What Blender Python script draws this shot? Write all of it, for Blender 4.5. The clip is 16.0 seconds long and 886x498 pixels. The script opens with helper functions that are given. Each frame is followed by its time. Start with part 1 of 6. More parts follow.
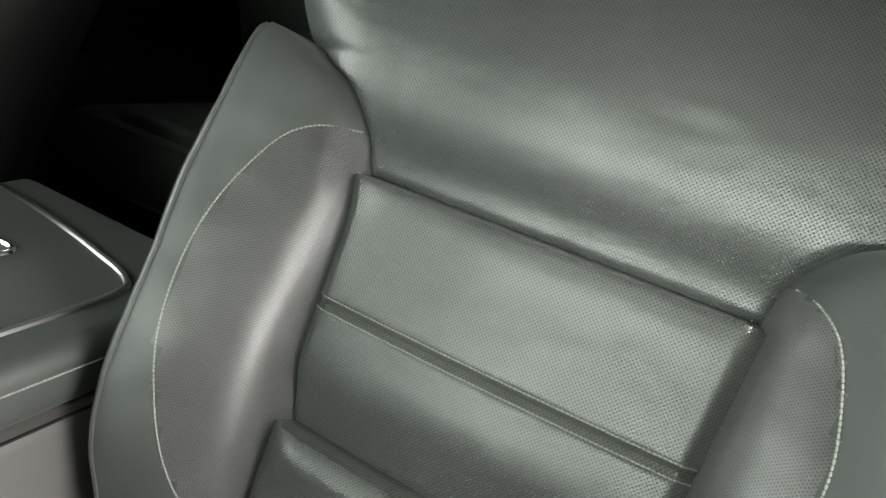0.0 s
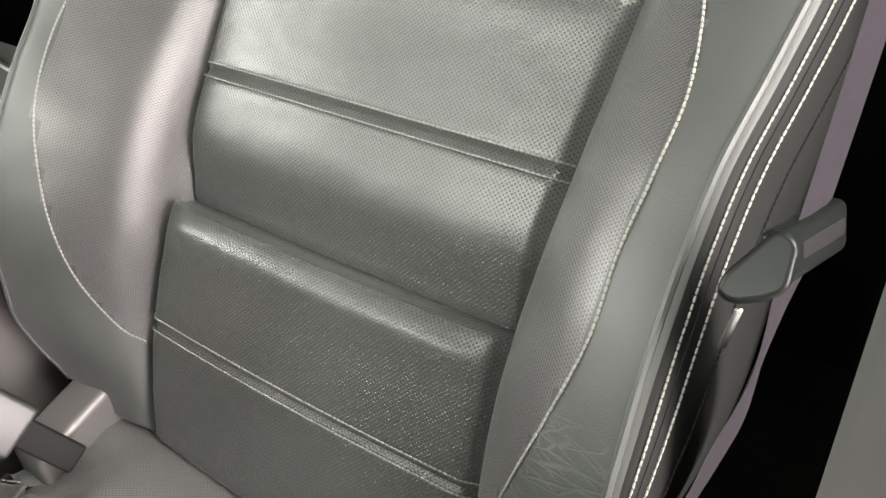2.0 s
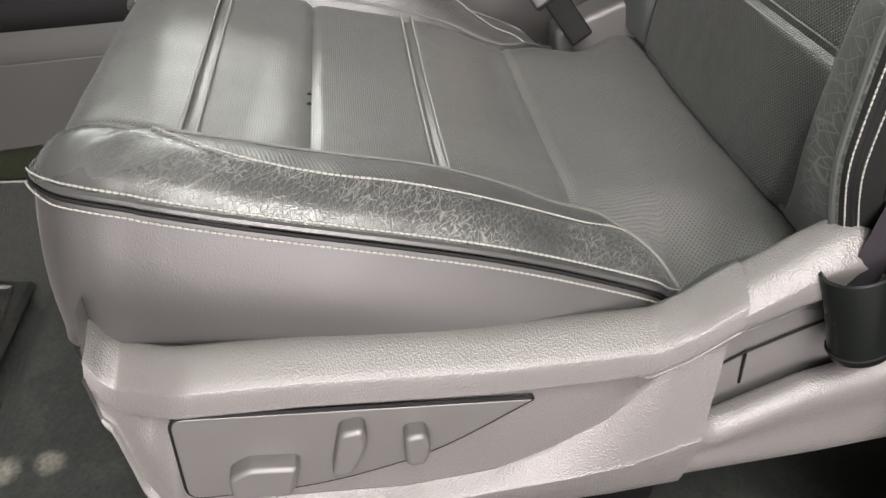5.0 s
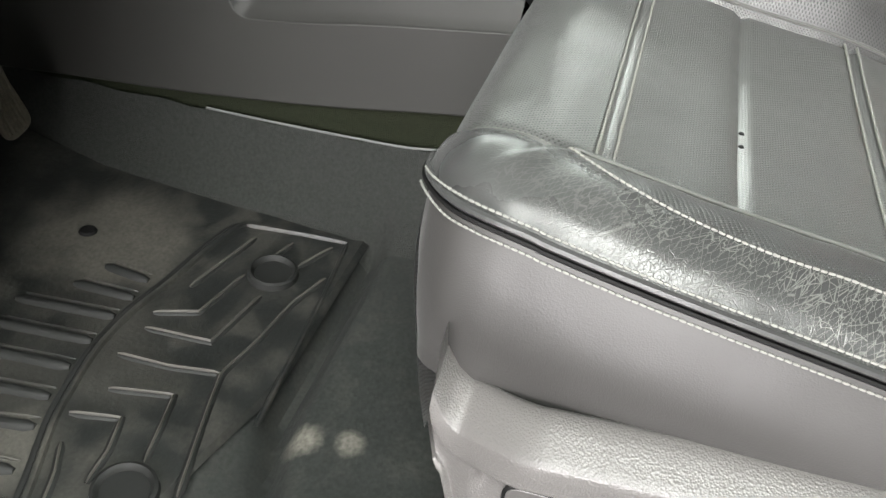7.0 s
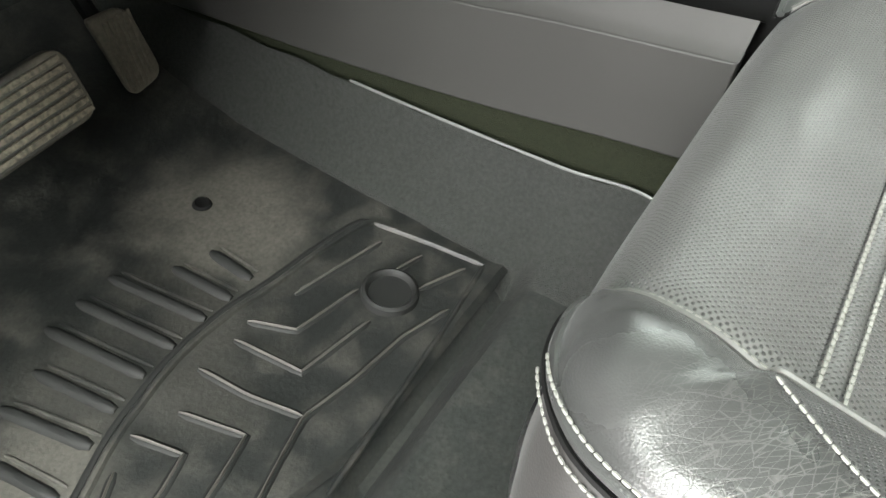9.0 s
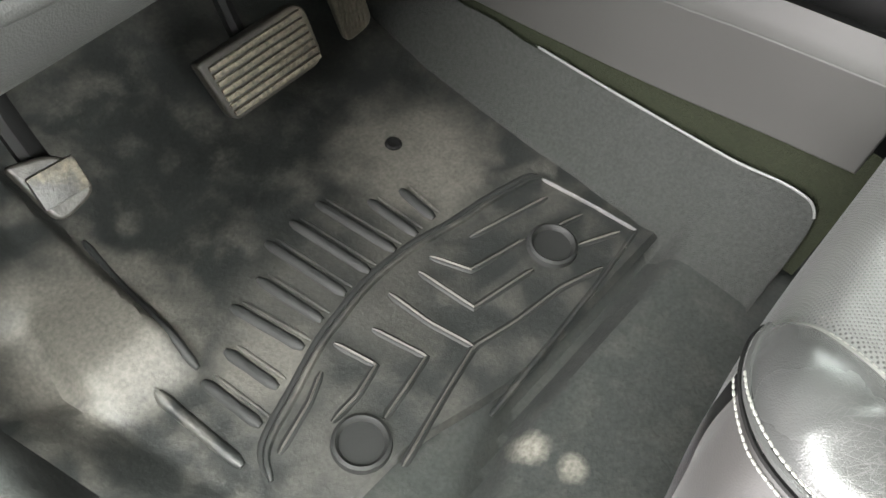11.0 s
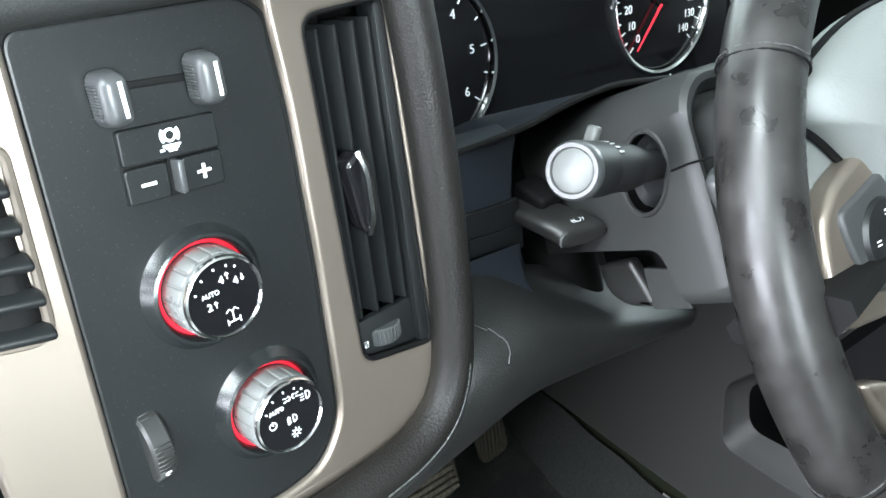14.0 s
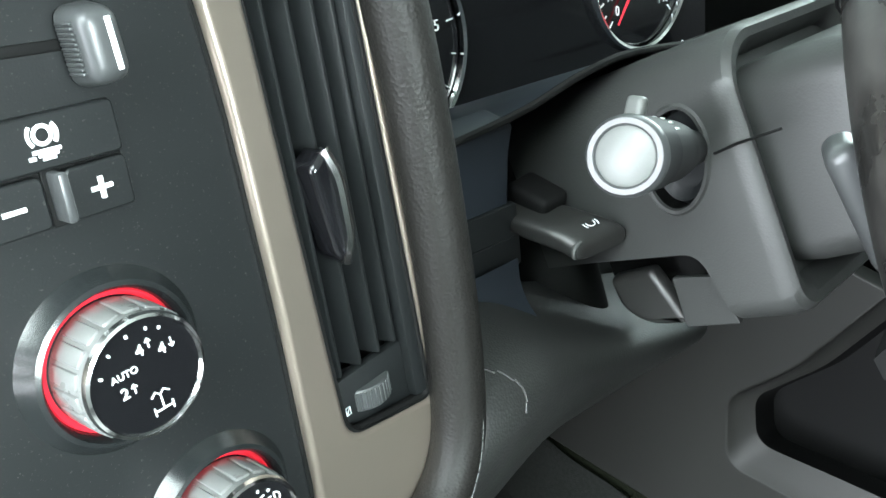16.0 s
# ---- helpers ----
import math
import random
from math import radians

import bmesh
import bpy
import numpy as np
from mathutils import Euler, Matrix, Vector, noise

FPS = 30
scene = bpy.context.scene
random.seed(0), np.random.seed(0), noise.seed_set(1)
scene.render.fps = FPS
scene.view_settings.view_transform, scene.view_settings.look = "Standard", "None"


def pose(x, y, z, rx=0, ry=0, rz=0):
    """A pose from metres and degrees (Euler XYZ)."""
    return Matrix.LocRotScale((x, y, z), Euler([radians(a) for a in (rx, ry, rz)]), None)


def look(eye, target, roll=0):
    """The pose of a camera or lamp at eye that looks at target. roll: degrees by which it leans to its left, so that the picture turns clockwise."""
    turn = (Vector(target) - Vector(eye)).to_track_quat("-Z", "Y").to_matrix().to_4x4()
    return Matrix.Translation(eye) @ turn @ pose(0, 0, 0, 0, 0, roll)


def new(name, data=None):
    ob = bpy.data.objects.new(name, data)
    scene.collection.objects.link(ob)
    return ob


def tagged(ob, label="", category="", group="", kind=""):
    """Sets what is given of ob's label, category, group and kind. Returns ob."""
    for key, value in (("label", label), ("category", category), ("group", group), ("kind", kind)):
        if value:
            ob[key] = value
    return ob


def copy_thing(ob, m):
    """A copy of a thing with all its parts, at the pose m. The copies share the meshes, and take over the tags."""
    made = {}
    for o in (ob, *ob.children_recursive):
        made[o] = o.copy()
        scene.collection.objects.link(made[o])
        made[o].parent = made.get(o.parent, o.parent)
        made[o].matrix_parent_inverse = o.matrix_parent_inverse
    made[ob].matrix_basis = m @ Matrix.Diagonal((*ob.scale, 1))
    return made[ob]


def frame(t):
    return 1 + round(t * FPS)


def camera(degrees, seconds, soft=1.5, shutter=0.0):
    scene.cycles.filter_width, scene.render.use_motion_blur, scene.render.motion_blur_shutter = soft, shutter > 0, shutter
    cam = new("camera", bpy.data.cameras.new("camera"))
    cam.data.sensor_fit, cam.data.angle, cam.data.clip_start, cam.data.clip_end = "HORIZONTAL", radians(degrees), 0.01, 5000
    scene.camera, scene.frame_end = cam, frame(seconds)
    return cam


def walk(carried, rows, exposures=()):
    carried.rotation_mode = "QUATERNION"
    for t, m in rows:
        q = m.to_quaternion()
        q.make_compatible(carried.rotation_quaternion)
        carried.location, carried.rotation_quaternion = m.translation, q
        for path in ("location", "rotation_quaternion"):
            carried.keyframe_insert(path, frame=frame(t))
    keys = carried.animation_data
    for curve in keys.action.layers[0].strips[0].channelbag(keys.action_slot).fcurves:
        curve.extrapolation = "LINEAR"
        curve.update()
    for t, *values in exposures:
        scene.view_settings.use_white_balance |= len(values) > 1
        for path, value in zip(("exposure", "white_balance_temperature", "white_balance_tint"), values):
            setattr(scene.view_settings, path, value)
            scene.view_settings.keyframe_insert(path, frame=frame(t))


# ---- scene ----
cam = camera(55.5, 16.0)
PATH = [
    (0, (-0.254, 0.555, 1.107), (0.596, -1.101, 0.376), 11.9),
    (0.5, (-0.325, 0.506, 1.101), (0.616, -1.137, 0.455), 8.1),
    (1, (-0.405, 0.452, 1.043), (0.651, -1.101, 0.357), 5.0),
    (1.5, (-0.431, 0.429, 0.967), (0.636, -1.083, 0.209), 4.3),
    (2, (-0.443, 0.459, 0.922), (0.553, -1.063, 0.091), 5.3),
    (2.5, (-0.449, 0.465, 0.855), (0.547, -1.04, -0.005), 6.7),
    (3, (-0.5, 0.39, 0.77), (0.793, -0.864, -0.098), 6.6),
    (3.5, (-0.574, 0.427, 0.704), (0.886, -0.563, -0.238), 6.5),
    (3.7, (-0.609, 0.436, 0.694), (0.898, -0.44, -0.286), 7.0),
    (5.8, (-0.807, 0.42, 0.696), (0.841, 0.235, -0.422), 8.4),
    (6, (-0.806, 0.441, 0.693), (0.844, 0.277, -0.425), 8.6),
    (6.5, (-0.738, 0.495, 0.67), (0.893, 0.509, -0.488), 9.3),
    (7, (-0.661, 0.52, 0.666), (0.887, 0.805, -0.567), 9.6),
    (7.5, (-0.568, 0.503, 0.673), (0.864, 1.013, -0.626), 9.0),
    (8, (-0.477, 0.506, 0.652), (0.881, 1.094, -0.693), 8.7),
    (8.5, (-0.452, 0.522, 0.657), (0.851, 1.129, -0.734), 8.8),
    (9, (-0.444, 0.576, 0.66), (0.809, 1.147, -0.791), 10.1),
    (9.2, (-0.451, 0.593, 0.653), (0.766, 1.176, -0.823), 9.8),
    (11.3, (-0.528, 0.667, 0.833), (0.448, 1.295, -0.796), 13.4),
    (11.5, (-0.505, 0.687, 0.865), (0.502, 1.411, -0.704), 12.4),
    (12, (-0.51, 0.703, 0.872), (0.561, 1.621, -0.546), 9.9),
    (12.5, (-0.507, 0.704, 0.896), (0.54, 1.738, -0.459), 8.6),
    (13, (-0.503, 0.703, 0.922), (0.541, 1.81, -0.375), 7.8),
    (13.5, (-0.507, 0.702, 0.944), (0.554, 1.858, -0.297), 7.7),
    (14, (-0.516, 0.704, 0.949), (0.571, 1.897, -0.232), 7.3),
    (14.5, (-0.517, 0.711, 0.939), (0.619, 1.901, -0.198), 7.9),
    (15, (-0.504, 0.734, 0.911), (0.655, 1.902, -0.226), 8.5),
    (15.5, (-0.485, 0.766, 0.886), (0.708, 1.893, -0.257), 8.7),
    (16, (-0.471, 0.799, 0.879), (0.755, 1.893, -0.261), 6.6),
]
walk(cam, [(t, look(eye, target, roll)) for t, eye, target, roll in PATH], exposures=[(0.0, 0.42, 6600, 3), (0.5, 1.1, 6700, 4), (1.0, 0.9, 6750, 7), (1.5, 0.95, 6800, 10), (2.5, 1.05, 7000, 15), (3.0, 1.0, 7000, 16), (3.5, 1.35, 7100, 19), (4.4, 0.6, 6900, 15), (5.8, 0.25, 6700, 9), (6.5, 0.22, 6650, 8), (7.0, 0.5, 6500, 5), (8.5, 0.75, 6400, 3), (9.0, 1.0, 6500, 3), (11.5, 1.42, 6500, 7), (12.0, 1.32, 6400, 7), (12.5, 0.8, 5950, 4), (13.5, 0.55, 5800, 3), (14.5, 0.3, 5800, 2), (16.0, 0.45, 5850, -3)])

# ---- light: a bright workshop round the truck ----
world = bpy.data.worlds.new("workshop_air")
scene.world = world
world.use_nodes = True
world.node_tree.nodes["Background"].inputs[0].default_value = (0.80, 0.86, 0.82, 1)
world.node_tree.nodes["Background"].inputs[1].default_value = 0.025


def area_lamp(name, at, target, sx, sy, watts, colour):
    d = bpy.data.lights.new(name, "AREA")
    d.shape, d.size, d.size_y, d.energy, d.color = "RECTANGLE", sx, sy, watts, colour
    ob = new(name, d)
    ob.matrix_world = look(at, target)
    return ob


area_lamp("ceiling_lamp", (-1.40, 0.45, 2.5), (-0.2, 0.4, 0.3), 1.0, 2.2, 160, (1.0, 1.0, 0.97))
# added lamps: the rear one brightens the dashboard, the front one the backrest
area_lamp("ceiling_lamp", (-1.05, -2.4, 1.9), (-0.42, 1.0, 0.65), 0.9, 1.2, 480, (1.0, 1.0, 0.98))
area_lamp("ceiling_lamp", (1.2, 1.9, 2.45), (0.0, 0.0, 0.9), 3.4, 1.9, 25, (0.90, 1.0, 0.93))
area_lamp("bay_door_light", (-4.6, 0.7, 1.2), (0.0, 0.3, 0.8), 2.4, 2.4, 410, (1.0, 0.93, 0.965))
# added fill lights with no window behind them: upper backrest, then cushion sheen
area_lamp("north_window_light", (0.4, 4.9, 1.5), (0.4, 0.0, 1.0), 4.4, 2.2, 300, (0.93, 1.0, 0.95))
area_lamp("east_window_light", (4.9, 1.4, 1.9), (0.0, 0.6, 0.8), 4.4, 1.3, 270, (0.95, 1.0, 0.97))


# ---- helpers ----
def interp(keys, v):
    """Smooth value at v from (place, value) pairs."""
    if v <= keys[0][0]:
        return keys[0][1]
    for (a, p), (b, q) in zip(keys, keys[1:]):
        if v <= b:
            f = (v - a) / (b - a)
            return p + (q - p) * f
    return keys[-1][1]


def smooth(a, b, v):
    f = min(1.0, max(0.0, (v - a) / (b - a)))
    return f * f * (3 - 2 * f)


def catmull(pts, n):
    """n points along a smooth curve through pts (tuples of any length)."""
    p = np.array(pts, float)
    p = np.vstack([2 * p[0] - p[1], p, 2 * p[-1] - p[-2]])
    out = []
    for s in np.linspace(0, len(pts) - 1, n):
        i = min(int(s), len(pts) - 2)
        f = s - i
        a, b, c, d = p[i], p[i + 1], p[i + 2], p[i + 3]
        out.append(0.5 * (2 * b + (c - a) * f + (2 * a - 5 * b + 4 * c - d) * f * f + (3 * b - a - 3 * c + d) * f**3))
    return np.array(out)


def thing(name, at, label, category, group="", kind=""):
    ob = new(name)
    ob.empty_display_size = 0.05
    ob.location = at
    return tagged(ob, label, category, group, kind)


def link_part(name, me, mats, parent, label=""):
    ob = new(name, me)
    for m in mats if isinstance(mats, (list, tuple)) else [mats]:
        me.materials.append(m)
    if parent is not None:
        ob.parent = parent
        if parent.type == "EMPTY":
            ob.matrix_parent_inverse = Matrix.Translation(-parent.location)
    return tagged(ob, label) if label else ob


def part(name, bm, mats, parent, label="", smoothed=True):
    bmesh.ops.recalc_face_normals(bm, faces=bm.faces)
    me = bpy.data.meshes.new(name)
    bm.to_mesh(me)
    bm.free()
    if smoothed:
        me.shade_smooth()
        me.set_sharp_from_angle(angle=radians(38))
    return link_part(name, me, mats, parent, label)


def sheet(fn, nu, nv, uv=None, index=None, thick=0.0):
    """A grid mesh: fn(s, t) gives the place for s, t in 0..1; uv(s, t) its surface coordinates in metres."""
    bm = bmesh.new()
    lay = bm.loops.layers.uv.new("UVMap")
    vs = [[bm.verts.new(fn(i / nu, j / nv)) for j in range(nv + 1)] for i in range(nu + 1)]
    for i in range(nu):
        for j in range(nv):
            f = bm.faces.new((vs[i][j], vs[i + 1][j], vs[i + 1][j + 1], vs[i][j + 1]))
            for lp, (a, b) in zip(f.loops, ((i, j), (i + 1, j), (i + 1, j + 1), (i, j + 1))):
                lp[lay].uv = uv(a / nu, b / nv) if uv else (a / nu, b / nv)
            if index:
                f.material_index = index((i + 0.5) / nu, (j + 0.5) / nv)
    return bm


def tube(pts, r, sides=8, closed=False, bm=None):
    bm = bm or bmesh.new()
    p = [Vector(q) for q in pts]
    n = len(p)
    rings, up = [], None
    for i, q in enumerate(p):
        d = (p[(i + 1) % n] - p[i - 1]) if closed else (p[min(i + 1, n - 1)] - p[max(i - 1, 0)])
        d.normalize()
        if up is None:
            up = d.orthogonal().normalized()
        up = (up - d * up.dot(d)).normalized()
        side = d.cross(up)
        rad = r[i] if isinstance(r, list) else r
        ra, rb = rad if isinstance(rad, tuple) else (rad, rad)
        rings.append([bm.verts.new(q + up * (ra * math.cos(a)) + side * (rb * math.sin(a))) for a in [2 * math.pi * k / sides for k in range(sides)]])
    m = n if closed else n - 1
    for i in range(m):
        for k in range(sides):
            bm.faces.new((rings[i][k], rings[i][(k + 1) % sides], rings[(i + 1) % n][(k + 1) % sides], rings[(i + 1) % n][k]))
    if not closed:
        bm.faces.new(rings[0])
        bm.faces.new(rings[-1])
    return bm


def resample(pts, step):
    p = [Vector(q) for q in pts]
    length = [0.0]
    for a, b in zip(p, p[1:]):
        length.append(length[-1] + (b - a).length)
    n = max(2, int(length[-1] / step))
    out, i = [], 0
    for k in range(n + 1):
        s = length[-1] * k / n
        while i < len(p) - 2 and length[i + 1] < s:
            i += 1
        f = (s - length[i]) / max(1e-9, length[i + 1] - length[i])
        out.append(p[i].lerp(p[i + 1], f))
    return out


def stitches(pts, pitch=0.0046, r=0.0010):
    """Short thread lengths, one after another, along a line."""
    bm = bmesh.new()
    q = resample(pts, pitch / 2)
    for i in range(0, len(q) - 2, 2):
        a, b = q[i], q[i + 1].lerp(q[i + 2], 0.72)
        m = a.lerp(b, 0.5)
        tube([a, a.lerp(b, 0.15), m, a.lerp(b, 0.85), b], [r * 0.55, r * 0.95, r, r * 0.95, r * 0.55], 5, bm=bm)
    return bm


def fillet(pts, r, n=5):
    """A polygon with rounded corners; r is one radius or one for each corner."""
    out, k = [], len(pts)
    for i in range(k):
        p = Vector(pts[i])
        a, b = Vector(pts[i - 1]) - p, Vector(pts[(i + 1) % k]) - p
        rad = r[i] if isinstance(r, list) else r
        rad = min(rad, 0.45 * a.length, 0.45 * b.length)
        if rad < 1e-5:
            out.append(tuple(p))
            continue
        p0, p1 = p + a.normalized() * rad, p + b.normalized() * rad
        for j in range(n + 1):
            f = j / n
            out.append(tuple(p0 * (1 - f) ** 2 + p * 2 * f * (1 - f) + p1 * f * f))
    return out


def plate(loops, depth, bevel, m, res=2):
    """A mesh: a flat plate with the outline loops[0], holes loops[1:], its face at z = 0 of the frame m and its body behind it."""
    cu = bpy.data.curves.new("plate", "CURVE")
    cu.dimensions, cu.fill_mode = "2D", "BOTH"
    for lp in loops:
        s = cu.splines.new("POLY")
        s.points.add(len(lp) - 1)
        for pt, c in zip(s.points, lp):
            pt.co = (c[0], c[1], 0, 1)
        s.use_cyclic_u = True
    cu.extrude, cu.bevel_depth, cu.bevel_resolution, cu.offset = max(0.0, depth / 2 - bevel), bevel, res, -bevel
    ob = bpy.data.objects.new("plate", cu)
    scene.collection.objects.link(ob)
    bpy.context.view_layer.update()
    me = bpy.data.meshes.new_from_object(ob.evaluated_get(bpy.context.evaluated_depsgraph_get()))
    bpy.data.objects.remove(ob)
    bpy.data.curves.remove(cu)
    me.transform(m @ Matrix.Translation((0, 0, -depth / 2)))
    me.materials.clear()
    me.shade_smooth()
    me.set_sharp_from_angle(angle=radians(40))
    return me


def lettering(text, size, m, depth=0.0003):
    cu = bpy.data.curves.new("lettering", "FONT")
    cu.body, cu.size, cu.align_x, cu.align_y, cu.extrude = text, size, "CENTER", "CENTER", depth
    ob = bpy.data.objects.new("lettering", cu)
    scene.collection.objects.link(ob)
    bpy.context.view_layer.update()
    me = bpy.data.meshes.new_from_object(ob.evaluated_get(bpy.context.evaluated_depsgraph_get()))
    bpy.data.objects.remove(ob)
    bpy.data.curves.remove(cu)
    me.transform(m)
    me.materials.clear()
    return me


def lathe(profile, m, n=40):
    """Turned round the z axis of the frame m: profile of (radius, height)."""
    bm = bmesh.new()
    rings = []
    for r, z in profile:
        if r < 1e-6:
            rings.append([bm.verts.new(m @ Vector((0, 0, z)))])
        else:
            rings.append([bm.verts.new(m @ Vector((r * math.cos(2 * math.pi * k / n), r * math.sin(2 * math.pi * k / n), z))) for k in range(n)])
    for a, b in zip(rings, rings[1:]):
        for k in range(n):
            q = [a[k % len(a)], a[(k + 1) % len(a)], b[(k + 1) % len(b)], b[k % len(b)]]
            q = list(dict.fromkeys(q))
            if len(q) > 2:
                bm.faces.new(q)
    return bm


def block(sx, sy, sz, m, bevel=0.004, seg=3, taper=1.0):
    bm = bmesh.new()
    bmesh.ops.create_cube(bm, size=1)
    for v in bm.verts:
        k = taper if v.co.z > 0 else 1
        v.co = Vector((v.co.x * sx * k, v.co.y * sy * k, v.co.z * sz))
    bmesh.ops.bevel(bm, geom=bm.edges[:], offset=bevel, segments=seg, profile=0.5, affect="EDGES")
    bm.transform(m)
    return bm


def frame_of(o, u, v):
    u, v = Vector(u).normalized(), Vector(v)
    v = (v - u * v.dot(u)).normalized()
    n = u.cross(v)
    return Matrix(((u.x, v.x, n.x, o[0]), (u.y, v.y, n.y, o[1]), (u.z, v.z, n.z, o[2]), (0, 0, 0, 1)))


# ---- materials ----
def nodes_of(name):
    m = bpy.data.materials.new(name)
    m.use_nodes = True
    return m, m.node_tree.nodes, m.node_tree.links, m.node_tree.nodes["Principled BSDF"]


def material(name, colour, rough=0.5, metal=0.0, var=0.15, vscale=9.0, grain="noise", gscale=500.0, gstrength=0.15, gdist=0.0004, rvar=0.08, spec=0.5, specks=0.0, sharp=0.0):
    """Procedural surface: blotches, a fine grain in the relief, and uneven gloss."""
    m, N, L, bsdf = nodes_of(name)
    co = N.new("ShaderNodeTexCoord")
    big = N.new("ShaderNodeTexNoise")
    big.inputs["Scale"].default_value, big.inputs["Detail"].default_value = vscale, 5
    L.new(co.outputs["Object"], big.inputs["Vector"])
    ramp = N.new("ShaderNodeMix")
    ramp.data_type = "RGBA"
    c = Vector(colour)
    ramp.inputs[6].default_value = (*(c * (1 - var)), 1)
    ramp.inputs[7].default_value = (*(c * (1 + var)), 1)
    blotch = big.outputs["Fac"]
    if sharp:
        edge = N.new("ShaderNodeMapRange")
        edge.inputs[1].default_value, edge.inputs[2].default_value = 0.5 - sharp, 0.5 + sharp
        L.new(blotch, edge.inputs[0])
        blotch = edge.outputs[0]
    L.new(blotch, ramp.inputs[0])
    colour_out = ramp.outputs[2]
    if specks:
        sp = N.new("ShaderNodeTexNoise")
        sp.inputs["Scale"].default_value, sp.inputs["Detail"].default_value = 900, 2
        L.new(co.outputs["Object"], sp.inputs["Vector"])
        cr = N.new("ShaderNodeMapRange")
        cr.inputs[1].default_value, cr.inputs[2].default_value = 0.66, 0.78
        cr.inputs[4].default_value = specks
        L.new(sp.outputs["Fac"], cr.inputs[0])
        mx = N.new("ShaderNodeMix")
        mx.data_type = "RGBA"
        mx.inputs[7].default_value = (0.35, 0.34, 0.31, 1)
        L.new(cr.outputs[0], mx.inputs[0])
        L.new(colour_out, mx.inputs[6])
        colour_out = mx.outputs[2]
    L.new(colour_out, bsdf.inputs["Base Color"])
    rr = N.new("ShaderNodeMapRange")
    rr.inputs[3].default_value, rr.inputs[4].default_value = max(0.03, rough - rvar), min(1, rough + rvar)
    L.new(blotch, rr.inputs[0])
    L.new(rr.outputs[0], bsdf.inputs["Roughness"])
    bsdf.inputs["Metallic"].default_value = metal
    bsdf.inputs["Specular IOR Level"].default_value = spec
    if gstrength:
        if grain == "pebble":
            g = N.new("ShaderNodeTexVoronoi")
            g.feature = "SMOOTH_F1"
            g.inputs["Smoothness"].default_value = 0.4
            out = g.outputs["Distance"]
        else:
            g = N.new("ShaderNodeTexNoise")
            g.inputs["Detail"].default_value = 3
            out = g.outputs["Fac"]
        g.inputs["Scale"].default_value = gscale
        L.new(co.outputs["Object"], g.inputs["Vector"])
        b = N.new("ShaderNodeBump")
        b.inputs["Strength"].default_value, b.inputs["Distance"].default_value = gstrength, gdist
        L.new(out, b.inputs["Height"])
        L.new(b.outputs["Normal"], bsdf.inputs["Normal"])
    return m


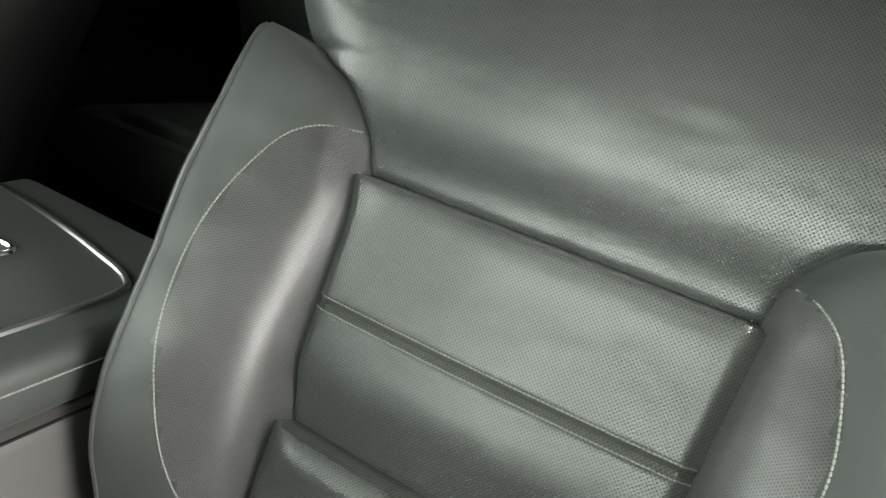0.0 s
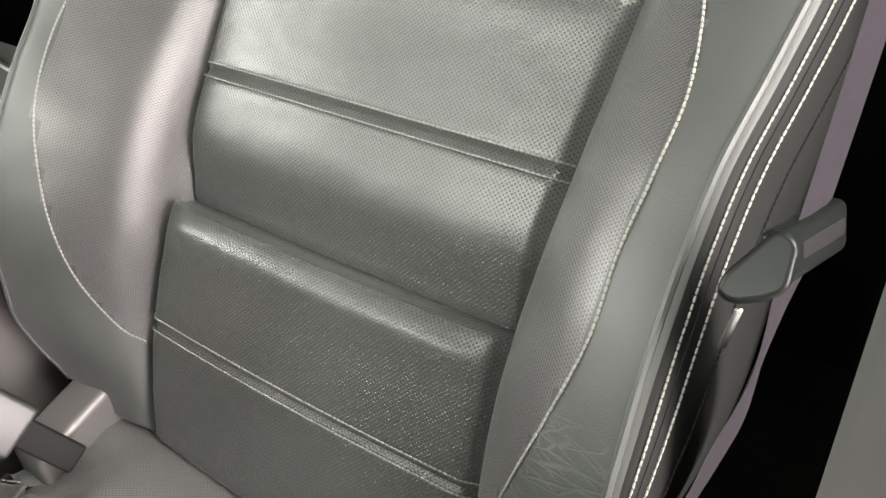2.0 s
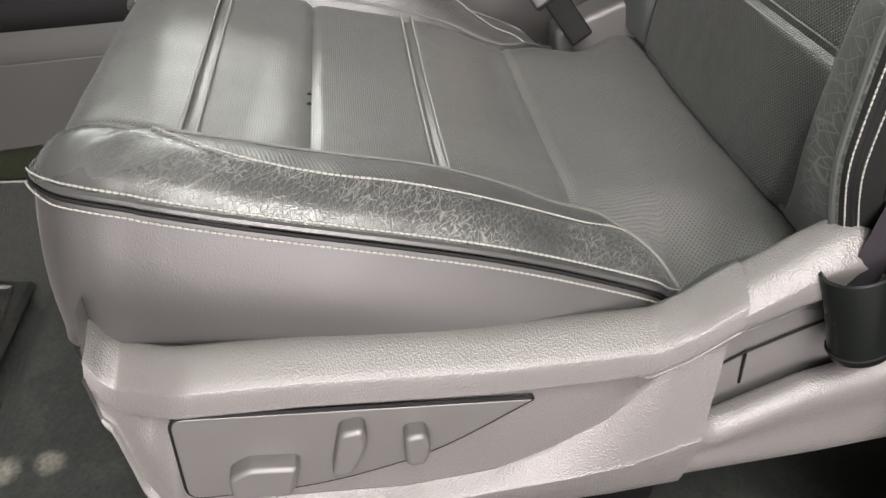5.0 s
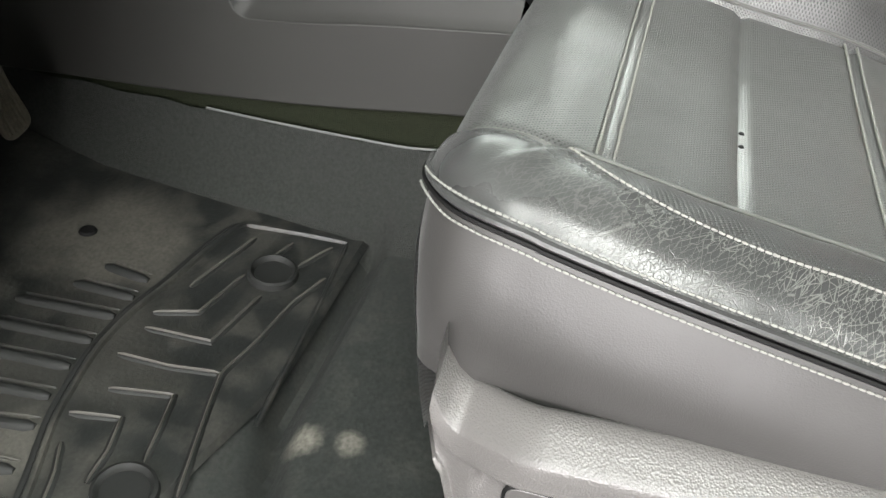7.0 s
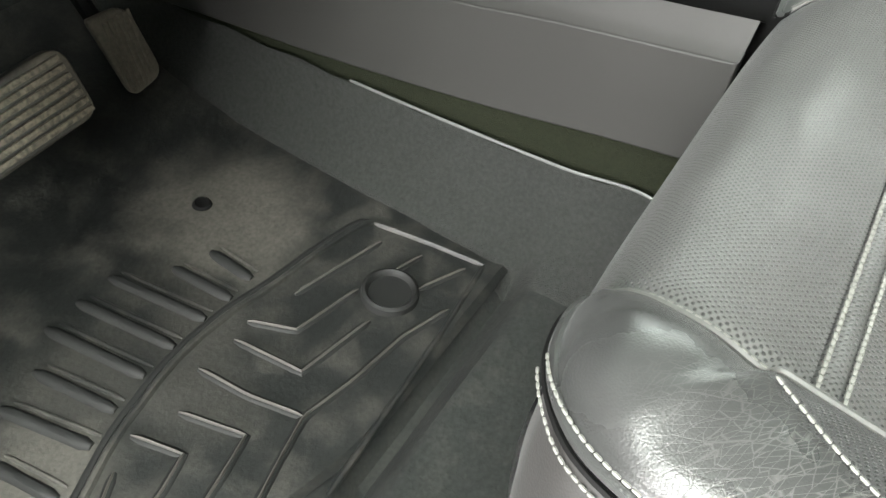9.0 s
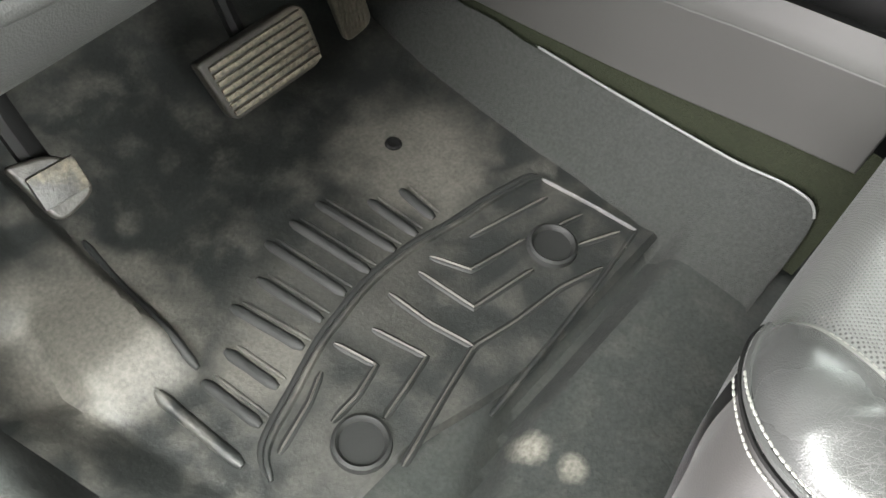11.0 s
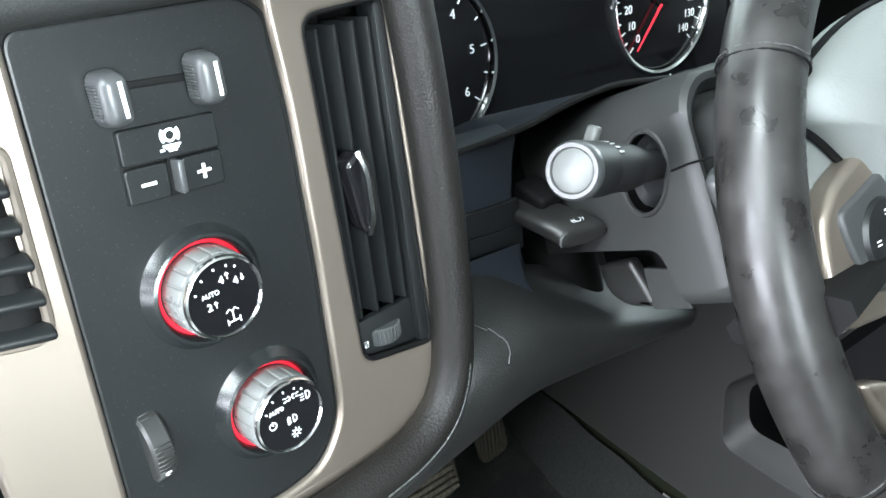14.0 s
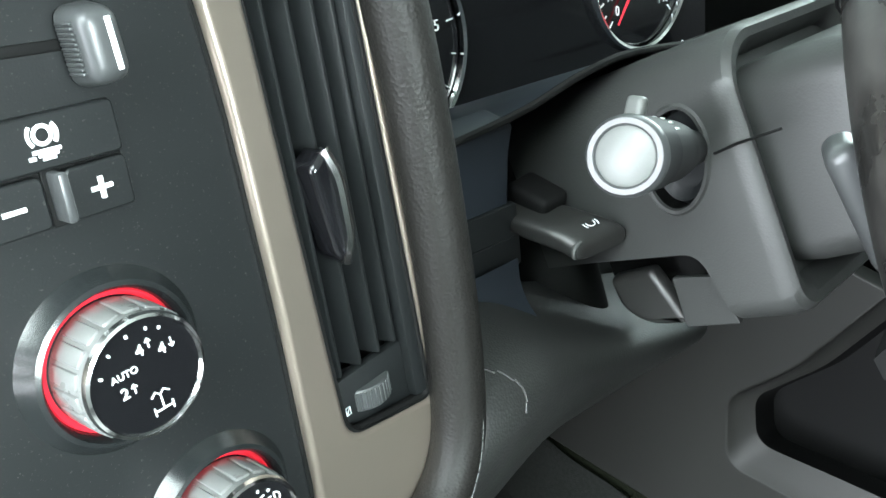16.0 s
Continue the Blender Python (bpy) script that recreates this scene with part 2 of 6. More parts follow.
def leather(name, colour, rough=0.42, perforated=0.0, cracks=None, spec=0.5):
    """Seat leather. perforated: pitch of rows of small holes on the surface's own metres. cracks: centre, radii of a worn patch there."""
    m, N, L, bsdf = nodes_of(name)
    co = N.new("ShaderNodeTexCoord")
    uvm = N.new("ShaderNodeUVMap")
    uvm.uv_map = "UVMap"
    big = N.new("ShaderNodeTexNoise")
    big.inputs["Scale"].default_value, big.inputs["Detail"].default_value = 11, 6
    L.new(co.outputs["Object"], big.inputs["Vector"])
    mix = N.new("ShaderNodeMix")
    mix.data_type = "RGBA"
    c = Vector(colour)
    mix.inputs[6].default_value, mix.inputs[7].default_value = (*(c * 0.8), 1), (*(c * 1.2), 1)
    L.new(big.outputs["Fac"], mix.inputs[0])
    colour_out = mix.outputs[2]
    grain = N.new("ShaderNodeTexVoronoi")
    grain.feature = "SMOOTH_F1"
    grain.inputs["Scale"].default_value, grain.inputs["Smoothness"].default_value = 900, 0.5
    L.new(co.outputs["Object"], grain.inputs["Vector"])
    bump = N.new("ShaderNodeBump")
    bump.inputs["Strength"].default_value, bump.inputs["Distance"].default_value = 0.22, 0.0005
    L.new(grain.outputs["Distance"], bump.inputs["Height"])
    folds = N.new("ShaderNodeTexNoise")
    folds.inputs["Scale"].default_value, folds.inputs["Detail"].default_value = 26, 3
    L.new(co.outputs["Object"], folds.inputs["Vector"])
    bump2 = N.new("ShaderNodeBump")
    bump2.inputs["Strength"].default_value, bump2.inputs["Distance"].default_value = 0.10, 0.003
    L.new(folds.outputs["Fac"], bump2.inputs["Height"])
    L.new(bump.outputs["Normal"], bump2.inputs["Normal"])
    normal = bump2.outputs["Normal"]
    if perforated:
        mp = N.new("ShaderNodeMapping")
        mp.inputs["Rotation"].default_value = (0, 0, radians(45))
        mp.inputs["Scale"].default_value = (1 / perforated, 1 / perforated, 1)
        L.new(uvm.outputs["UV"], mp.inputs["Vector"])
        vo = N.new("ShaderNodeTexVoronoi")
        vo.voronoi_dimensions = "2D"
        vo.inputs["Scale"].default_value, vo.inputs["Randomness"].default_value = 1, 0
        L.new(mp.outputs["Vector"], vo.inputs["Vector"])
        hole = N.new("ShaderNodeMapRange")
        hole.inputs[1].default_value, hole.inputs[2].default_value = 0.16, 0.34
        L.new(vo.outputs["Distance"], hole.inputs[0])
        dark = N.new("ShaderNodeMix")
        dark.data_type = "RGBA"
        dark.inputs[6].default_value = (*(c * 0.38), 1)
        L.new(hole.outputs[0], dark.inputs[0])
        L.new(colour_out, dark.inputs[7])
        colour_out = dark.outputs[2]
        gloss = N.new("ShaderNodeMapRange")
        gloss.inputs[3].default_value, gloss.inputs[4].default_value = 0.50, spec
        L.new(hole.outputs[0], gloss.inputs[0])
        L.new(gloss.outputs[0], bsdf.inputs["Specular IOR Level"])
        b3 = N.new("ShaderNodeBump")
        b3.inputs["Strength"].default_value, b3.inputs["Distance"].default_value = 0.7, 0.0012
        L.new(hole.outputs[0], b3.inputs["Height"])
        L.new(normal, b3.inputs["Normal"])
        normal = b3.outputs["Normal"]
    if cracks:
        (cx, cy), (rx, ry), amount, cells = cracks
        sub = N.new("ShaderNodeVectorMath")
        sub.operation = "SUBTRACT"
        sub.inputs[1].default_value = (cx, cy, 0)
        L.new(uvm.outputs["UV"], sub.inputs[0])
        div = N.new("ShaderNodeVectorMath")
        div.operation = "DIVIDE"
        div.inputs[1].default_value = (rx, ry, 1)
        L.new(sub.outputs[0], div.inputs[0])
        ln = N.new("ShaderNodeVectorMath")
        ln.operation = "LENGTH"
        L.new(div.outputs[0], ln.inputs[0])
        mask = N.new("ShaderNodeMapRange")
        mask.inputs[1].default_value, mask.inputs[2].default_value = 1.0, 0.45
        L.new(ln.outputs["Value"], mask.inputs[0])
        warp = N.new("ShaderNodeTexNoise")
        warp.inputs["Scale"].default_value, warp.inputs["Detail"].default_value = 40, 3
        L.new(uvm.outputs["UV"], warp.inputs["Vector"])
        add = N.new("ShaderNodeVectorMath")
        add.operation = "MULTIPLY_ADD"
        add.inputs[1].default_value = (0.005, 0.005, 0)
        L.new(warp.outputs["Color"], add.inputs[0])
        L.new(uvm.outputs["UV"], add.inputs[2])
        line = None
        for turn, k in ((24, 1.0), (-22, 0.8)):
            spin = N.new("ShaderNodeMapping")
            spin.inputs["Rotation"].default_value = (0, 0, radians(turn))
            L.new(add.outputs[0], spin.inputs["Vector"])
            rot = N.new("ShaderNodeMapping")
            rot.inputs["Scale"].default_value = (cells[0] * k, cells[1] * k, 1)
            rot.inputs["Location"].default_value = (turn, k * 7, 0)
            L.new(spin.outputs["Vector"], rot.inputs["Vector"])
            ck = N.new("ShaderNodeTexVoronoi")
            ck.feature = "DISTANCE_TO_EDGE"
            ck.inputs["Scale"].default_value = 1
            L.new(rot.outputs["Vector"], ck.inputs["Vector"])
            one = N.new("ShaderNodeMapRange")
            one.inputs[1].default_value, one.inputs[2].default_value = 0.044, 0.006
            L.new(ck.outputs["Distance"], one.inputs[0])
            if line:
                both = N.new("ShaderNodeMath")
                both.operation = "MAXIMUM"
                L.new(line.outputs[0], both.inputs[0])
                L.new(one.outputs[0], both.inputs[1])
                line = both
            else:
                line = one
        patch = N.new("ShaderNodeMapRange")
        patch.inputs[1].default_value, patch.inputs[2].default_value = 0.35, 0.62
        L.new(big.outputs["Fac"], patch.inputs[0])
        mul = N.new("ShaderNodeMath")
        mul.operation = "MULTIPLY"
        L.new(line.outputs[0], mul.inputs[0])
        L.new(mask.outputs[0], mul.inputs[1])
        mul2 = N.new("ShaderNodeMath")
        mul2.operation = "MULTIPLY"
        L.new(mul.outputs[0], mul2.inputs[0])
        L.new(patch.outputs[0], mul2.inputs[1])
        mul3 = N.new("ShaderNodeMath")
        mul3.operation = "MULTIPLY"
        mul3.inputs[1].default_value = amount
        L.new(mul2.outputs[0], mul3.inputs[0])
        worn = N.new("ShaderNodeMix")
        worn.data_type = "RGBA"
        worn.inputs[7].default_value = (0.29, 0.287, 0.27, 1)
        L.new(mul3.outputs[0], worn.inputs[0])
        L.new(colour_out, worn.inputs[6])
        colour_out = worn.outputs[2]
        b4 = N.new("ShaderNodeBump")
        b4.inputs["Strength"].default_value, b4.inputs["Distance"].default_value = 0.30, 0.0008
        b4.invert = True
        L.new(mul.outputs[0], b4.inputs["Height"])
        L.new(normal, b4.inputs["Normal"])
        normal = b4.outputs["Normal"]
    L.new(colour_out, bsdf.inputs["Base Color"])
    rr = N.new("ShaderNodeMapRange")
    rr.inputs[3].default_value, rr.inputs[4].default_value = rough - 0.07, rough + 0.09
    L.new(big.outputs["Fac"], rr.inputs[0])
    L.new(rr.outputs[0], bsdf.inputs["Roughness"])
    if not perforated:
        bsdf.inputs["Specular IOR Level"].default_value = spec
    bsdf.inputs["Sheen Weight"].default_value = 0.06
    bsdf.inputs["Sheen Roughness"].default_value = 0.45
    L.new(normal, bsdf.inputs["Normal"])
    return m


def dusty(name, colour, dust, patches, rough=0.42, film_amount=0.14, fleck=0.25):
    """Dark rubber with dried dust: a thin film everywhere and shaped patches of (x, y, radius, amount) on the floor's plan."""
    m, N, L, bsdf = nodes_of(name)
    co = N.new("ShaderNodeTexCoord")
    n1 = N.new("ShaderNodeTexNoise")
    n1.inputs["Scale"].default_value, n1.inputs["Detail"].default_value = 22, 9
    n1.inputs["Roughness"].default_value = 0.65
    L.new(co.outputs["Object"], n1.inputs["Vector"])
    film = N.new("ShaderNodeMapRange")
    film.inputs[1].default_value, film.inputs[2].default_value = 0.47, 0.68
    film.inputs[4].default_value = film_amount
    L.new(n1.outputs["Fac"], film.inputs[0])
    total = film.outputs[0]
    flat = N.new("ShaderNodeVectorMath")
    flat.operation = "MULTIPLY"
    flat.inputs[1].default_value = (1, 1, 0)
    L.new(co.outputs["Object"], flat.inputs[0])
    for x, y, r, amount in patches:
        d = N.new("ShaderNodeVectorMath")
        d.operation = "DISTANCE"
        d.inputs[1].default_value = (x, y, 0)
        L.new(flat.outputs[0], d.inputs[0])
        w = N.new("ShaderNodeMath")
        w.operation = "MULTIPLY_ADD"
        w.inputs[1].default_value = -2.0 * r
        L.new(n1.outputs["Fac"], w.inputs[0])
        L.new(d.outputs["Value"], w.inputs[2])
        mr = N.new("ShaderNodeMapRange")
        mr.inputs[1].default_value, mr.inputs[2].default_value = r * 0.42, -r * 0.38
        mr.inputs[4].default_value = amount
        L.new(w.outputs[0], mr.inputs[0])
        mx = N.new("ShaderNodeMath")
        mx.operation = "MAXIMUM"
        L.new(total, mx.inputs[0])
        L.new(mr.outputs[0], mx.inputs[1])
        total = mx.outputs[0]
    mix = N.new("ShaderNodeMix")
    mix.data_type = "RGBA"
    mix.inputs[6].default_value, mix.inputs[7].default_value = (*colour, 1), (*dust, 1)
    L.new(total, mix.inputs[0])
    tuft = N.new("ShaderNodeTexNoise")
    tuft.inputs["Scale"].default_value, tuft.inputs["Detail"].default_value = 230, 2
    L.new(co.outputs["Object"], tuft.inputs["Vector"])
    gain = N.new("ShaderNodeMapRange")
    gain.inputs[1].default_value, gain.inputs[2].default_value = 0.3, 0.7
    gain.inputs[3].default_value, gain.inputs[4].default_value = 1 - fleck, 1 + fleck
    L.new(tuft.outputs["Fac"], gain.inputs[0])
    scaled = N.new("ShaderNodeVectorMath")
    scaled.operation = "SCALE"
    L.new(mix.outputs[2], scaled.inputs[0])
    L.new(gain.outputs[0], scaled.inputs["Scale"])
    L.new(scaled.outputs[0], bsdf.inputs["Base Color"])
    rr = N.new("ShaderNodeMapRange")
    rr.inputs[3].default_value, rr.inputs[4].default_value = rough, 0.92
    L.new(total, rr.inputs[0])
    L.new(rr.outputs[0], bsdf.inputs["Roughness"])
    fine = N.new("ShaderNodeTexNoise")
    fine.inputs["Scale"].default_value, fine.inputs["Detail"].default_value = 420, 3
    L.new(co.outputs["Object"], fine.inputs["Vector"])
    b = N.new("ShaderNodeBump")
    b.inputs["Strength"].default_value, b.inputs["Distance"].default_value = 0.25, 0.0008
    L.new(fine.outputs["Fac"], b.inputs["Height"])
    b2 = N.new("ShaderNodeBump")
    b2.inputs["Strength"].default_value, b2.inputs["Distance"].default_value = 0.5, 0.006
    L.new(n1.outputs["Fac"], b2.inputs["Height"])
    L.new(b.outputs["Normal"], b2.inputs["Normal"])
    L.new(b2.outputs["Normal"], bsdf.inputs["Normal"])
    return m


PERF = 0.0029
M_LEATHER = leather("black_leather", (0.032, 0.035, 0.033), 0.47, spec=0.62)
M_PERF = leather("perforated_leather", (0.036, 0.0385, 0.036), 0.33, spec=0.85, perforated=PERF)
M_PERF_SIDE = leather("perforated_side_leather", (0.040, 0.0395, 0.0395), 0.34, spec=0.9, perforated=0.0021)
# paler than M_PERF: wear, plus the cushion's sheen put into the colour
M_CUSHION = leather("worn_sheen_perforated_leather", (0.076, 0.076, 0.0735), 0.34, spec=0.85, perforated=PERF)
# pale colour paints the light that catches the cushion's folded edge
M_PIPING = leather("fold_highlight_piping", (0.085, 0.085, 0.080), 0.42)
M_SIDE_LEATHER = leather("plain_side_leather", (0.030, 0.0285, 0.0275), 0.50, spec=0.5)
M_CRACK_BACK = leather("creased_leather_back", (0.028, 0.031, 0.029), 0.50, cracks=((0.120, 0.13), (0.06, 0.13), 0.46, (30, 105)))
M_CRACK_SEAT = leather("creased_leather_seat", (0.036, 0.0365, 0.036), 0.24, cracks=((0.055, 0.26), (0.085, 0.29), 0.38, (92, 350)))
M_THREAD = material("pale_thread", (0.18, 0.18, 0.165), 0.75, var=0.1, gscale=2500, gstrength=0.4)
M_THREAD_DARK = material("dark_thread", (0.05, 0.05, 0.05), 0.7, gscale=2500, gstrength=0.4)
M_PLASTIC = material("grained_grey_plastic", (0.090, 0.0855, 0.083), 0.34, var=0.06, grain="pebble", gscale=650, gstrength=0.65, gdist=0.0006)
M_PLASTIC_SMOOTH = material("smooth_grey_plastic", (0.070, 0.067, 0.065), 0.38, var=0.05, gscale=900, gstrength=0.08)
M_DASH = material("dark_dash_plastic", (0.024, 0.0245, 0.0235), 0.46, var=0.10, grain="pebble", gscale=700, gstrength=0.3, gdist=0.0005)
M_PANEL = material("black_panel_plastic", (0.0080, 0.0090, 0.0095), 0.43, spec=0.38, var=0.12, gscale=1400, gstrength=0.12, specks=0.12)
M_PANEL_GLOSS = material("black_gloss_surround", (0.012, 0.0135, 0.0140), 0.22, var=0.1, gscale=1400, gstrength=0.06)
M_KNOB = material("smoky_knob_plastic", (0.145, 0.148, 0.145), 0.30, var=0.10, vscale=60, gscale=1200, gstrength=0.12)
M_NAVY = material("blue_black_plastic", (0.012, 0.015, 0.020), 0.46, spec=0.35, var=0.1, gscale=1200, gstrength=0.08)
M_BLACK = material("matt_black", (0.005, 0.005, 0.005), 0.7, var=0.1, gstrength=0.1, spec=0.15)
M_BEIGE = material("champagne_satin_trim", (0.285, 0.245, 0.205), 0.34, metal=0.75, var=0.04, gscale=1500, gstrength=0.03)
M_PADDED = material("padded_grained_vinyl", (0.011, 0.0102, 0.0092), 0.50, spec=0.28, var=0.12, grain="pebble", gscale=620, gstrength=0.42, gdist=0.0006)
M_CHROME = material("chrome", (0.82, 0.82, 0.82), 0.12, metal=1.0, var=0.03, gstrength=0.03, rvar=0.04)
M_STEEL = material("steel", (0.55, 0.55, 0.54), 0.32, metal=1.0, var=0.1, gstrength=0.1)
M_RUBBER_GREY = material("grey_soft_knob", (0.10, 0.104, 0.10), 0.45, var=0.06, gscale=1200, gstrength=0.15)
M_SLIDER = material("slate_knob_plastic", (0.046, 0.048, 0.049), 0.36, var=0.06, gscale=1200, gstrength=0.1)
M_WHITE = material("white_marking", (0.80, 0.82, 0.82), 0.5, var=0.02, gstrength=0.0)
M_FACE = material("gloss_black_face", (0.006, 0.006, 0.007), 0.12, var=0.2, gstrength=0.02)
M_WHEEL = material("worn_wheel_leather", (0.020, 0.019, 0.018), 0.34, spec=0.44, var=0.36, vscale=60, grain="noise", gscale=450, gstrength=0.18, rvar=0.10, sharp=0.15)
M_AIRBAG = material("grey_airbag_cover", (0.17, 0.18, 0.175), 0.5, var=0.04, grain="pebble", gscale=600, gstrength=0.4)
M_CARPET = material("dark_carpet", (0.026, 0.0275, 0.0255), 0.95, var=0.5, vscale=230, gscale=700, gstrength=1.0, gdist=0.003, spec=0.1)
M_CARPET_GREEN = material("olive_carpet_strip", (0.012, 0.014, 0.008), 0.95, var=0.5, vscale=230, gscale=700, gstrength=1.0, gdist=0.003, spec=0.1)
M_MAT = dusty("floor_mat_rubber", (0.010, 0.011, 0.0105), (0.120, 0.111, 0.094), ((0.02, 1.05, 0.09, 0.42), (-0.39, 1.10, 0.09, 0.45), (-0.29, 0.965, 0.05, 0.34), (-0.10, 0.965, 0.05, 0.16), (-0.22, 1.0, 0.06, 0.12), (-0.16, 0.92, 0.05, 0.14), (-0.30, 0.84, 0.05, 0.15)), film_amount=0.24)
M_CARPET_DUST = dusty("dusty_carpet", (0.012, 0.0140, 0.0125), (0.20, 0.19, 0.16), ((-0.17, 0.715, 0.016, 0.5), (-0.16, 0.67, 0.013, 0.4)), 0.9, 0.05, 0.3)
# lighter rubber that paints a highlight along the rib tops
M_RIB_EDGE = material("rib_highlight_rubber", (0.050, 0.047, 0.041), 0.60, var=0.4, vscale=60, gscale=500, gstrength=0.3)
M_RIB = material("clean_black_rubber", (0.010, 0.0105, 0.010), 0.65, spec=0.3, var=0.3, vscale=60, gscale=500, gstrength=0.3)
M_PEDAL = dusty("dusty_pedal_rubber", (0.010, 0.0098, 0.009), (0.10, 0.085, 0.060), ((-0.1, 1.16, 0.12, 0.12), (0.03, 1.18, 0.10, 0.55), (-0.39, 1.1, 0.08, 0.08)), 0.45)
M_RIDGE = dusty("worn_pedal_ridge", (0.014, 0.0135, 0.012), (0.21, 0.180, 0.125), ((-0.06, 1.16, 0.07, 0.42), (-0.13, 1.15, 0.05, 0.36)), 0.55, 0.5, 0.6)
M_WEB = material("grey_belt_webbing", (0.013, 0.0108, 0.0138), 0.8, spec=0.15, var=0.12, gscale=1100, gstrength=0.7, gdist=0.001)
M_PILLAR = material("dark_pillar_plastic", (0.008, 0.0095, 0.008), 0.6, var=0.1, gscale=700, gstrength=0.3, spec=0.25)
# near black with the shade of bolster side and column jacket painted in
M_SHADE_BLACK = material("side_shade_black", (0.006, 0.0065, 0.006), 0.60, var=0.1, gscale=900, gstrength=0.2, spec=0.12)
M_COLUMN = material("charcoal_column_plastic", (0.029, 0.030, 0.0288), 0.50, var=0.06, grain="pebble", gscale=800, gstrength=0.2, gdist=0.0004)
M_LATCH = material("glossy_latch_plastic", (0.005, 0.006, 0.0055), 0.28, spec=0.14, var=0.1, gscale=900, gstrength=0.05)
M_ZINC = material("yellow_zinc", (0.10, 0.075, 0.04), 0.5, metal=0.5, var=0.3, gstrength=0.1)
M_BRASS = material("brass_rivet", (0.55, 0.42, 0.18), 0.35, metal=1.0, var=0.1, gstrength=0.05)
M_HANDLE = material("worn_handle_plastic", (0.020, 0.020, 0.019), 0.42, var=0.25, vscale=40, gscale=900, gstrength=0.15)
M_VENT = material("black_vent_plastic", (0.008, 0.009, 0.0095), 0.5, var=0.1, gscale=900, gstrength=0.1, spec=0.3)
M_ORANGE = material("orange_release_button", (0.75, 0.10, 0.04), 0.38, var=0.05, gstrength=0.03)
M_WALL = material("workshop_wall_paint", (0.30, 0.315, 0.30), 0.8, var=0.05, vscale=2, gscale=120, gstrength=0.1)
M_CONCRETE = material("workshop_floor_concrete", (0.13, 0.13, 0.125), 0.7, var=0.15, vscale=1.5, gscale=80, gstrength=0.2)
M_SIDE = material("satin_grey_console_plastic", (0.0195, 0.0195, 0.0178), 0.55, spec=0.35, var=0.12, vscale=14, gscale=900, gstrength=0.15)
M_LINER = material("pale_headliner", (0.62, 0.62, 0.60), 0.9, var=0.04, gscale=500, gstrength=0.4)
M_NEEDLE, _n, _l, _b = nodes_of("lit_red_plastic")
_b.inputs["Base Color"].default_value = (0.75, 0.02, 0.04, 1)
_b.inputs["Emission Color"].default_value = (1.0, 0.03, 0.06, 1)
_b.inputs["Emission Strength"].default_value = 0.25

# ---- the place: cab floor, side walls, roof, workshop ----
def slab(name, lo, hi, mat, label, category="wall", bevel=0.01):
    c = [(a + b) / 2 for a, b in zip(lo, hi)]
    s = [b - a for a, b in zip(lo, hi)]
    ob = part(name, block(*s, Matrix.Translation(c), bevel), mat, None)
    return tagged(ob, label, category, kind="structure")


slab("ground", (-6, -6, -0.85), (6, 6, -0.65), M_CONCRETE, "grey concrete workshop floor under the truck", "floor")
slab("wall_west", (-5.2, -6, -0.65), (-5.0, 6, 2.6), M_WALL, "pale painted workshop wall")
slab("wall_east", (5.0, -6, -0.65), (5.2, 6, 2.6), M_WALL, "pale painted workshop wall")
slab("wall_south", (-5.0, -5.2, -0.65), (5.0, -5.0, 2.6), M_WALL, "pale painted workshop wall")
slab("wall_north", (-5.0, 5.0, -0.65), (5.0, 5.2, 2.6), M_WALL, "pale painted workshop wall")
slab("ceiling", (-5.2, -5.2, 2.6), (5.2, 5.2, 2.75), M_WALL, "pale painted workshop ceiling", "ceiling")
slab("cab_roof", (-0.46, -1.35, 1.24), (1.45, 0.42, 1.30), M_LINER, "pale cloth-lined roof of the cab", "roof", 0.02)
# matt black puts the rear cab's shade into the colour
slab("cab_wall_rear", (-0.6, -1.45, -0.15), (1.55, -1.35, 1.27), M_BLACK, "rear wall of the cab, black for its shade")
slab("cab_wall_right", (1.45, -1.35, -0.15), (1.55, 1.6, 0.72), M_DASH, "dark door panel across the cab")
slab("cab_wall_front", (-0.62, 1.50, -0.2), (1.55, 1.56, 0.80), M_BLACK, "black firewall behind the dashboard")
# added black slabs close the rear windows and block light from outside
slab("rear_door", (1.40, -1.34, 0.66), (1.448, -0.30, 1.04), M_BLACK, "black slab for the shade at the far rear window", "door", 0.005)
slab("pillar", (1.40, -0.296, 0.70), (1.448, 0.10, 1.235), M_BLACK, "added black slab covering a bright gap between the far doors", "pillar", 0.005)
slab("rear_door", (-0.66, -1.45, -0.15), (-0.60, -0.36, 1.27), M_BLACK, "added black slab over rear door and window, keeping light out", "door", 0.02)
slab("cab_roof", (-0.66, -1.35, 1.24), (-0.462, -0.36, 1.30), M_LINER, "pale cloth-lined roof of the cab", "roof", 0.01)
slab("kick_wall", (-0.62, 1.02, -0.15), (-0.53, 1.56, 0.88), M_DASH, "dark plastic kick panel at the front of the door opening")
slab("dash_top", (-0.60, 1.22, 0.86), (1.45, 1.56, 0.90), M_DASH, "dark soft top of the dashboard", "dashboard", 0.015)


